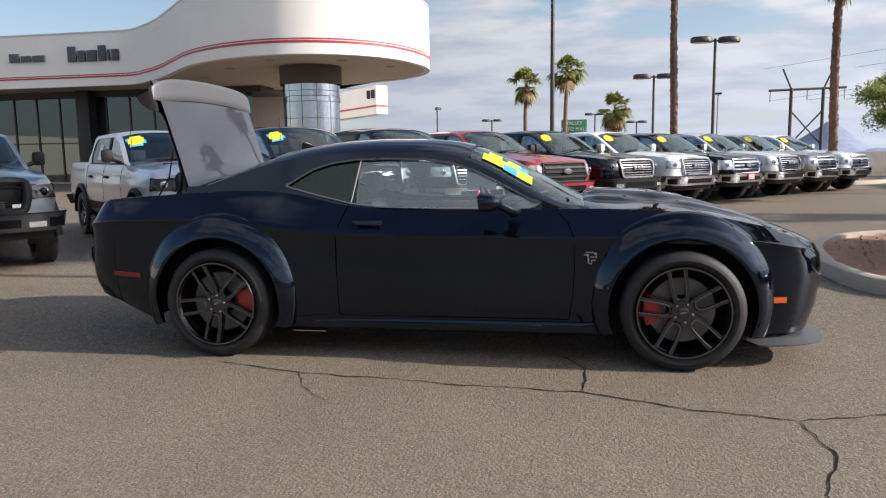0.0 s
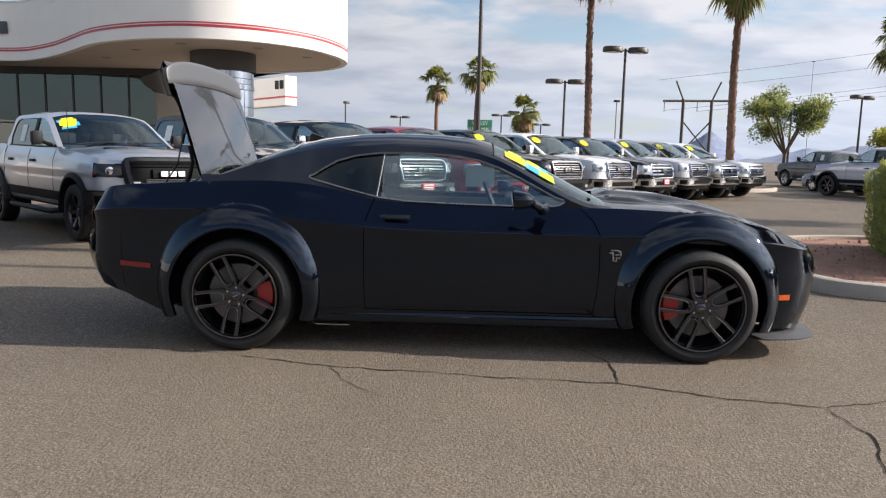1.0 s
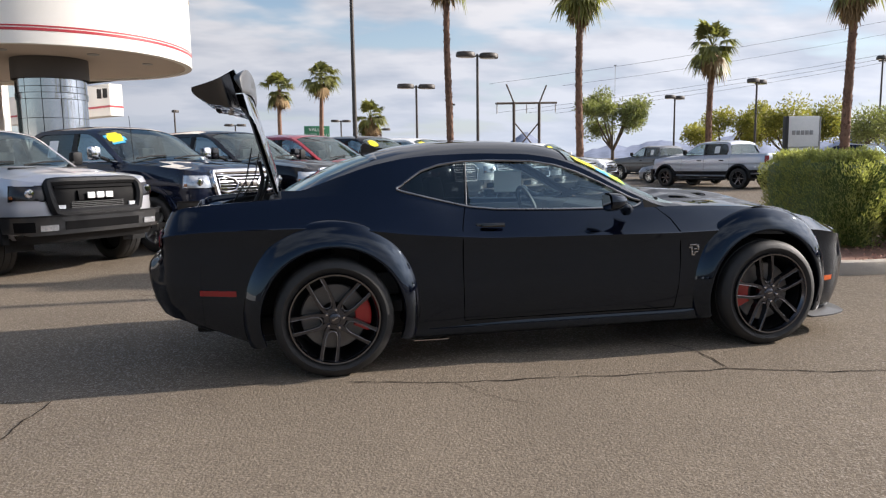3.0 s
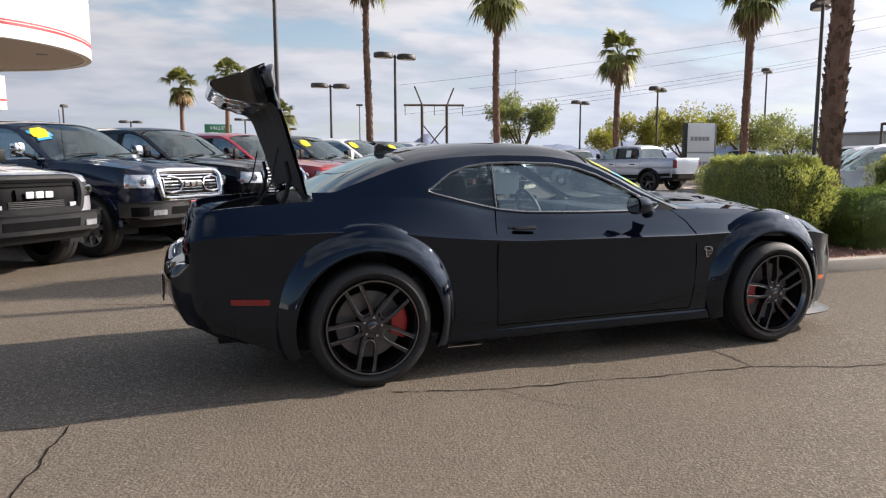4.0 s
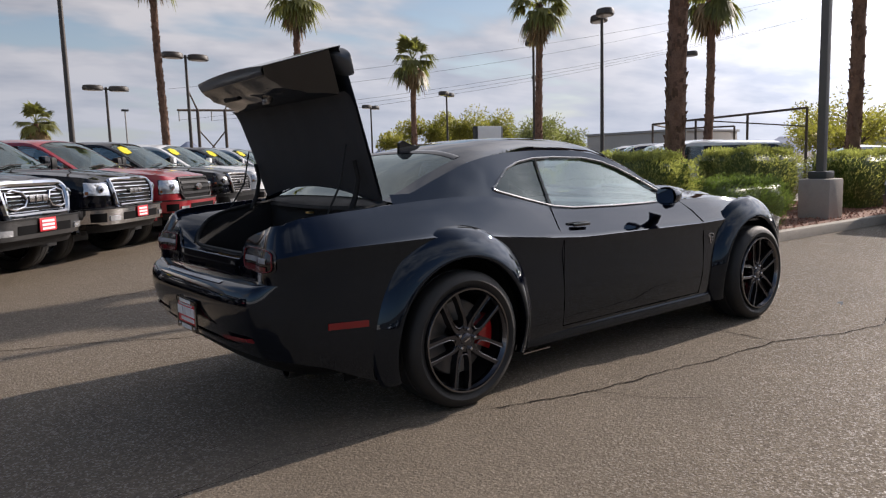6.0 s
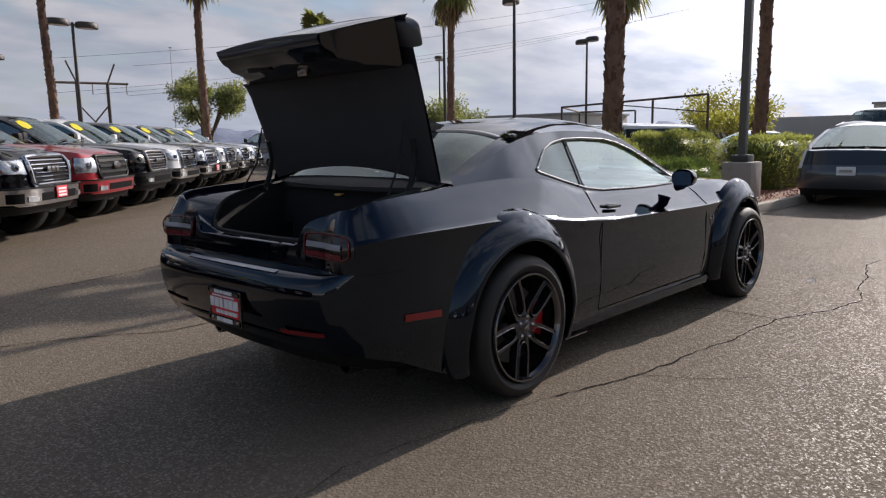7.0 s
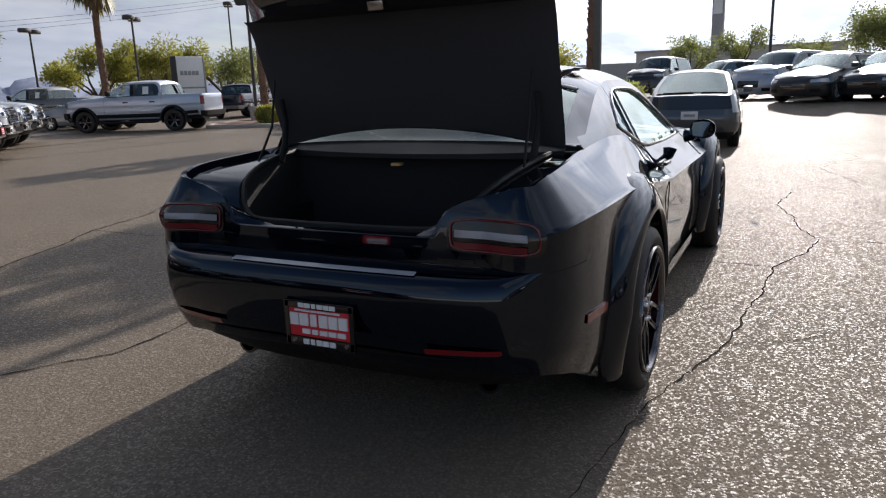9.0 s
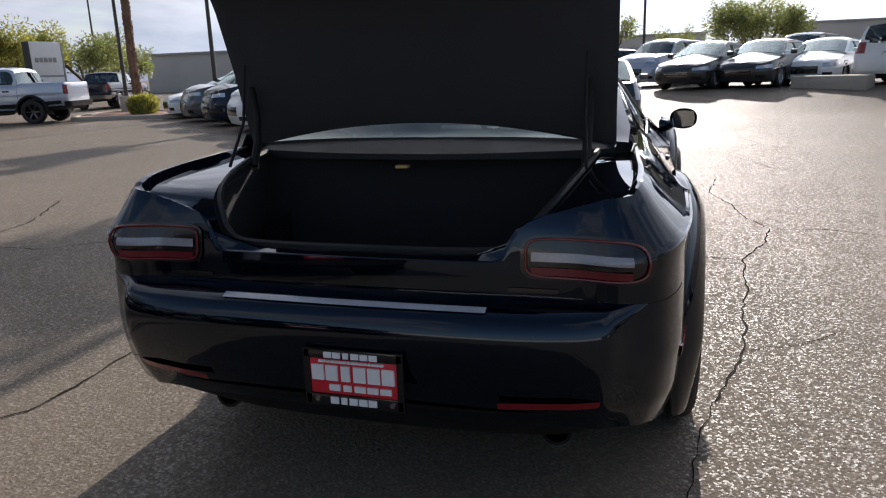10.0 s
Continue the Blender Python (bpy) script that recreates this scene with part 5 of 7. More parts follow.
    part("boot_seal", Shape().tube([(p[0] * 0.993, p[1] * 0.975, p[2] + 0.008) for p in ring], 0.011, 6), RUBBER, car, "rubber boot seal")
    part("boot_sill", Shape().grid([[(-2.385, y, .832), (-2.365, y, .838), (-2.355, y, .80)] for y in np.linspace(-.38, .38, 12)]), BLACK_PLASTIC, car)
    part("boot_lamp", Shape().box((-1.815, .044, .998), (-1.78, .092, 1.010), 0.004), material("boot_lamp_lens", (0.8, 0.5, 0.18), 0.3), car, "small amber boot lamp")
    part("parcel_ledge", Shape().grid([[(-1.72, y, 1.086 + 0.020 * (1 - (y / .7) ** 2)), (-1.77 - .075 * (1 - (y / .7) ** 2), y, 1.066 - .012 * (1 - (y / .7) ** 2)), (-1.775 - .075 * (1 - (y / .7) ** 2), y, 1.035)] for y in np.linspace(-.68, .68, 16)]), BLACK_PLASTIC, car)
    for s in (-1, 1):
        hinge = Shape().tube([(-1.93, s * .60, 1.02), (-1.89, s * .60, 1.10), (-1.865, s * .605, 1.20), (-1.885, s * .605, 1.30)], [.016, .015, .013, .012], 8)
        part("lid_hinge", hinge, BLACK_PLASTIC, car, "curved black hinge arm")
        strut = Shape().tube([(-2.06, s * .615, 1.035), (-1.97, s * .60, 1.18), (-1.925, s * .60, 1.38)], [.0055, .0055, .004], 8)
        part("lid_strut", strut, BLACK_PLASTIC, car)

    # boot lid, raised about its front edge
    lid_m = pose(-1.755, 0, 1.085, 0, 75, 0)
    lid = part("boot_lid", lid_shape(), SUNLIT_LID_PAINT, car, "raised black boot lid, its paint lightened for sun and sky")
    lid.matrix_local = lid_m
    part("liner", lid_liner(), LINER, lid, "black felt lid lining")
    part("spoiler", spoiler_shape(), SPOILER_GREY, lid, "satin grey body-width rear spoiler")
    part("inner_panel", lid_inner(), GLOSS_BLACK, lid, "black pressed inner panel of the lid")
    part("latch", Shape().box((-.635, -.075, -.185), (-.60, -.005, -.150), .006).tube([(-.64, -.06, -.175), (-.665, -.06, -.19), (-.665, -.02, -.19), (-.64, -.02, -.175)], .006, 6), SATIN, lid, "bright metal latch")
    part("lid_badge_mount", Shape().box((-.70, .10, -.27), (-.655, .30, -.235), .012).box((-.72, -.34, -.275), (-.68, -.2, -.245), .01), BLACK_PLASTIC, lid)

    # greenhouse
    belt = body.edge_at
    rail = [(.95, .93), (.85, .945), (.78, .958), (.70, .985), (.62, 1.02), (.5, 1.085), (.35, 1.175), (.2, 1.25), (.05, 1.30), (-.15, 1.328), (-.5, 1.335), (-.8, 1.325), (-1.0, 1.305), (-1.2, 1.265), (-1.4, 1.20), (-1.6, 1.13), (-1.76, 1.075)]
    roof = [(.95, 1.0), (.8, 1.065), (.6, 1.172), (.4, 1.272), (.2, 1.357), (.1, 1.39), (0, 1.408), (-.2, 1.424), (-.5, 1.43), (-.75, 1.42), (-1.0, 1.39), (-1.15, 1.357), (-1.3, 1.312), (-1.5, 1.232), (-1.7, 1.128), (-1.76, 1.095)]
    house = House(belt, rail, roof, 0.56, 3.4)
    house.rail, house.roof = soft(house.rail, .10), soft(house.roof, .08)
    low = table([(.64, 1.00), (.575, .963), (.3, .960), (0, .963), (-.4, .974), (-.585, .994), (-.80, 1.045), (-1.03, 1.105), (-1.06, 1.12)])
    high = table([(.64, 1.00), (.575, 1.012), (.5, 1.05), (.35, 1.13), (.2, 1.20), (.05, 1.25), (-.12, 1.278), (-.4, 1.287), (-.6, 1.283), (-.76, 1.262), (-.88, 1.225), (-.98, 1.165), (-1.03, 1.13), (-1.06, 1.12)])
    sail = list(np.linspace(.74, .64, 6))
    part("sail_panel", house.flank(sail, lambda x: min(low(x), house.rail(x)), lambda x: min(high(x), house.rail(x))).mirror(), GRILLE_BLACK, car, "black sail panel by the mirror")
    xs = sorted(set(list(np.linspace(.64, -1.06, 70)) + list(np.linspace(-1.06, -1.76, 24))))
    part("cabin_side", house.flank(xs, low, high).mirror(), P, car)
    part("roof", house.roof_sheet(np.linspace(.16, -1.17, 50), 0, 1, 20).mirror(), P, car, "black roof panel")
    mirrored("windshield_pillar", house.roof_sheet(np.linspace(.93, .16, 26), 0, 0.07, 4), P, car)
    mirrored("rear_pillar", house.roof_sheet(np.linspace(-1.17, -1.76, 26), 0, 0.12, 5), P, car)
    part("windshield", house.roof_sheet(np.linspace(.90, .16, 26), 0.07, 1, 14, -0.006).mirror(), GLASS_SHIELD, car)
    part("rear_window", house.roof_sheet(np.linspace(-1.17, -1.74, 26), 0.12, 1, 14, -0.006).mirror(), GLASS_TINT, car, "dark tinted rear window")
    ss = np.linspace(0.12, 1, 14)
    rim = [house.over(-1.172, s, -.004) for s in ss]
    edge_line = [tuple(p) for p in rim] + [(p[0], -p[1], p[2]) for p in rim[::-1][1:]]
    wind = [house.over(.162, s, .001) for s in np.linspace(0.07, 1, 14)]
    part("windshield_seal", Shape().tube([tuple(p) for p in wind] + [(p[0], -p[1], p[2]) for p in wind[::-1][1:]], .006, 6), RUBBER, car)
    seal = Shape().grid([[house.over(x, s, o) for x, o in ((-1.15, .0), (-1.158, .0025), (-1.185, .0025), (-1.20, -.004))] for s in np.linspace(.13, 1, 24)])
    part("rear_window_seal", seal.mirror(), GLOSS_BLACK, car, "black rear window seal")
    split = -.575
    for s, turn_side in ((-1, flip_y), (1, lambda q: q)):
        part("door_window", turn_side(house.pane(np.linspace(.60, split + .003, 30), low, high)), GLASS_CLEAR, car)
        part("quarter_window", turn_side(house.pane(np.linspace(split - .003, -1.055, 24), low, high)), GLASS_TINT, car, "dark tinted quarter window")
        bar = Shape().tube([house.side(split - .03, low(split), -.002), house.side(split + .005, high(split), -.002)], .0055, 6)
        part("window_divider", turn_side(bar), material("grey_trim", (0.10, 0.10, 0.105), 0.5), car, "grey window divider")
        trim = Shape().tube([house.side(x, low(x), .003) for x in np.linspace(.62, -1.05, 50)] + [house.side(x, high(x), .003) for x in np.linspace(-1.05, .62, 60)], .0075, 6)
        part("window_trim", turn_side(trim), DARK_TRIM, car, "dark satin window surround")
    part("antenna_fin", Shape().prism([(-1.02, 1.380), (-1.20, 1.335), (-1.195, 1.405), (-1.175, 1.420), (-1.10, 1.392)], -.026, .002), GLOSS_BLACK, car)

    # flares, sills, splitter
    for sx in (HX, -HX):
        for s in (1, -1):
            flare = flare_shape(body, sx, HZ, ARCH)
            part("wheel_flare", flip_y(flare) if s < 0 else flare, P, car, "bolted-on black arch flare")
            liner = []
            for a in np.linspace(-12, 192, 26):
                c, q = math.cos(radians(a)), math.sin(radians(a))
                liner.append([(sx + .45 * c, y, HZ + .45 * q) for y in (.90, .60, .55)])
            well = Shape().grid(liner)
            well.add([(sx - .5, .55, .15), (sx + .5, .55, .15), (sx + .5, .55, .82), (sx - .5, .55, .82)], [(0, 1, 2, 3)])
            part("wheel_well", flip_y(well) if s < 0 else well, BLACK_PLASTIC, car)
            wheel = sport_wheel(car, sx, s * .955, -26 if sx < 0 else -10, s, 180 if sx > 0 else 0)
    for s in (1, -1):
        sk = []
        for x in np.linspace(1.02, -1.0, 30):
            e = min(1.0, (1.02 - x) / .08, (x + 1.0) / .08)
            sk.append([(x, .84, .275), (x, .872, .262), (x, .874 + .006 * e, .235), (x, .868 + .008 * e, .200), (x, .850, .180), (x, .70, .18)])
        sill = Shape().grid(sk)
        part("side_sill", flip_y(sill) if s < 0 else sill, P, car, "black lower sill")
        part("jacking_strip", (flip_y if s < 0 else (lambda q: q))(Shape().box((-.98, .868, .168), (-.76, .880, .174))), SATIN, car)
    part("underbody", Shape().box((-2.0, -.62, .20), (2.15, .62, .32), .02), BLACK_PLASTIC, car)
    pts = smooth_curve([(2.41, 0, 0), (2.40, .4, 0), (2.355, .60, 0), (2.275, .73, 0), (2.14, .805, 0), (2.0, .835, 0), (1.93, .838, 0)], 26)
    sp = []
    for p in pts:
        inn = np.array([p[0] * .90, p[1] * .90, 0])
        sp.append([(p[0], p[1], .135), (p[0], p[1], .143), (p[0] * .985, p[1] * .985, .152), (inn[0], inn[1], .215), (inn[0], inn[1], .14)])
    part("front_splitter", Shape().grid(sp, wrap=True).mirror(), GREY_PLASTIC, car, "grey chin splitter")

    # side details
    def on_side(x, z, out=0.004):
        i = int(np.argmin([abs(p[0] - x) + (9 if p[1] < .4 else 0) for p in body.pts]))
        gs = np.linspace(0, 1, 120)
        q = [body.point(i, g) for g in gs]
        k = int(np.argmin([abs(w[2] - z) for w in q]))
        return (x, q[k][1] + out, z)
    for s, turn_side in ((-1, flip_y), (1, lambda q: q)):
        def strip(pts, w, mat, name, label=""):
            sh = Shape()
            rows = []
            for x, z, x2, z2 in pts:
                rows.append([on_side(x, z, .001), on_side(x, z, .006), on_side(x2, z2, .006), on_side(x2, z2, .001)])
            return part(name, turn_side(sh.grid(rows, wrap=True)), mat, car, label)
        strip([(x, .549 - (x + 2.03) * .055, x, .517 - (x + 2.03) * .055) for x in np.linspace(-2.24, -2.035, 6)], 0, RED_LENS, "rear_side_marker", "red side marker lens")
        strip([(x, .437, x, .402) for x in np.linspace(1.925, 2.08, 6)], 0, AMBER_LENS, "front_side_marker", "amber side marker lens")
        gap = [on_side(x, z, .0015) for x, z in [(-.615, .99), (-.635, .93), (-.655, .87), (-.665, .80), (-.665, .6), (-.66, .42), (-.655, .285)]]
        part("door_gap", turn_side(Shape().tube(gap, .0026, 5)), GAP, car)
        gap = [on_side(x, z, .0015) for x, z in [(.72, .955), (.80, .88), (.835, .80), (.84, .6), (.83, .42), (.81, .285)]]
        part("fender_gap", turn_side(Shape().tube(gap, .0024, 5)), GAP, car)
        gap = [on_side(x, .283, .0015) for x in np.linspace(-.65, .81, 20)]
        part("sill_gap", turn_side(Shape().tube(gap, .0024, 5)), GAP, car)
        a, b = on_side(-.55, .877, 0), on_side(-.38, .877, 0)
        h = Shape().box((-.565, a[1] - .012, .862), (-.375, a[1] + .004, .893), .006).box((-.535, a[1] + .012, .868), (-.385, a[1] + .034, .889), .009)
        part("door_handle", turn_side(h), GLOSS_BLACK, car, "black pull handle")
        e = on_side(.935, .67, 0)
        em = Shape()
        for x0, z0, x1, z1 in ((.905, .700, .955, .708), (.955, .690, .972, .704), (.897, .684, .925, .693), (.965, .668, .975, .692), (.915, .664, .927, .686), (.935, .672, .960, .680), (.918, .634, .930, .664), (.940, .640, .948, .662), (.950, .652, .968, .660), (.928, .632, .945, .640)):
            em.box((x0, e[1] + .001, z0), (x1, e[1] + .006, z1), .003)
        part("fender_emblem", turn_side(em), SATIN, car, "small silver emblem as a plain shape")
        # mirror
        arm = Shape().tube([(.47, .83, .955), (.46, .875, .958), (.44, .895, .968), (.40, .920, .99), (.37, .945, 1.01)], [.045, .034, .028, .028, .036], 10)
        mir = part("mirror", turn_side(mirror_shell()), P, car, "black door mirror")
        part("mirror_arm", turn_side(arm), P, mir)
        part("mirror_glass", turn_side(Shape().grid([[(.267 - .006 * b, .958 + .064 * a * (1 - .12 * abs(b)), 1.012 + .048 * b * (1 - .12 * abs(a))) for a in np.linspace(-1, 1, 7)] for b in np.linspace(-1, 1, 7)])), material("mirror_silver", (.62, .66, .70), .02, 1.0, vary=0), mir)

    # tail
    for s, turn_side in ((-1, flip_y), (1, lambda q: q)):
        cols = [i for i in range(len(body.pts)) if body.pts[i][0] < -2.2]
        across = [body.pts[i][1] for i in cols]

        def tail(y, z, out):
            """The tail's wall at a place of the plan outline and a height."""
            k = float(np.interp(y, across[::-1], cols[::-1]))
            res = []
            for i in (int(k), min(int(k) + 1, cols[-1])):
                zb, zc, zt = body.z_range(i)
                g = .7 * (z - zb) / (zc - zb) if z < zc else .7 + .3 * (z - zc) / (zt - zc)
                q = body.point(i, min(1.0, g))
                res.append(np.array([q[0] + body.n[i][0] * out, q[1] + body.n[i][1] * out, z]))
            return res[0] + (res[1] - res[0]) * (k - int(k))

        def oval(a, grow=1.0):
            c, q = math.cos(a), math.sin(a)
            return .668 + .158 * grow * math.copysign(abs(c) ** .32, c), .857 + (.050 + .012 * (grow - 1) * 8) * math.copysign(abs(q) ** .42, q)
        rim_line = [oval(a, 1.10) for a in np.linspace(0, 2 * math.pi, 65)]
        lens = [[tail(.668 + (y - .668) * k, .857 + (z - .857) * k, .005) for y, z in rim_line] for k in (1.0, .8, .5, .2, .02)]
        lamp = part("tail_lamp", turn_side(Shape().grid(lens)), SMOKE_LENS, car, "smoked tail lamp with a red ring and white bar")
        ring_line = [tail(*oval(a), .009) for a in np.linspace(0, 2 * math.pi, 65)]
        part("red_ring", turn_side(Shape().tube(ring_line, .0035, 6, caps=False)), RING_LENS, lamp)
        for z0, z1, name, mat in ((.812, .832, "red_band", RING_LENS), (.848, .872, "white_bar", LAMP_BAR)):
            part(name, turn_side(Shape().grid([[tail(y, z, .010) for z in np.linspace(z0, z1, 4)] for y in np.linspace(.525, .795, 22)])), mat, lamp)
        part("reverse_lamp", turn_side(Shape().grid([[tail(y, z, .004) for z in (.762, .768, .774)] for y in np.linspace(.46, .60, 8)])), GLOSS_BLACK, car)
        refl = Shape()
        pts = []
        for y in np.linspace(.44, .70, 8):
            i = int(np.argmin([abs(p[1] - y) + (9 if p[0] > -2.2 else 0) for p in body.pts]))
            q = [body.point(i, g) for g in np.linspace(0, .7, 80)]
            k = int(np.argmin([abs(w[2] - .475) for w in q]))
            deep = [float(np.interp(y, [.40, .64, .765], [-2.585, -2.56, -2.52])) + low_rear(z) - .018 for z in (.466, .488)]
            pts.append([(deep[0], y, .466 + (y - .44) * .05), (deep[1], y, .488 + (y - .44) * .05)])
        part("rear_reflector", turn_side(refl.grid(pts)), RED_LENS, car, "slim red bumper reflector")
        part("exhaust_tip", turn_side(Shape().lathe([(.036, -2.30), (.046, -2.30), (.048, -2.28), (.046, -2.05)], 20, (0, .56, .285), "x")), GLOSS_BLACK, car, "dark round exhaust tip")
    # the plate recess, plate and its frame
    plate = part("number_plate", Shape().box((-2.599, -.180, .487), (-2.590, .074, .590), .004), RED_PLATE, car, "red dealer plate with white lettering as bars")
    part("plate_frame", Shape().box((-2.601, -.198, .452), (-2.592, .092, .487), .004).box((-2.601, -.198, .590), (-2.592, .092, .618), .004).box((-2.601, -.198, .452), (-2.592, -.180, .618)).box((-2.601, .074, .452), (-2.592, .092, .618)), GLOSS_BLACK, plate, "black plate frame")
    for y0, y1, z0, z1, n in ((-.128, .030, .595, .611, 6), (-.145, .046, .581, .587, 16), (-.176, .070, .529, .573, 6), (-.166, .020, .500, .517, 5), (-.122, .018, .461, .480, 5)):
        step = (y1 - y0) / n
        for k in range(n):
            w = step * (.62 if k % 5 == 3 else .86)
            a = y0 + step * k + (step - w) / 2
            bar = Shape().box((-2.6045, a, z0), (-2.5985, a + w, z1))
            part("letter_bar", bar, WHITE, plate)
    for y in (-.165, .055):
        part("plate_screw", Shape().lathe([(0, -2.606), (.007, -2.606), (.009, -2.6)], 10, (0, y, .472), "x"), SATIN, plate)
    part("bumper_strip", Shape().grid([[(x - .002 - .018 * (y / .64) ** 2 * -1, y, z) for x, z in ((-2.556, .7325), (-2.545, .7372), (-2.533, .7408))] for y in np.linspace(-.41, .36, 12)]), FILM, car, "shiny protective strip on the bumper shelf")
    low_rows = []
    for p in body.pts[::2]:
        if p[0] < -2.2:
            low_rows.append([(p[0] * (1 - k), max(0.0, p[1] - q), z) for k, q, z in ((.02, .04, .45), (.05, .09, .36), (.09, .16, .28), (.125, .24, .235), (.15, .3, .225))])
    part("rear_valance", Shape().grid(low_rows).mirror(), BLACK_PLASTIC, car, "black lower bumper valance")
    part("diffuser", Shape().box((-2.16, -.46, .22), (-1.8, .46, .32), .04), BLACK_PLASTIC, car)

    # cabin
    part("cabin_floor", Shape().box((-1.7, -.70, .33), (.85, .70, .40)), CABIN, car)
    part("dashboard", Shape().box((.42, -.72, .72), (.86, .72, .955), .05).box((.30, .18, .78), (.48, .62, .97), .04), LEATHER, car)
    for s in (1, -1):
        part("door_card", Shape().box((-.62, s * .69, .35), (.70, s * .725, .925), .015), LEATHER, car)
        seat_m = pose(-.28, s * .37, .42)
        seat = part("front_seat", Shape().box((-.25, -.25, 0), (.27, .25, .17), .05).box((-.36, -.24, .12), (-.17, .24, .62), .07, turn=pose(-.1, 0, 0, 0, -14, 0)), LEATHER, car, "black leather front seat")
        seat.matrix_local = seat_m
        part("headrest", Shape().box((-.10, -.13, 0), (.0, .13, .17), .04).moved(pose(-.40, 0, .60, 0, -10, 0)), LEATHER, seat)
    part("rear_seat", Shape().box((-1.30, -.62, .42), (-.85, .62, .58), .05).box((-1.46, -.62, .50), (-1.28, .62, 1.02), .06), LEATHER, car)
    wheel = Shape().lathe([(.165, -.012), (.18, -.018), (.193, 0), (.18, .018), (.165, .012), (.165, -.012)], 28, (0, 0, 0), "x").box((-.01, -.17, -.02), (.02, .17, .02), .01).box((-.01, -.02, -.17), (.02, .02, .02), .01)
    st = part("steering_wheel", wheel, LEATHER, car)
    st.matrix_local = pose(.20, .38, .90, 0, -22, 0)
    part("console", Shape().box((-.60, -.12, .40), (.45, .12, .62), .03), LEATHER, car)
    part("rear_view_mirror", Shape().box((.15, -.12, 1.275), (.18, .12, 1.335), .015), BLACK_PLASTIC, car)
    part("price_sheet", Shape().box((-.02, .612, 1.02), (.22, .615, 1.20)), WHITE, car, "white paper sheet in the window")
    # price sticker on the windshield
    def on_glass(x, s, out=.004):
        p = house.over(x, s, out)
        return (p[0], -p[1], p[2])
    for x0, x1, s0, s1, mat, lab in ((.24, .40, .15, .34, YELLOW, "yellow"), (.27, .36, .34, .52, GREEN_VINYL, "lime"), (.38, .47, .13, .28, BLUE_VINYL, "blue"), (.40, .49, .28, .46, YELLOW, "yellow"), (.47, .57, .13, .30, GREEN_VINYL, "lime"), (.47, .54, .30, .42, BLUE_VINYL, "blue")):
        part("window_sticker", Shape().grid([[on_glass(x, s) for s in np.linspace(s0, s1, 5)] for x in np.linspace(x0, x1, 5)]), mat, car, lab + " vinyl price sticker")
    return car


LID_DROP = ((-.34, .435), (-.29, .45), (-.22, .47), (-.16, .515), (-.11, .59), (-.07, .67), (-.04, .715), (0, .725))


def lid_shape():
    """The lid as closed, hinge at its own origin, -x back: flat skin, then the drop between the tail lamps, with a folded lip."""
    wide = table(LID_DROP)
    rows = []
    for y in np.linspace(-1, 1, 41):
        bow, hump = -0.085 * (1 - y * y), 0.02 * (1 - y * y)
        row = []
        for a, b in ((0, -.03), (0, 0), (.03, .005), (.1, .006), (.25, .006), (.4, .004), (.55, .001), (.66, -.004), (.74, -.012), (.78, -.020)):
            w = .685 + .008 * max(0.0, (a - .5) / .28)
            row.append((-a + bow * (1 - a / .4 if a < .4 else 0), y * w, b + hump - .02))
        for b in (-.04, -.06, -.09, -.12, -.16, -.20, -.25, -.29, -.32, -.332):
            row.append((-.795 - .018 * (1 - y * y) + .02 * max(0.0, -b - .15), y * wide(b), b + .006 * (1 - y * y)))
        row.append((-.770, y * .425, -.338))
        row.append((-.745, y * .425, -.330))
        rows.append(row)
    return Shape().grid(rows)


def lid_inner():
    """The stepped inner side of the drop."""
    wide = table(LID_DROP)
    rows = []
    for y in np.linspace(-1, 1, 41):
        swell = .5 + .5 * math.cos(y * 9.0)
        row = []
        for a, b in ((.748, -.328), (.72, -.312), (.70, -.285), (.672, -.268), (.655, -.235), (.635, -.19), (.615, -.165), (.60, -.12), (.575, -.075)):
            row.append((-a - .012 * swell * (b < -.15), y * min(.70, wide(b) * .985), b - .006 * swell))
        rows.append(row)
    sh = Shape().grid(rows)
    for r, side in ((rows[0], -1), (rows[-1], 1)):        # flanges that close the drop's ends
        outer = [(-.79, side * wide(p[2]), p[2]) for p in r]
        sh.grid([list(r), outer])
    return sh


def lid_liner():
    rows = []
    for y in np.linspace(-1, 1, 33):
        row = []
        for a, b in ((.0, -.03), (.04, -.040), (.3, -.044), (.50, -.050), (.56, -.062), (.585, -.085)):
            edge = 0.014 if abs(y) > .97 else 0.0
            tuck = .010 * max(0.0, math.sin(y * 11) * math.sin(a * 9))
            row.append((-a - 0.085 * (1 - y * y) * (1 - a / .4 if a < .4 else 0), y * (.684 + .02 * a), b + edge - tuck + 0.012 * (1 - y * y)))
        rows.append(row)
    return Shape().grid(rows)


def spoiler_shape():
    """A body-width spoiler that rises towards the lid's rear edge; its ends droop and sweep forward."""
    prof = smooth_curve([(.668, -.012, 0), (.69, .004, 0), (.73, .014, 0), (.785, .026, 0), (.806, .028, 0), (.816, .022, 0), (.815, .0, 0), (.808, -.025, 0), (.797, -.055, 0), (.76, -.05, 0)], 24)
    rows = []
    for y in np.sin(np.linspace(-math.pi / 2, math.pi / 2, 49)):
        e = max(0.0, 1 - abs(y) ** 7) ** .5
        rows.append([(-(.70 + (a - .70) * (.45 + .55 * e)) + .03 * y * y, y * .757, b * (.12 + .88 * e) + .014 * (1 - y * y) - .030 * abs(y) ** 5) for a, b, _ in prof])
    sh = Shape().grid(rows, wrap=True)
    n, w = len(sh.v), len(prof)
    sh.f += [tuple(range(w)), tuple(range(n - w, n))[::-1]]
    return sh


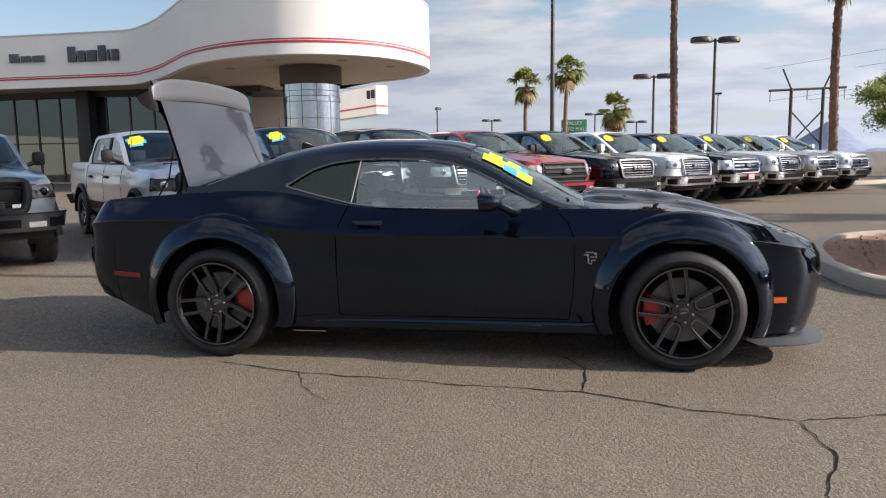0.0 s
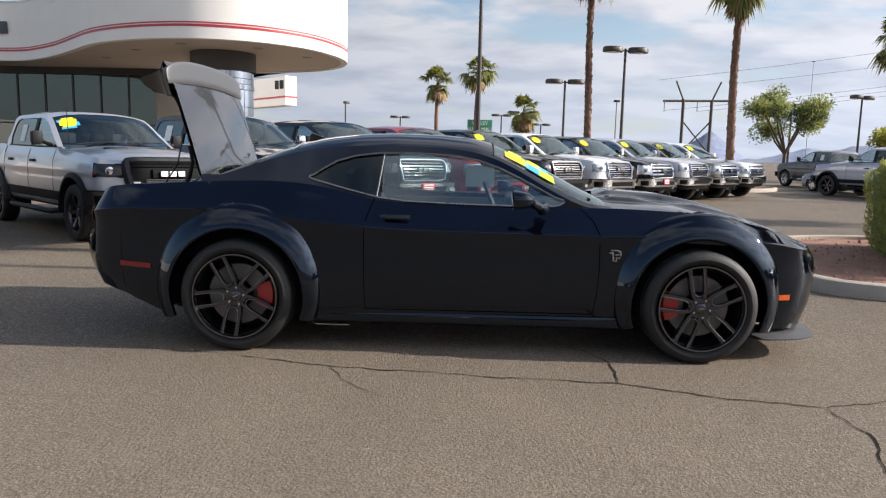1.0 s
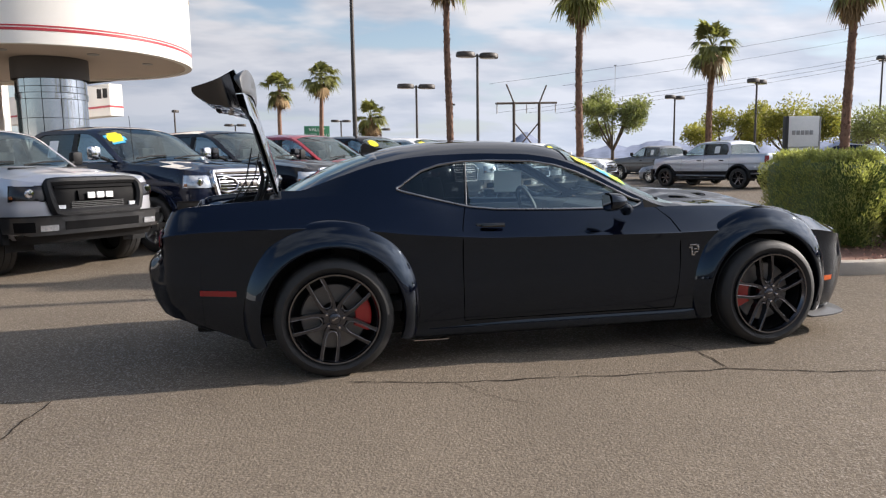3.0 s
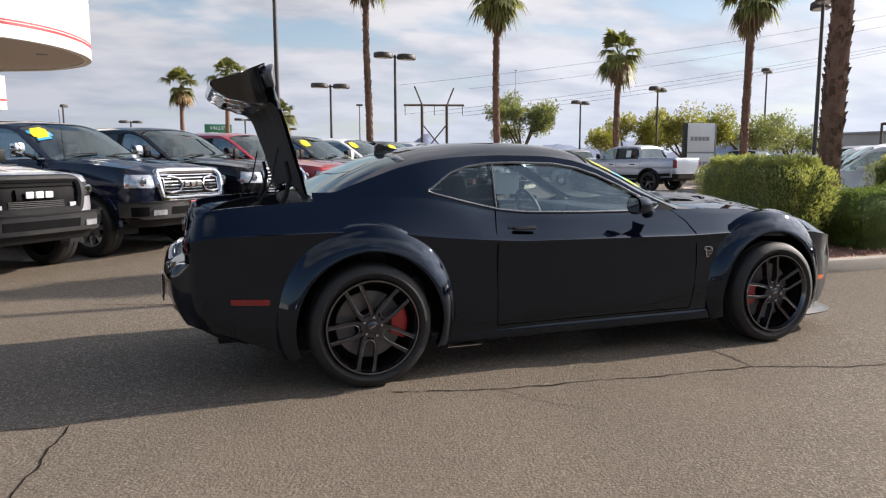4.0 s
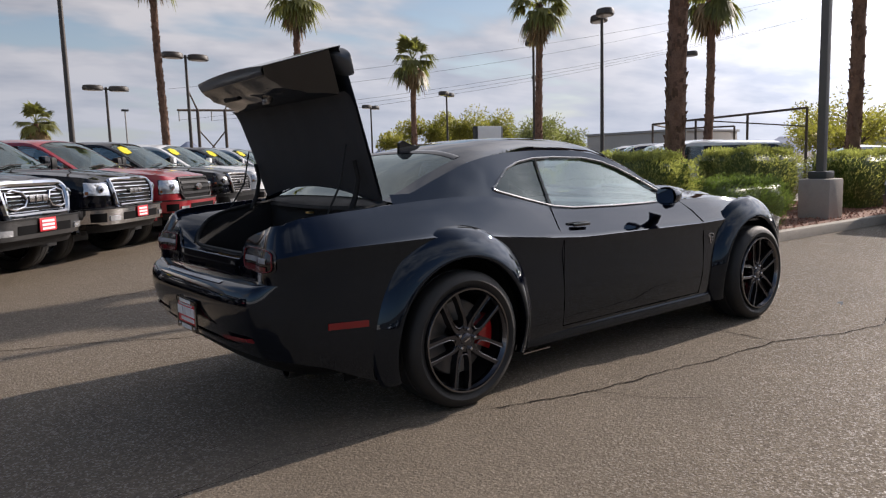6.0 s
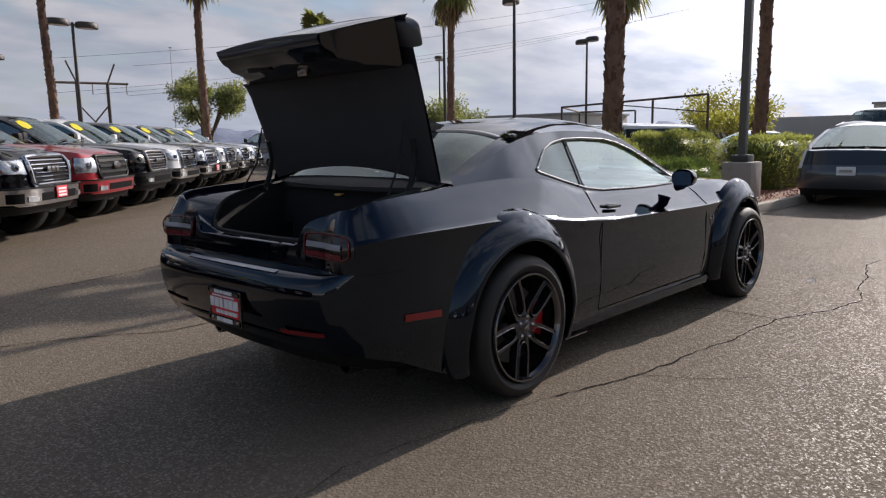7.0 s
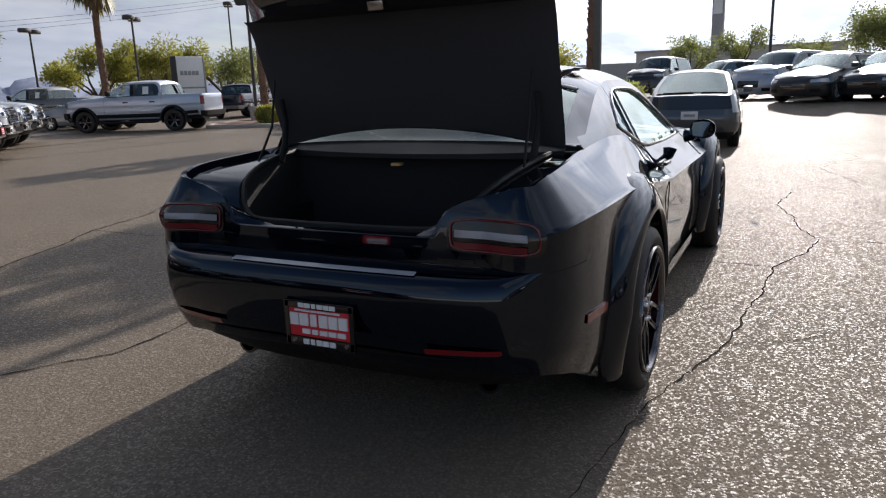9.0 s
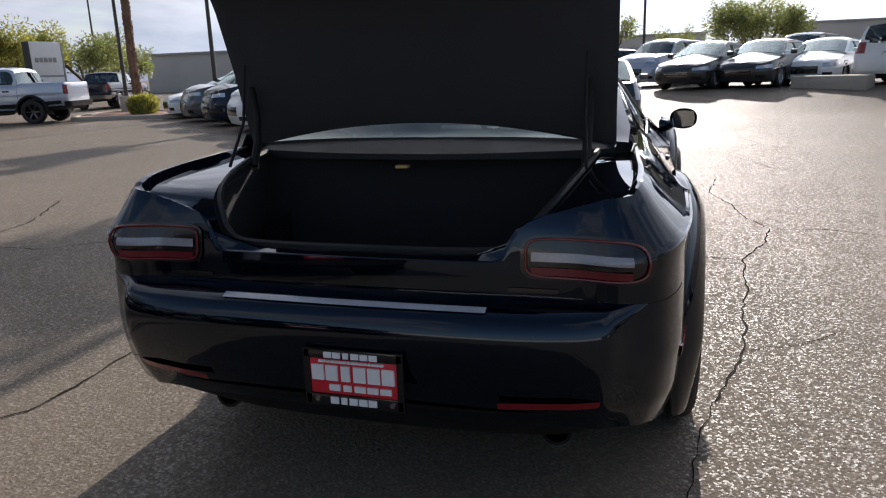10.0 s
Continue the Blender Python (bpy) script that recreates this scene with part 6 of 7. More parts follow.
def flare_shape(body, hx, hz, arch):
    """The flare that stands out from the wing round the arch: a crisp outer step, a broad face, a rolled lip."""
    rows = []
    a0, a1 = (-20, 200) if hx < 0 else (-22, 200)
    prof = ((.59, -.04), (.582, -.018), (.575, -.006), (.562, .007), (.548, .018), (.53, .030), (.51, .042), (.485, .054), (.46, .063), (.443, .068), (.435, .068), (.428, .062), (.425, .05), (.428, .0))
    for ang in np.linspace(a0, a1, 72):
        a = radians(ang)
        c, s = math.cos(a), math.sin(a)
        wing = float(np.interp(hx + .5 * c, [-2.4, -2.0, -1.473, -.9, .9, 1.473, 1.9, 2.15], [.885, .915, .925, .912, .89, .885, .86, .82]))
        fade = min(1.0, .45 + (a1 - ang) / 60) * min(1.0, .55 + (ang - a0) / 60)
        thin = .55 + .45 * min(1.0, (a1 - ang) / 70, (ang - a0) / 70)
        row = []
        for r, out in prof:
            r = .426 + (r - .426) * thin
            row.append((hx + r * c, wing + out * fade, max(hz + r * s, .20)))
        rows.append(row)
    return Shape().grid(rows)


def mirror_shell():
    """A rounded mirror head, flat at the back where its glass sits."""
    rows = []
    for t in np.linspace(0, 1, 16):
        x = .272 + .135 * t
        k = math.sqrt(max(0.0, 1 - t ** 2.4))
        rows.append([(x, .958 + .078 * k * math.copysign(abs(math.cos(a)) ** .88, math.cos(a)), 1.012 + .060 * k * math.copysign(abs(math.sin(a)) ** .9, math.sin(a))) for a in (2 * math.pi * j / 28 for j in range(28))])
    rows.insert(0, [(.276, .958 + (p[1] - .958) * .88, 1.012 + (p[2] - 1.012) * .88) for p in rows[0]])
    return Shape().grid(rows, wrap=True)


coupe()


# ---- other vehicles ----
def road_wheel(parent, x, y, z, r, w, rim_mat, spokes=6, style="plain"):
    wheel = part("wheel", Shape().lathe([(r * .60, w * .35), (r * .60, -w * .30), (r * .63, -w * .40), (r * .665, -w * .40), (r * .67, w * .35)], 28), rim_mat, parent)
    wheel.matrix_local = pose(x, y, z, 0, 0, 180 if y > 0 else 0)
    part("tyre", tyre_shape(r, w, r * .655, 36), RUBBER, wheel)
    sh = Shape().lathe([(0, -w * .30), (r * .12, -w * .30), (r * .16, -w * .24), (r * .17, 0)], 14)
    for k in range(spokes):
        a = 2 * math.pi * k / spokes
        c, s = math.cos(a), math.sin(a)
        spoke_bar(sh, (r * .12 * c, r * .12 * s), (r * .63 * c, r * .63 * s), r * .20, r * .17, .04, .04, -w * .26, -w * .36)
    part("spokes", sh, rim_mat, wheel)
    part("brake", Shape().lathe([(0, w * .05), (r * .6, w * .05)], 20), BLACK_PLASTIC, wheel)
    return wheel


class Front:
    """Places things on a body's front or rear wall."""

    def __init__(self, body, back=False):
        self.body = body
        self.cols = [i for i in range(len(body.pts)) if (body.pts[i][0] < 0) == back]
        ys = [(body.pts[i][1], i) for i in self.cols]
        self.cols.sort(key=lambda i: body.pts[i][0], reverse=back)
        if back:
            self.cols = self.cols[::-1]

    def at(self, run, z, out=0.0):
        """run: metres along the plan outline from the middle."""
        b = self.body
        if not hasattr(self, "lengths"):
            order = self.cols if b.pts[self.cols[0]][1] < 0.01 else self.cols[::-1]
            self.order, self.lengths = order, [0.0]
            for i, j in zip(order, order[1:]):
                self.lengths.append(self.lengths[-1] + float(np.linalg.norm(b.pts[j] - b.pts[i])))
        k = int(np.searchsorted(self.lengths, run))
        k = min(max(k, 1), len(self.order) - 1)
        t = (run - self.lengths[k - 1]) / max(1e-6, self.lengths[k] - self.lengths[k - 1])
        res = []
        for i in (self.order[k - 1], self.order[k]):
            zb, zc, zt = b.z_range(i)
            g = 0.7 * (z - zb) / (zc - zb) if z < zc else 0.7 + 0.3 * (z - zc) / (zt - zc)
            p = b.point(i, max(-.2, min(1.0, g)))
            res.append(np.array([p[0] + b.n[i][0] * out, p[1] + b.n[i][1] * out, z]))
        return res[0] * (1 - t) + res[1] * t

    def patch(self, r0, r1, low, high, out, n=10, m=4, thick=0.03):
        """A plate on the wall between two heights (numbers or functions of the run)."""
        lo = low if callable(low) else (lambda r: low)
        hi = high if callable(high) else (lambda r: high)
        sh = Shape()
        rows = []
        for r in np.linspace(r0, r1, n):
            f = [self.at(r, z, out) for z in np.linspace(lo(r), hi(r), m)]
            rows.append([self.at(r, lo(r), out - thick)] + f + [self.at(r, hi(r), out - thick)])
        sh.grid(rows)
        for r in (rows[0], rows[-1]):
            sh.add(r, [tuple(range(len(r)))])
        return sh


def cabin_fittings(car, house, xs, seat_rows, z0, half, z_seat):
    part("cabin_floor", Shape().box((min(xs), -half, z0), (max(xs), half, z0 + .06)), CABIN, car)
    for x in seat_rows:
        for s in (-1, 1):
            seat = part("seat", Shape().box((x - .12, s * half * .52 - .26, z0 + .2), (x + .10, s * half * .52 + .26, z_seat), .06), CABIN, car)
            part("headrest", Shape().box((x - .14, s * half * .52 - .13, z_seat + .02), (x - .03, s * half * .52 + .13, z_seat + .2), .04), CABIN, seat)


def pickup(m, colour, label, style="ram", chrome=True, lower=None, tall=1.0, rim=None, sticker=False, plate=False, tub=True, grille=None, bumper=None, group="row of parked pickup trucks", flares=False, detail=True, rim_spokes=6, paper=False, mast=False, scoops=False):
    car = thing("pickup_truck", m @ Matrix.Diagonal((1, 1, tall, 1)), label, "pickup truck", group)
    hz, arch, hx = .41, .50, 1.835
    outline = [(2.78, 0), (2.77, .45), (2.73, .72), (2.64, .88), (2.46, .965), (2.2, .99), (1.835, 1.0), (.9, .985), (0, .985), (-1.5, .99), (-2.6, .985), (-2.92, .965), (-3.03, .88), (-3.05, .7), (-3.06, 0)]
    top = [(2.9, 1.14), (2.72, 1.17), (2.5, 1.21), (1.9, 1.27), (1.2, 1.305), (.9, 1.30), (-1.38, 1.33), (-1.5, 1.38), (-3.1, 1.38)]
    bottom = [(2.9, .50), (2.3, .46), (1.2, .45), (-1.2, .45), (-2.4, .55), (-3.1, .60)]
    crease = [(2.9, .98), (2.4, .99), (0, 1.0), (-3.1, 1.02)]
    side = [(0, .09), (.08, .045), (.2, .02), (.45, .0), (.62, .012), (.70, 0), (.76, .008), (.9, .03), (1, .075)]
    front = [(.4, .12), (.55, .04), (.8, .02), (1.0, .03), (1.1, .06), (1.2, .14)]
    rear = [(.5, .06), (.8, .0), (1.3, .01), (1.4, .04)]
    body = Body(outline, top, bottom, crease, side, front, rear, (hx, -hx), hz, arch, 90)
    part("body", body.wall(low=(0, .08, .16, .26, .36, .46, .56, .64, .70), high=(.74, .80, .88, .95, .985, 1.0)), colour, car)
    ed = body.edge(2.9, 1.02)

    def ridge(x, y):
        return .022 * max(0.0, min(1.0, (.62 - abs(y)) / .12)) * max(0.0, min(1.0, (x - 1.1) / .2, (2.7 - x) / .25))
    part("hood", body.lid(ed, lambda u: 2.70 + (1.12 - 2.70) * u, table([(0, 1.19), (.25, 1.25), (.6, 1.32), (1, 1.365)]), 2.0, 18, extra=ridge), colour, car)
    part("bed_cover", Shape().box((-3.0, -.90, 1.25), (-1.46, .90, 1.33)), BLACK_PLASTIC, car)
    part("bed_rail", Shape().grid([[(p[0], p[1], p[2]), (p[0], p[1] - .06, p[2] + .01), (p[0], p[1] - .09, p[2] - .06)] for p in body.edge(-1.44, -2.96)]).mirror(), colour, car)
    rail = [(1.2, 1.30), (1.02, 1.33), (.35, 1.74), (.15, 1.83), (0, 1.855), (-.6, 1.865), (-1.15, 1.855), (-1.32, 1.80), (-1.44, 1.36)]
    roof = [(1.2, 1.36), (1.05, 1.42), (.45, 1.80), (.22, 1.895), (0, 1.925), (-.5, 1.945), (-1.1, 1.93), (-1.32, 1.865), (-1.44, 1.38)]
    house = House(body.edge_at, rail, roof, .27, 3.0)
    low = table([(1.0, 1.34), (.9, 1.345), (.2, 1.345), (-1.28, 1.365), (-1.3, 1.5)])
    high = table([(1.0, 1.34), (.9, 1.375), (.36, 1.70), (.15, 1.78), (0, 1.80), (-1.05, 1.80), (-1.22, 1.74), (-1.3, 1.5)])
    xs = sorted(set(list(np.linspace(1.2, -1.3, 44)) + list(np.linspace(-1.3, -1.44, 6))))
    part("cab_side", house.flank(xs, low, high).mirror(), colour, car)
    part("roof", house.roof_sheet(np.linspace(.26, -1.34, 26), 0, 1, 12).mirror(), colour, car)
    mirrored("windshield_pillar", house.roof_sheet(np.linspace(1.16, .26, 14), 0, .08, 3), colour, car)
    part("windshield", house.roof_sheet(np.linspace(1.16, .26, 14), .08, 1, 10, -.006).mirror(), GLASS_SHIELD, car)
    part("rear_window", house.roof_sheet(np.linspace(-1.34, -1.44, 5), 0, 1, 10).mirror(), GLASS_TINT, car)
    for turn_side in (flip_y, lambda q: q):
        part("front_door_window", turn_side(house.pane(np.linspace(.93, -.12, 16), low, high)), GLASS_CLEAR, car)
        part("rear_door_window", turn_side(house.pane(np.linspace(-.20, -1.27, 16), low, high)), GLASS_TINT, car)
        part("window_post", turn_side(Shape().grid([[house.side(-.10, low(-.1), .002), house.side(-.10, high(-.1), .002)], [house.side(-.22, low(-.2), .002), house.side(-.22, high(-.2), .002)]])), BLACK_PLASTIC, car)
        part("window_trim", turn_side(Shape().tube([house.side(x, low(x), .004) for x in np.linspace(.95, -1.27, 14)], .012, 5)), CHROME if chrome else BLACK_PLASTIC, car)
        # mirror, handles, doors
        mir = part("mirror", turn_side(Shape().box((.62, 1.00, 1.37), (.76, 1.165, 1.58), .05)), CHROME if chrome and style == "hd" else (BLACK_PLASTIC if not chrome else colour), car)
        part("mirror_arm", turn_side(Shape().tube([(.80, .90, 1.36), (.76, .96, 1.39), (.72, 1.02, 1.42)], .03, 6)), BLACK_PLASTIC, mir)
        for x in (-.02, -1.12):
            y = body.edge_at(x)[0]
            part("door_handle", turn_side(Shape().box((x - .02, y + .055, 1.10), (x + .20, y + .085, 1.145), .012)), CHROME if chrome else BLACK_PLASTIC, car)
        for x in (.98, -.17, -1.40):
            pts = []
            i = int(np.argmin([abs(p[0] - x) + (9 if p[1] < .4 else 0) for p in body.pts]))
            for g in np.linspace(.1, 1.0, 12):
                p = body.point(i, g)
                pts.append((x, p[1] + .001, p[2]))
            part("door_gap", turn_side(Shape().tube(pts, .004, 4)), GAP, car)
        if lower is not None:
            rows = []
            for i in range(len(body.pts)):
                if -2.9 < body.pts[i][0] < 2.4:
                    a = body.foot(i)
                    q = [body.point(i, a + max(0.0, .30 - a) * t) for t in (0, .5, 1)]
                    rows.append([(p[0], p[1] + .006, p[2]) for p in q])
            part("lower_cladding", turn_side(Shape().grid(rows)), lower, car, "darker lower body")
        if paper:
            part("window_paper", turn_side(Shape().grid([[house.side(x, z, -.006) for z in (1.42, 1.70)] for x in (-.62, -.86)])), WHITE, car, "white paper sheet in the window")
        part("step_bar", turn_side(Shape().tube([(1.15, .93, .40), (.9, 1.0, .37), (-1.0, 1.0, .37), (-1.2, .93, .40)], .045, 8)), BLACK_PLASTIC, car)
        for x in (hx, -hx):
            rows = []
            for ang in np.linspace(-14, 194, 28):
                c, s = math.cos(radians(ang)), math.sin(radians(ang))
                e = .055 if flares else .018
                rows.append([(x + r * c, .985 + o * (1 if x > 0 else .9), max(.42, hz + r * s)) for r, o in ((arch + .09, -.03), (arch + .07, e * .6), (arch + .01, e), (arch - .005, e * .7), (arch, -.06))])
            part("arch_trim", turn_side(Shape().grid(rows)), BLACK_PLASTIC if flares else colour, car)
    part("underbody", Shape().box((-2.9, -.80, .45), (2.45, .80, .75)), BLACK_PLASTIC, car)
    for x in (hx, -hx):
        for s in (-1, 1):
            well = []
            for ang in np.linspace(-10, 190, 16):
                c, q = math.cos(radians(ang)), math.sin(radians(ang))
                well.append([(x + .52 * c, s * .97, hz + .52 * q), (x + .52 * c, s * .62, hz + .52 * q)])
            part("wheel_well", Shape().grid(well), BLACK_PLASTIC, car)
            road_wheel(car, x, s * .875, hz, .41, .27, rim or RIM_ALLOY, rim_spokes)
    cabin_fittings(car, house, (1.0, -1.3), (.05, -.95), .62, .80, 1.38)
    part("dashboard", Shape().box((.62, -.80, 1.05), (1.05, .80, 1.33), .05), CABIN, car)
    if mast:
        part("antenna", Shape().tube([(1.30, -.84, 1.27), (1.24, -.84, 2.02)], [.007, .004], 5), BLACK_PLASTIC, car)
    if scoops:
        for s in (-1, 1):
            part("hood_scoop", Shape().box((1.74, s * .36 - .17, 1.318), (1.80, s * .36 + .17, 1.352), .012), BLACK_PLASTIC, car, "black hood scoop")
    for y0, y1 in ((-.68, -.06), (.04, .66)):
        part("wiper", Shape().tube([(1.13, y0, 1.385), (1.08, (y0 + y1) / 2, 1.425), (1.05, y1, 1.435)], .012, 5), BLACK_PLASTIC, car)
    # front end
    f = Front(body)
    shine = CHROME if chrome else (grille or BLACK_PLASTIC)
    bump = bumper or (CHROME if chrome else BLACK_PLASTIC)
    if style in ("ram", "hd"):
        wide = .60 if style == "hd" else .56
        z0, z1 = .80, 1.165
        part("grille_back", f.patch(0, wide, z0, z1, .012, 12).mirror(), GRILLE_BLACK, car)
        fr = Shape()
        fr.add([], [])
        loop = [(0, z1 + .01), (wide * .86, z1 + .005), (wide + .02, z1 - .05), (wide - .02, z0 + .05), (wide * .82, z0 - .01), (0, z0 - .01)]
        ring = [f.at(r, z, .03) for r, z in smooth_curve(loop, 40)]
        for a, b, wd in ((ring, None, .045),):
            fr.tube([tuple(p) for p in ring], .055 if style == "hd" and not chrome else (wd if style == "hd" else .030), 8)
        part("grille_frame", fr.mirror(), shine, car, "grille surround")
        bold = style == "hd" and not chrome
        rows = 0 if bold else (7 if style == "hd" else 6)
        for k in range(rows):
            z = z0 + .045 + (z1 - z0 - .09) * k / (rows - 1)
            part("grille_bar", f.patch(.0, wide - .05, z - .007, z + .007, .03, 8, 2).mirror(), grille or shine, car)
        if bold:
            part("badge_plate", f.patch(0, .27, .935, 1.055, .045, 6, 4, .05).mirror(), GRILLE_BLACK, car)
            part("grille_brow", f.patch(0, wide - .06, 1.09, 1.14, .03, 8, 3).mirror(), GRILLE_BLACK, car)
            for k in range(5):
                z = .825 + k * .022
                part("grille_bar", f.patch(0, .36, z - .004, z + .004, .028, 6, 2).mirror(), GREY_PLASTIC, car)
            mirrored("marker_lamp", f.patch(wide - .16, wide - .06, .82, .885, .034, 3, 3), WHITE_LENS, car)
        elif style == "hd":
            hexa = [(.20, .985), (.26, 1.07), (.42, 1.10), (.54, 1.07), (.54, .90), (.42, .87), (.26, .90), (.20, .985)]
            ringed = Shape().tube([tuple(f.at(r, z, .045)) for r, z in hexa], .014, 6)
            mirrored("grille_ring", ringed, shine, car)
        for k in (-1, 0, 1):
            c = f.at(abs(k) * .115, .99, .072 if bold else .05)
            part("badge_bar", Shape().box((c[0] - .012, k * .125 - .05, .955), (c[0] + .012, k * .125 + .05, 1.032), .01), WHITE if bold else SATIN, car)
        hl = (wide + .07, wide + .48, lambda r: .945 + .02 * (r - wide), lambda r: 1.12 + .02 * (r - wide))
    else:
        wide, z0, z1 = .62, .78, 1.14
        part("grille_back", f.patch(0, wide, z0, z1, .012, 12).mirror(), GRILLE_BLACK, car)
        loop = [(0, z1 + .01), (wide, z1 + .005), (wide + .02, z0 + .08), (wide - .06, z0 - .01), (0, z0 - .01)]
        part("grille_frame", Shape().tube([tuple(f.at(r, z, .02)) for r, z in loop], .03, 8).mirror(), shine, car, "grille surround")
        for z in (z0 + .10, z0 + .20, z0 + .29):
            part("grille_bar", f.patch(0, wide - .02, z - .022, z + .022, .035, 10, 3).mirror(), grille or shine, car)
        c = f.at(0, .985, .06)
        part("badge", Shape().lathe([(0, .025), (.07, .022), (.085, 0)], 20, (0, 0, 0), "x").moved(pose(c[0], 0, .985) @ Matrix.Diagonal((1, 1.5, .75, 1))), SATIN, car)
        hl = (wide + .05, wide + .46, lambda r: .88, lambda r: 1.12)
    for s in (1, -1):
        turn_side = (lambda q: q) if s > 0 else flip_y
        lamp = part("headlight", turn_side(f.patch(hl[0], hl[1], hl[2], hl[3], .012, 12, 5)), LAMP_LENS if chrome or style == "ford" else SMOKE_LENS, car, "clear headlight")
        c = f.at(hl[0] + .16, (hl[2](.7) + hl[3](.7)) / 2, .02)
        part("projector", turn_side(Shape().lathe([(0, .015), (.05, .012), (.06, 0)], 16, (c[0], c[1], c[2]), "x")), CHROME, lamp)
        part("turn_signal", turn_side(f.patch(hl[1] - .06, hl[1] - .02, hl[2](.9) + .02, hl[2](.9) + .06, .018, 4, 3)), DIM_AMBER, lamp)
        part("bezel", turn_side(Shape().tube([tuple(f.at(r, z, .014)) for r, z in ((hl[0], hl[2](.7)), (hl[1], hl[2](.9)), (hl[1], hl[3](.9)), (hl[0], hl[3](.7)), (hl[0], hl[2](.7)))], .012, 5)), CHROME if chrome else BLACK_PLASTIC, lamp)
        c = f.at(.66, .60, .10)
        part("fog_lamp", turn_side(f.patch(.58, .76, .585, .655, .135, 5, 3)), LAMP_LENS, car)
    part("bumper", f.patch(0, 1.12, lambda r: .53 + .03 * (r > .9), lambda r: .765, .12, 18, 6, .16).mirror(), bump, car, "front bumper")
    mirrored("bumper_vent", f.patch(.80, .98, .575, .70, .124, 5, 3), GRILLE_BLACK, car)
    part("bumper_step", f.patch(0, 1.10, .752, .772, .135, 16, 3).mirror(), BLACK_PLASTIC, car)
    part("bumper_slot", f.patch(0, .50, .585, .69, .124, 8, 2).mirror(), GRILLE_BLACK, car)
    part("valance", f.patch(0, 1.05, .42, .535, .05, 14, 3).mirror(), BLACK_PLASTIC, car)
    if plate:
        c = f.at(0, .68, .13)
        pl = part("number_plate", Shape().box((c[0], -.16, .60), (c[0] + .012, .16, .76), .005), RED_PLATE, car, "red dealer plate with white bars")
        for z in (.72, .675, .63):
            part("letter_bar", Shape().box((c[0] + .012, -.12, z - .014), (c[0] + .016, .12, z + .014)), WHITE, pl)
    if sticker:
        strips = ((.37, .44, .20, .42, YELLOW), (.43, .50, .15, .46, YELLOW), (.49, .57, .14, .44, YELLOW), (.56, .62, .18, .40, YELLOW))
        if sticker > 1:
            strips = ((.40, .48, .11, .20, BLUE_VINYL), (.50, .60, .40, .49, BLUE_VINYL), (.60, .66, .16, .42, BLUE_VINYL)) + strips
        for n, (x0, x1, s0, s1, mat) in enumerate(strips):
            rows = [[house.over(x + .05 * (s - .3), s, .005 + .0008 * n) for s in np.linspace(s0, s1, 5)] for x in np.linspace(x0, x1, 4)]
            part("window_sticker", flip_y(Shape().grid(rows)), mat, car, "vinyl price sticker")
    # tail
    b = Front(body, True)
    mirrored("tail_lamp", b.patch(.80, .99, .98, 1.30, .012, 5, 4), RED_LENS, car)
    part("rear_bumper", b.patch(0, 1.0, .55, .74, .12, 12, 4, .14).mirror(), bump, car)
    return car


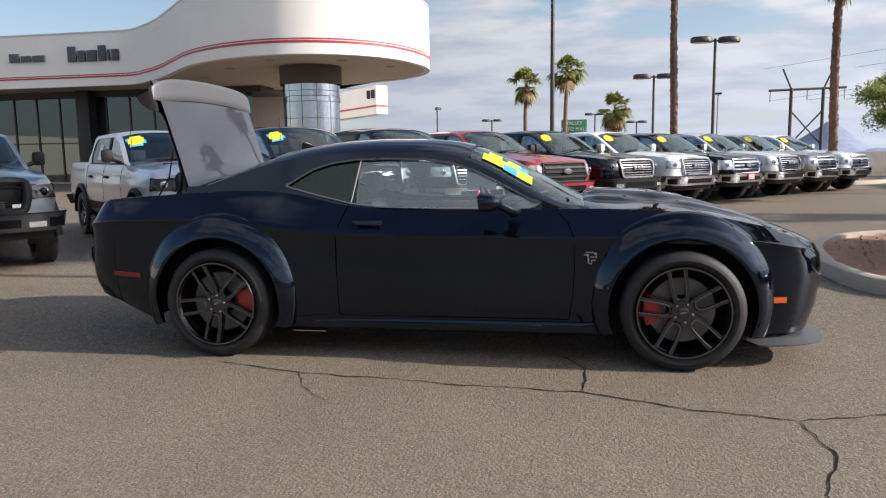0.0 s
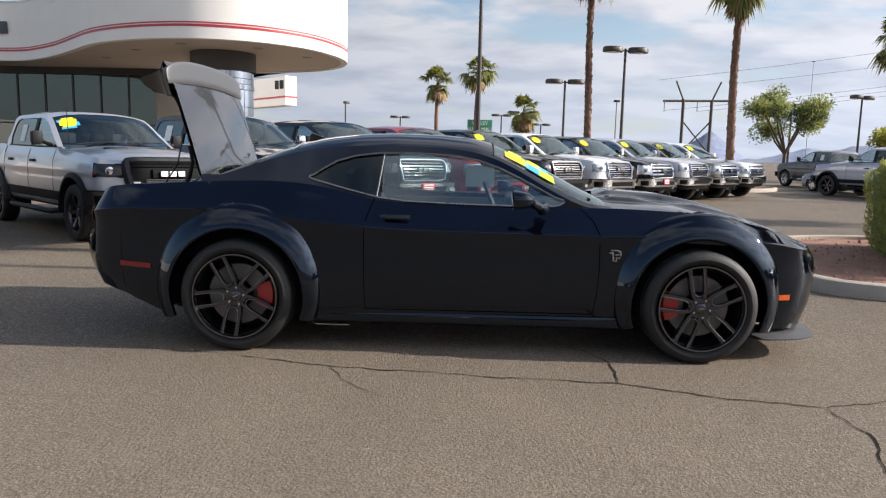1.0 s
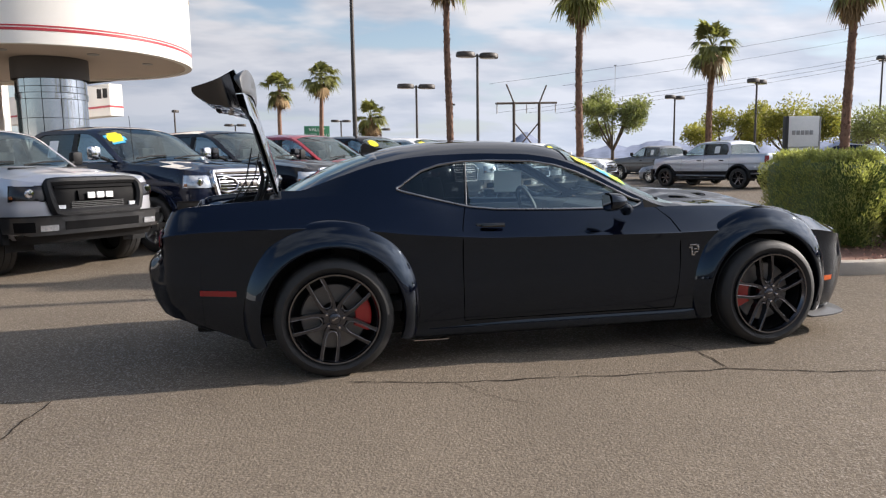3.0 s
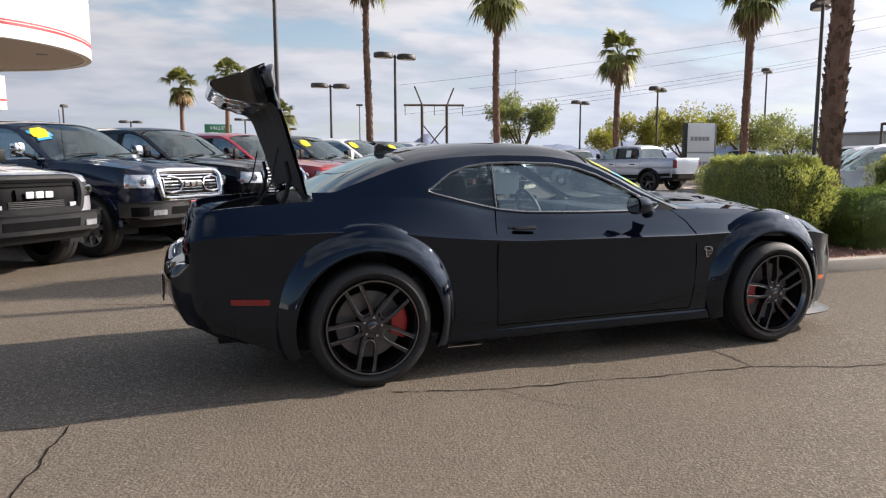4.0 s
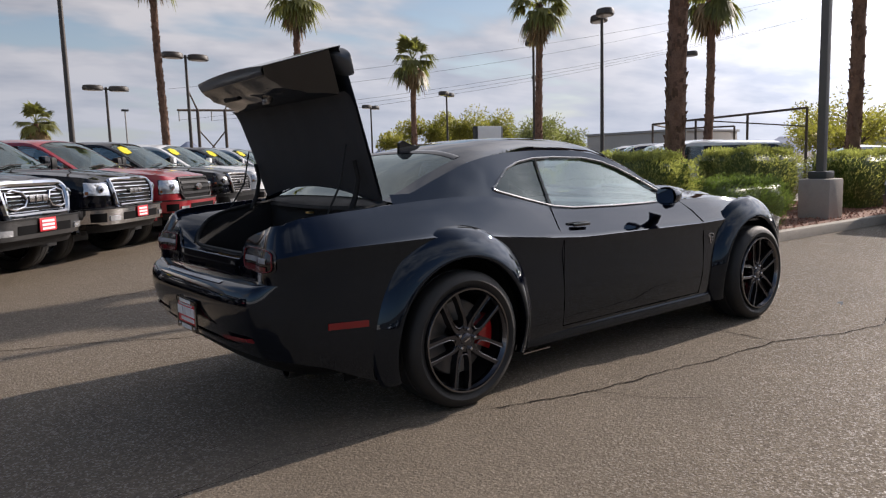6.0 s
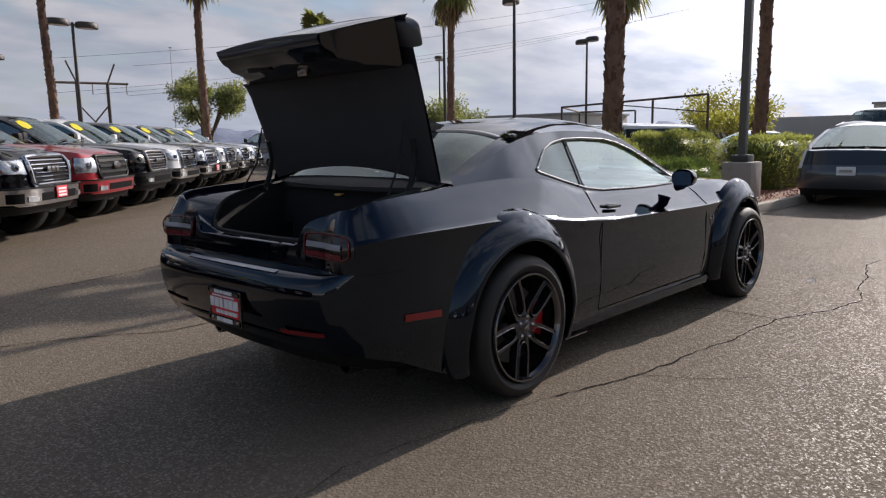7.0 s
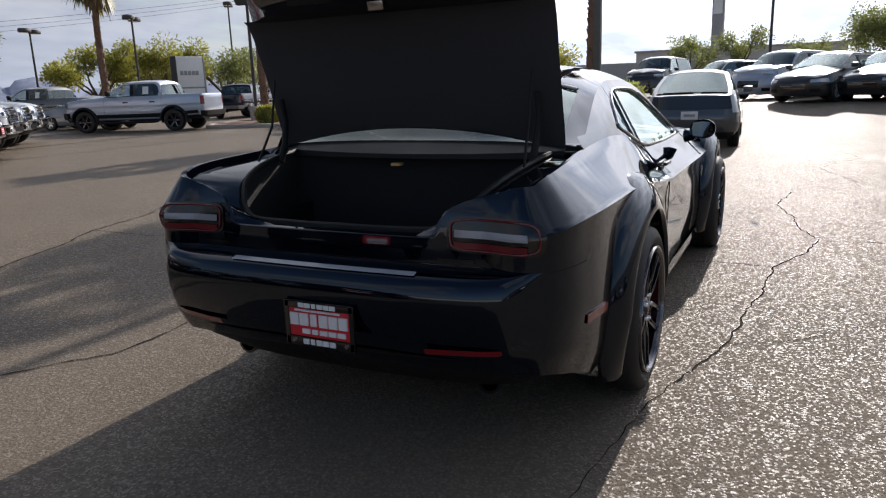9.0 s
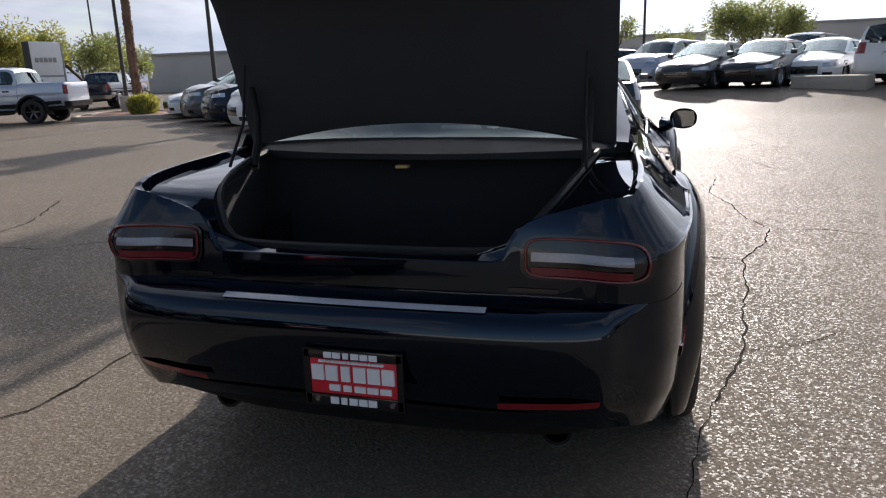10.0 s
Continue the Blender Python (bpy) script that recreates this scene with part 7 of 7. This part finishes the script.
def saloon(m, colour, label, length=4.7, wb=2.75, half=.90, high=1.45, kind="sedan", category="car", glassy=None, group="parked cars", rim=None, wheel_r=.33, name=None, dark_front=True):
    car = thing(name or {"sedan": "sedan", "hatch": "hatchback", "suv": "suv", "van": "van"}[kind], m, label, category, group)
    hx, L, arch = wb / 2, length / 2, wheel_r + .06
    k = high / 1.45
    suv = kind in ("suv", "van")
    fx, rx = L + .02, -L + .02
    outline = [(fx, 0), (fx - .02, half * .5), (fx - .10, half * .76), (fx - .26, half * .92), (fx - .5, half * .98), (hx, half), (0, half), (-hx, half), (rx + .5, half * .985), (rx + .2, half * .93), (rx + .06, half * .78), (rx + .01, half * .5), (rx, 0)]
    hood, beltz, deck = (.72 * k, .93 * k, .98 * k) if not suv else (.62 * high, .60 * high, .64 * high)
    if kind == "suv":
        hood, beltz, deck = .58 * high, .61 * high, .66 * high
    top = [(fx, hood - .04), (fx - .3, hood + .04), (hx - .1, hood + .15 * k), (hx - .55, beltz), (-hx, beltz + .05), (rx + .3, deck), (rx, deck - .02)]
    bottom = [(fx, .20), (hx - .5, .20), (-hx + .5, .22), (rx, .28)]
    crease = [(fx, .50 * k), (0, .68 * k), (rx, .66 * k)]
    side = [(0, .06), (.1, .025), (.35, .0), (.6, .012), (.7, 0), (.74, .012), (1, .10)]
    front = [(.2, .08), (.35, .02), (.5, 0), (.62 * k, .03), (.75 * k, .14)]
    rear = [(.2, .16), (.4, .02), (.6, .0), (.66 * k, .03), (.75 * k, .06), (deck, .12)]
    body = Body(outline, top, bottom, crease, side, front, rear, (hx, -hx), wheel_r, arch, 80)
    part("body", body.wall(low=(0, .08, .18, .3, .42, .54, .64, .70), high=(.73, .79, .86, .94, .985, 1.0)), colour, car)
    cowl = hx - .35 if not suv else hx - .30
    cowl_z = beltz + .10
    part("hood", body.lid(body.edge(fx + .1, cowl - .05), lambda u: fx - .12 + (cowl + .05 - fx + .12) * u, table([(0, hood + .02), (.5, hood + .17 * k), (1, cowl_z)]), 2.0, 12), colour, car)
    if kind == "sedan":
        back, tail_x = -hx - .02, -hx - .42
        header_r = -hx + .42
    elif kind == "hatch":
        back, tail_x, header_r = rx + .30, rx + .25, -hx + .35
    else:
        back, tail_x, header_r = rx + .16, rx + .12, rx + .48
    head_f = cowl - .78 if not suv else cowl - .62
    end_x = tail_x if kind != "sedan" else tail_x
    end_z = body.edge_at(end_x)[1]
    rail = [(cowl + .05, beltz), (head_f + .15, high - .20), (head_f - .1, high - .10), (0, high - .075), (header_r, high - .12 * k), (end_x, end_z)]
    roof = [(cowl + .08, cowl_z), (head_f + .06, high - .09), (head_f - .25, high - .015), (-.2, high), (header_r, high - .06 * k), (end_x, end_z + .02)]
    house = House(body.edge_at, rail, roof, .45 if not suv else .30, 2.6)
    lo = table([(cowl - .02, beltz + .05), (0, beltz + .04), (header_r, beltz + .10), (end_x + .25, end_z + .06), (end_x + .18, end_z + .1)])
    top_z = high - .16
    hi = table([(cowl - .02, beltz + .05), (head_f + .12, top_z - .07), (head_f - .12, top_z), (header_r + .15, top_z), (header_r - .12, top_z - .08), (end_x + .25, end_z + .08 if not suv else top_z - .1), (end_x + .18, end_z + .1)])
    xs = sorted(set(list(np.linspace(cowl + .04, end_x + .01, 44))))
    part("cabin_side", house.flank(xs, lo, hi).mirror(), colour, car)
    part("roof", house.roof_sheet(np.linspace(head_f, header_r, 20), 0, 1, 12).mirror(), colour, car)
    mirrored("windshield_pillar", house.roof_sheet(np.linspace(cowl + .05, head_f, 12), 0, .08, 3), colour, car)
    mirrored("rear_pillar", house.roof_sheet(np.linspace(header_r, end_x, 12), 0, .12, 3), colour, car)
    part("windshield", house.roof_sheet(np.linspace(cowl + .05, head_f, 12), .08, 1, 10, -.005).mirror(), GLASS_SHIELD, car)
    part("rear_window", house.roof_sheet(np.linspace(header_r, end_x + (.04 if kind == "sedan" else .10), 12), .12, 1, 10, -.005).mirror(), GLASS_TINT, car)
    if kind == "sedan":
        part("deck", body.lid(body.edge(end_x + .03, rx - .1), lambda u: end_x + (rx + .10 - end_x) * u, table([(0, end_z + .02), (1, deck - .01)]), 2.2, 10), colour, car)
    else:
        part("deck", body.lid(body.edge(end_x + .03, rx - .1), lambda u: end_x + (rx + .06 - end_x) * u, table([(0, end_z + .02), (1, deck - .01)]), 2.2, 10), colour, car)
    mid_x = -.12
    for turn_side in (flip_y, lambda q: q):
        part("front_door_window", turn_side(house.pane(np.linspace(cowl - .05, mid_x + .04, 14), lo, hi)), GLASS_CLEAR, car)
        part("rear_door_window", turn_side(house.pane(np.linspace(mid_x - .04, end_x + .22, 14), lo, hi)), GLASS_TINT, car)
        part("window_post", turn_side(Shape().grid([[house.side(mid_x + .05, lo(mid_x), .002), house.side(mid_x + .05, hi(mid_x), .002)], [house.side(mid_x - .05, lo(mid_x), .002), house.side(mid_x - .05, hi(mid_x), .002)]])), BLACK_PLASTIC, car)
        mir = part("mirror", turn_side(Shape().box((cowl - .42, half * .98, beltz + .02), (cowl - .27, half * .98 + .20, beltz + .16), .045)), colour, car)
        for x in (.0, -.95):
            y = body.edge_at(x)[0]
            part("door_handle", turn_side(Shape().box((x - .02, y + .07, beltz - .13), (x + .16, y + .095, beltz - .10), .01)), colour, car)
    part("underbody", Shape().box((rx + .3, -half * .8, .18), (fx - .3, half * .8, .45)), BLACK_PLASTIC, car)
    for x in (hx, -hx):
        for s in (-1, 1):
            well = []
            for ang in np.linspace(-10, 190, 14):
                c, q = math.cos(radians(ang)), math.sin(radians(ang))
                well.append([(x + (arch + .01) * c, s * (half - .02), wheel_r + (arch + .01) * q), (x + (arch + .01) * c, s * (half - .32), wheel_r + (arch + .01) * q)])
            part("wheel_well", Shape().grid(well), BLACK_PLASTIC, car)
            road_wheel(car, x, s * (half - .11), wheel_r, wheel_r, .21, rim or RIM_ALLOY, 7)
    cabin_fittings(car, house, (cowl - .1, -hx), (.0, -.85), .32, half * .8, beltz + .12)
    part("dashboard", Shape().box((cowl - .55, -half * .82, beltz - .22), (cowl - .05, half * .82, beltz + .03), .04), CABIN, car)
    f, b = Front(body), Front(body, True)
    part("grille", f.patch(0, half * .42, .36 * k, .56 * k if suv else .58 * k, .012, 8, 4).mirror(), GLOSS_BLACK, car)
    for s in (1, -1):
        turn_side = (lambda q: q) if s > 0 else flip_y
        z = hood - .10
        part("headlight", turn_side(f.patch(half * .55, half * 1.18, lambda r: z - .07 + .02 * r, lambda r: z + .03 + .05 * (r - half * .5), .012, 10, 4)), LAMP_LENS, car)
        part("air_intake", turn_side(f.patch(half * .55, half * .85, .30, .40, .012, 5, 3)), BLACK_PLASTIC, car)
        tz = deck - .14 if kind == "sedan" else deck - .22
        if kind == "hatch":
            part("tail_lamp", turn_side(b.patch(half * .90, half * 1.14, deck - .33, deck - .01, .014, 6, 5)), WHITE_LENS, car, "tall pale tail lamp")
        else:
            part("tail_lamp", turn_side(b.patch(half * .62, half * 1.12, tz - .06, tz + (.08 if not suv else .25), .012, 8, 4)), RED_LENS, car)
    if kind == "hatch":
        part("lower_rear_window", b.patch(0, half * .98, deck - .26, deck - .03, .010, 12, 4).mirror(), GLOSS_BLACK, car, "dark lower rear window")
    part("rear_bumper", b.patch(0, half * 1.15, .32, .50, .03, 14, 4).mirror(), colour, car)
    part("rear_valance", b.patch(0, half * 1.0, .24, .33, .02, 12, 3).mirror(), BLACK_PLASTIC, car)
    c = b.at(0, {"sedan": .62, "hatch": .64}.get(kind, .75 * k), .02)
    zz = c[2]
    pl = part("number_plate", Shape().box((c[0] - .02, -.15, zz - .075), (c[0] - .005, .15, zz + .075), .004), WHITE, car, "pale number plate with a plain bar")
    part("letter_bar", Shape().box((c[0] - .024, -.10, zz - .022), (c[0] - .02, .10, zz + .022)), SIGN_GREY, pl)
    return car


# ---- the row of pickup trucks ----
ROW_AT, ROW_DIR, ROW_STEP, ROW_HEAD = (-4.60, 4.90), (.672, .741), 2.348, -42.2


def in_row(k, back=0.0):
    """The pose of the k-th truck of the row, its front axle on the line."""
    hx, hy = math.cos(radians(ROW_HEAD)), math.sin(radians(ROW_HEAD))
    x = ROW_AT[0] + ROW_STEP * (k - 1) * ROW_DIR[0] - hx * (1.835 + back)
    y = ROW_AT[1] + ROW_STEP * (k - 1) * ROW_DIR[1] - hy * (1.835 + back)
    return pose(x, y, 0, 0, 0, ROW_HEAD)


P_BLACK = paint("black", (.004, .004, .006), 0, .3, 0)
P_NAVY = paint("navy", (.008, .011, .024), 0, .3, 0)
P_SILVER = paint("silver", (.54, .54, .57), .5)
P_WHITE = paint("white", (.74, .74, .74))
P_RED = paint("red", (.33, .012, .022), .2)
P_GREY = paint("grey", (.075, .08, .09), .4)
P_TAN = paint("tan_grey", (.20, .185, .16), .5)
P_STEEL = paint("steel_grey", (.24, .25, .27), .5)
P_FROST = paint("frost_silver", (.58, .58, .60), .4)
BUMPER_GREY = paint("bumper_grey", (.032, .033, .036), .3)
P_PALE = paint("pale_blue_grey", (.40, .44, .52), .4)

pickup(in_row(-.34, -.25) @ Matrix.Scale(.96, 4), P_STEEL, "steel-grey pickup with a black grille and red dealer plate", "hd", False, None, .965, RIM_DARK, False, True, bumper=BUMPER_GREY, flares=True, scoops=True)
pickup(in_row(.95, -.1) @ Matrix.Scale(.96, 4), P_SILVER, "silver off-road pickup with black grille and arch flares", "hd", False, BLACK_PLASTIC, .985, RIM_DARK, 2, False, bumper=BUMPER_GREY, flares=True, paper=True, mast=True, scoops=True)
pickup(in_row(2), P_NAVY, "navy heavy-duty pickup with a chrome grille and yellow window sticker", "hd", True, None, 1.0, RIM_ALLOY, 2, True, bumper=BUMPER_GREY, rim_spokes=8, paper=True, mast=True)
pickup(in_row(3), P_BLACK, "black pickup with a chrome grille and chrome bumper", "ram", True, None, 1.0, RIM_ALLOY, False, True)
pickup(in_row(4), P_RED, "red pickup with a dark barred grille", "ford", False, None, .99, RIM_DARK, False, False, bumper=P_RED)
pickup(in_row(5), P_BLACK, "black pickup with a dark grille and yellow window sticker", "ram", False, None, 1.0, RIM_DARK, 1, False, grille=SATIN, paper=True)
pickup(in_row(6), P_WHITE, "white pickup with a chrome grille and yellow window sticker", "ram", True, None, 1.0, RIM_ALLOY, 1, False)
pickup(in_row(7), P_BLACK, "black pickup with a bright barred grille and chrome bumper", "ford", True, None, .99, RIM_ALLOY, 1, True)
pickup(in_row(8), P_FROST, "pale silver pickup with a chrome grille and yellow window sticker", "ram", True, None, 1.0, RIM_ALLOY, 1, False)
pickup(in_row(9), P_TAN, "brownish-grey pickup with a bright grille in the truck row", "ford", True, None, .99, RIM_ALLOY, 1, False)
pickup(in_row(10), P_WHITE, "white pickup with a barred grille ending the row", "ford", True, None, .99, RIM_DARK, 1, False)

# ---- vehicles beyond the row ----
def facing(front, heading, wb):
    return pose(front[0] - math.cos(radians(heading)) * wb / 2, front[1] - math.sin(radians(heading)) * wb / 2, 0, 0, 0, heading)


pickup(facing((15.4, 23.75), 109, 3.67), P_PALE, "pale grey pickup with black lower body", "ram", False, BLACK_PLASTIC, 1.0, RIM_DARK, False, False, paper=True, flares=True, group="vehicles across the lot")
saloon(facing((16.8, 27.9), 105, 2.75), P_STEEL, "dark grey sedan parked side-on across the lot", group="vehicles across the lot")
pickup(facing((18.4, 34.1), 103, 3.67), P_GREY, "dark grey pickup parked across the lot", "ford", False, None, 1.0, group="vehicles across the lot", paper=True)
pickup(facing((29.5, 27.6), 20, 3.67), P_NAVY, "dark blue pickup parked beyond the small planting bed", "ford", True, None, .95, group="vehicles across the lot")


def second_row(k, wb):
    """Cars that face the trucks, nose on the line beside the planting beds."""
    h = radians(138)
    x, y = 9.9 + 2.4 * k * .672, 7.6 + 2.4 * k * .741
    return pose(x - math.cos(h) * (wb / 2 + .95), y - math.sin(h) * (wb / 2 + .95), 0, 0, 0, 138)


saloon(second_row(0, 2.7), P_WHITE, "white crossover nose-out behind the hedges", 4.6, 2.7, .92, 1.64, "suv", "suv", group="second row of parked cars")
saloon(second_row(1, 2.7), P_WHITE, "white crossover nose-out beside the lot", 4.6, 2.7, .92, 1.64, "suv", "suv", group="second row of parked cars")
saloon(second_row(2.2, 2.7), P_NAVY, "dark blue crossover nose-out beside the planting bed", 4.6, 2.7, .92, 1.68, "suv", "suv", group="second row of parked cars")
saloon(second_row(3.4, 2.8), P_GREY, "dark grey crossover nose-out beside the planting bed", 4.7, 2.8, .92, 1.68, "suv", "suv", group="second row of parked cars")
saloon(second_row(4.6, 2.8), P_WHITE, "white sedan parked beyond the small planting bed", group="second row of parked cars")

# cars against the far wall, facing back across the lot
P_DARK = paint("charcoal", (.020, .021, .024), .3)
def on_rise(x, y, heading):
    return pose(x, y, rise(x, y), 0, 0, heading)


saloon(on_rise(37.2, 2.2, 138), P_WHITE, "white crossover parked by the far wall", 4.6, 2.7, .92, 1.68, "suv", "suv", group="third row of parked cars")
saloon(on_rise(24.3, -1.0, 150), P_PALE, "pale silver crossover parked by the far wall", 4.6, 2.7, .92, 1.68, "suv", "suv", group="third row of parked cars")
saloon(on_rise(20.9, -2.3, 152), P_DARK, "dark grey hatchback facing the lot", 4.4, 2.65, .90, 1.47, "hatch", "hatchback", group="third row of parked cars")
saloon(on_rise(21.1, -4.1, 153), P_DARK, "charcoal sedan facing the lot", 4.8, 2.85, .92, 1.47, group="third row of parked cars")
saloon(on_rise(22.1, -6.0, 154), P_WHITE, "white sedan with a large dark grille", 4.8, 2.85, .92, 1.45, group="third row of parked cars")
saloon(on_rise(31.5, 4.6, 170), P_DARK, "black boxy suv parked behind the hatchback", 4.8, 2.85, .96, 1.86, "suv", "suv", group="third row of parked cars")
saloon(on_rise(29.5, -6.6, 150), P_NAVY, "dark blue suv parked behind the sedans", 4.9, 2.9, .97, 1.85, "suv", "suv", group="third row of parked cars")
saloon(on_rise(23.5, 7.2, 138), P_WHITE, "white sedan parked behind the hedge", group="third row of parked cars")
saloon(on_rise(21.2, -8.0, -28), P_WHITE, "white suv with red tail lamps seen from behind", 4.8, 2.85, .95, 1.78, "suv", "suv", group="fourth row of parked cars")
saloon(on_rise(19.6, -9.4, -28), P_DARK, "black suv with red tail lamps seen from behind", 4.8, 2.85, .95, 1.78, "suv", "suv", group="fourth row of parked cars")
single("kerb_block", Shape().box((-1.0, -.45, -.12), (1.0, .45, .34), .08), KERB, on_rise(19.0, -5.55, 62), "pale concrete end of a kerbed parking island", "kerb", kind="structure")

# a row behind the camera's way, mirrored in the black paint
for k, (colour, label, shape) in enumerate(((P_WHITE, "white crossover mirrored in the black paint", "suv"), (P_DARK, "dark sedan mirrored in the black paint", "sedan"), (P_SILVER, "silver sedan mirrored in the black paint", "sedan"),
                                            (P_DARK, "dark crossover mirrored in the black paint", "suv"), (P_WHITE, "white sedan mirrored in the black paint", "sedan"), (P_GREY, "grey crossover mirrored in the black paint", "suv"))):
    saloon(pose(-13.0 + 3.1 * k, -17.5, 0, 0, 0, 90), colour, label, 4.7, 2.75, .92, 1.68 if shape == "suv" else 1.45, shape, "suv" if shape == "suv" else "car", group="row of cars behind the way")

# the hatchback ahead, and cars against the far wall
saloon(pose(11.75, .45, 0, 0, 0, 3), P_GREY, "silver-grey hatchback parked ahead beside the kerb", 4.46, 2.70, .87, 1.49, "hatch", "hatchback", group="parked cars")
square_pole()
lamp_post(.4, 17.7, 6.9, 20)
lamp_post(7.3, 28.4, 6.2, 12)
lamp_post(5.5, 35.0, 5.4, 5)
lamp_post(25.6, 42.0, 5.5, 30)
lamp_post(26.1, 33.5, 5.7, 35)
lamp_post(19.0, 14.8, 6.75, 50)
lamp_post(32.4, 19.8, 6.8, 60)
lamp_post(20.9, 20.4, 6.8, 50)
power_line()
dealer_sign()
green_sign()
pipe_gate()

hedge(5.30, 6.20, 2.1, 5.3, 1.30, "clipped green hedge on red gravel", 1, count=30000, size=.052, turn=-21)
hedge(8.35, 10.6, 2.8, 4.2, 1.34, "clipped green hedge behind the lamp pole", 2, count=18000, size=.055)
hedge(5.75, 7.95, 1.75, 3.0, .84, "low rounded green shrub by the kerb", 3, LEAF_DARK, 16000, size=.048)
hedge(10.9, 14.6, 2.0, 3.3, 1.22, "clipped green hedge at the bed's far end", 4, count=12000)
hedge(18.2, 19.1, 17.4, 18.2, .66, "small yellow-green desert shrub on the bed", 6, LEAF_OLIVE, 1500, size=.16)

palm(5.1, 25.0, 9.2, 0.136, 1, 1.35)
palm(11.3, 25.5, 8.65, 0.153, 2, 1.4)
palm(20.2, 29.1, 7.0, 0.153, 3, 1.5)
palm(19.2, 18.4, 7.8, 0.153, 4, 1.35)
palm(6.7, 3.2, 7.6, 0.149, 5, 1.4, lean=(.12, .1))
palm(18.6, 9.9, 6.6, 0.136, 6, 1.3)
palm(13.4, 3.2, 7.0, 0.140, 7, 1.6)
palm(-2.2, 52.0, 6.9, 0.170, 8, 1.5, boots=False)
palm(.9, 50.0, 7.6, 0.170, 9, 1.5, boots=False)
palm(4.4, 48.6, 4.5, 0.187, 10, 1.5, boots=False)
tree(22.1, 44.6, 6.1, 2.35, 1, LEAF_GREY, "airy grey-green tree with several limbs", 14000, size=.2, limbs=8)
tree(29.6, 41.6, 4.3, 2.7, 2, LEAF_OLIVE, "yellowish desert tree behind the lot", 11000, size=.2)
tree(32.4, 38.6, 4.2, 2.8, 3, LEAF_OLIVE, "yellowish desert tree behind the lot", 11000, size=.2)
tree(35.7, 36.0, 4.3, 3.0, 4, LEAF_GREY, "olive-green desert tree behind the sign", 9000, size=.2)
tree(44.0, 40.0, 3.8, 2.4, 5, LEAF_GREY, "olive-green desert tree behind the lot", 5000, size=.22)
tree(55.0, -7.5, 6.2, 3.1, 6, LEAF_GREY, "broad green tree in front of the far wall", 17000, size=.2, limbs=9, fork=.22)
tree(60.0, -2.2, 4.2, 1.8, 7, LEAF_GREY, "small airy tree in front of the far wall", 2200, size=.2)
tree(64.0, 7.6, 4.9, 2.1, 8, LEAF_GREY, "airy tree by the far wall", 2600, size=.24)
tree(66.0, 3.6, 5.6, 2.1, 9, LEAF_GREY, "airy tree by the far wall", 2600, size=.24)
tree(30.0, 10.5, 3.2, 1.9, 10, LEAF_OLIVE, "yellowish desert shrub tree by the fence", 4500, size=.16, fork=.2)
tree(36.0, 12.5, 4.0, 2.6, 11, LEAF_OLIVE, "yellowish feathery tree beyond the fence", 5000, size=.18, fork=.2)
s = thing("pylon_sign", pose(95, 8.5, 0, 0, 0, 84), "tall slim grey pylon sign far off", "sign")
part("pylon", Shape().box((-.7, -.4, 0), (.7, .4, 13.6), .1), SIGN_GREY, s)
part("sign_panel", Shape().box((-.55, .4, 9.0), (.55, .45, 13.2), .05), SIGN_FACE, s)
lamp_post(37.5, .1, 8.0, 20)

# litter
scrap = Shape().grid([[(.0 + .05 * math.sin(t * 2.2), -.05 + .1 * t, .006 + .012 * math.sin(t * 3.1)), (.018 + .05 * math.sin(t * 2.2), -.05 + .1 * t, .02 + .012 * math.sin(t * 3.1))] for t in np.linspace(0, 1, 8)])
single("paper_scrap", scrap, WHITE, pose(2.33, -1.19, 0, 0, 0, -30), "curled white paper scrap lying on the asphalt", "litter")


# slim tall poles far off
def far_pole(x, y, top, cross=False):
    p = thing("utility_pole", pose(x, y, 0), "slim grey light pole far across the lot", "pole", "far poles")
    part("shaft", Shape().tube([(0, 0, 0), (0, 0, top)], [.11, .07], 8), SIGN_GREY, p)
    part("floodlight", Shape().box((-.35, -.14, top - .05), (.35, .14, top + .16), .03), DARK_METAL, p)
    if cross:
        part("control_box", Shape().box((-.22, -.18, 1.9), (.22, .18, 2.6), .03), SIGN_FACE, p, "small pale box")


for x, y, top in ((-7.0, 73.0, 5.2), (4.0, 73.0, 5.6), (8.3, 73.0, 4.7), (26.9, 54.8, 5.9)):
    lamp_post(x, y, top, 10, base=False, radius=.09)
lamp_post(39.4, 38.2, 7.9, 40)
lamp_post(-12.6, 70.5, 6.5, 90, 1, base=False, radius=.09)
far_pole(97.9, 202.2, 29.5)
far_pole(17.0, 76.0, 7.6)
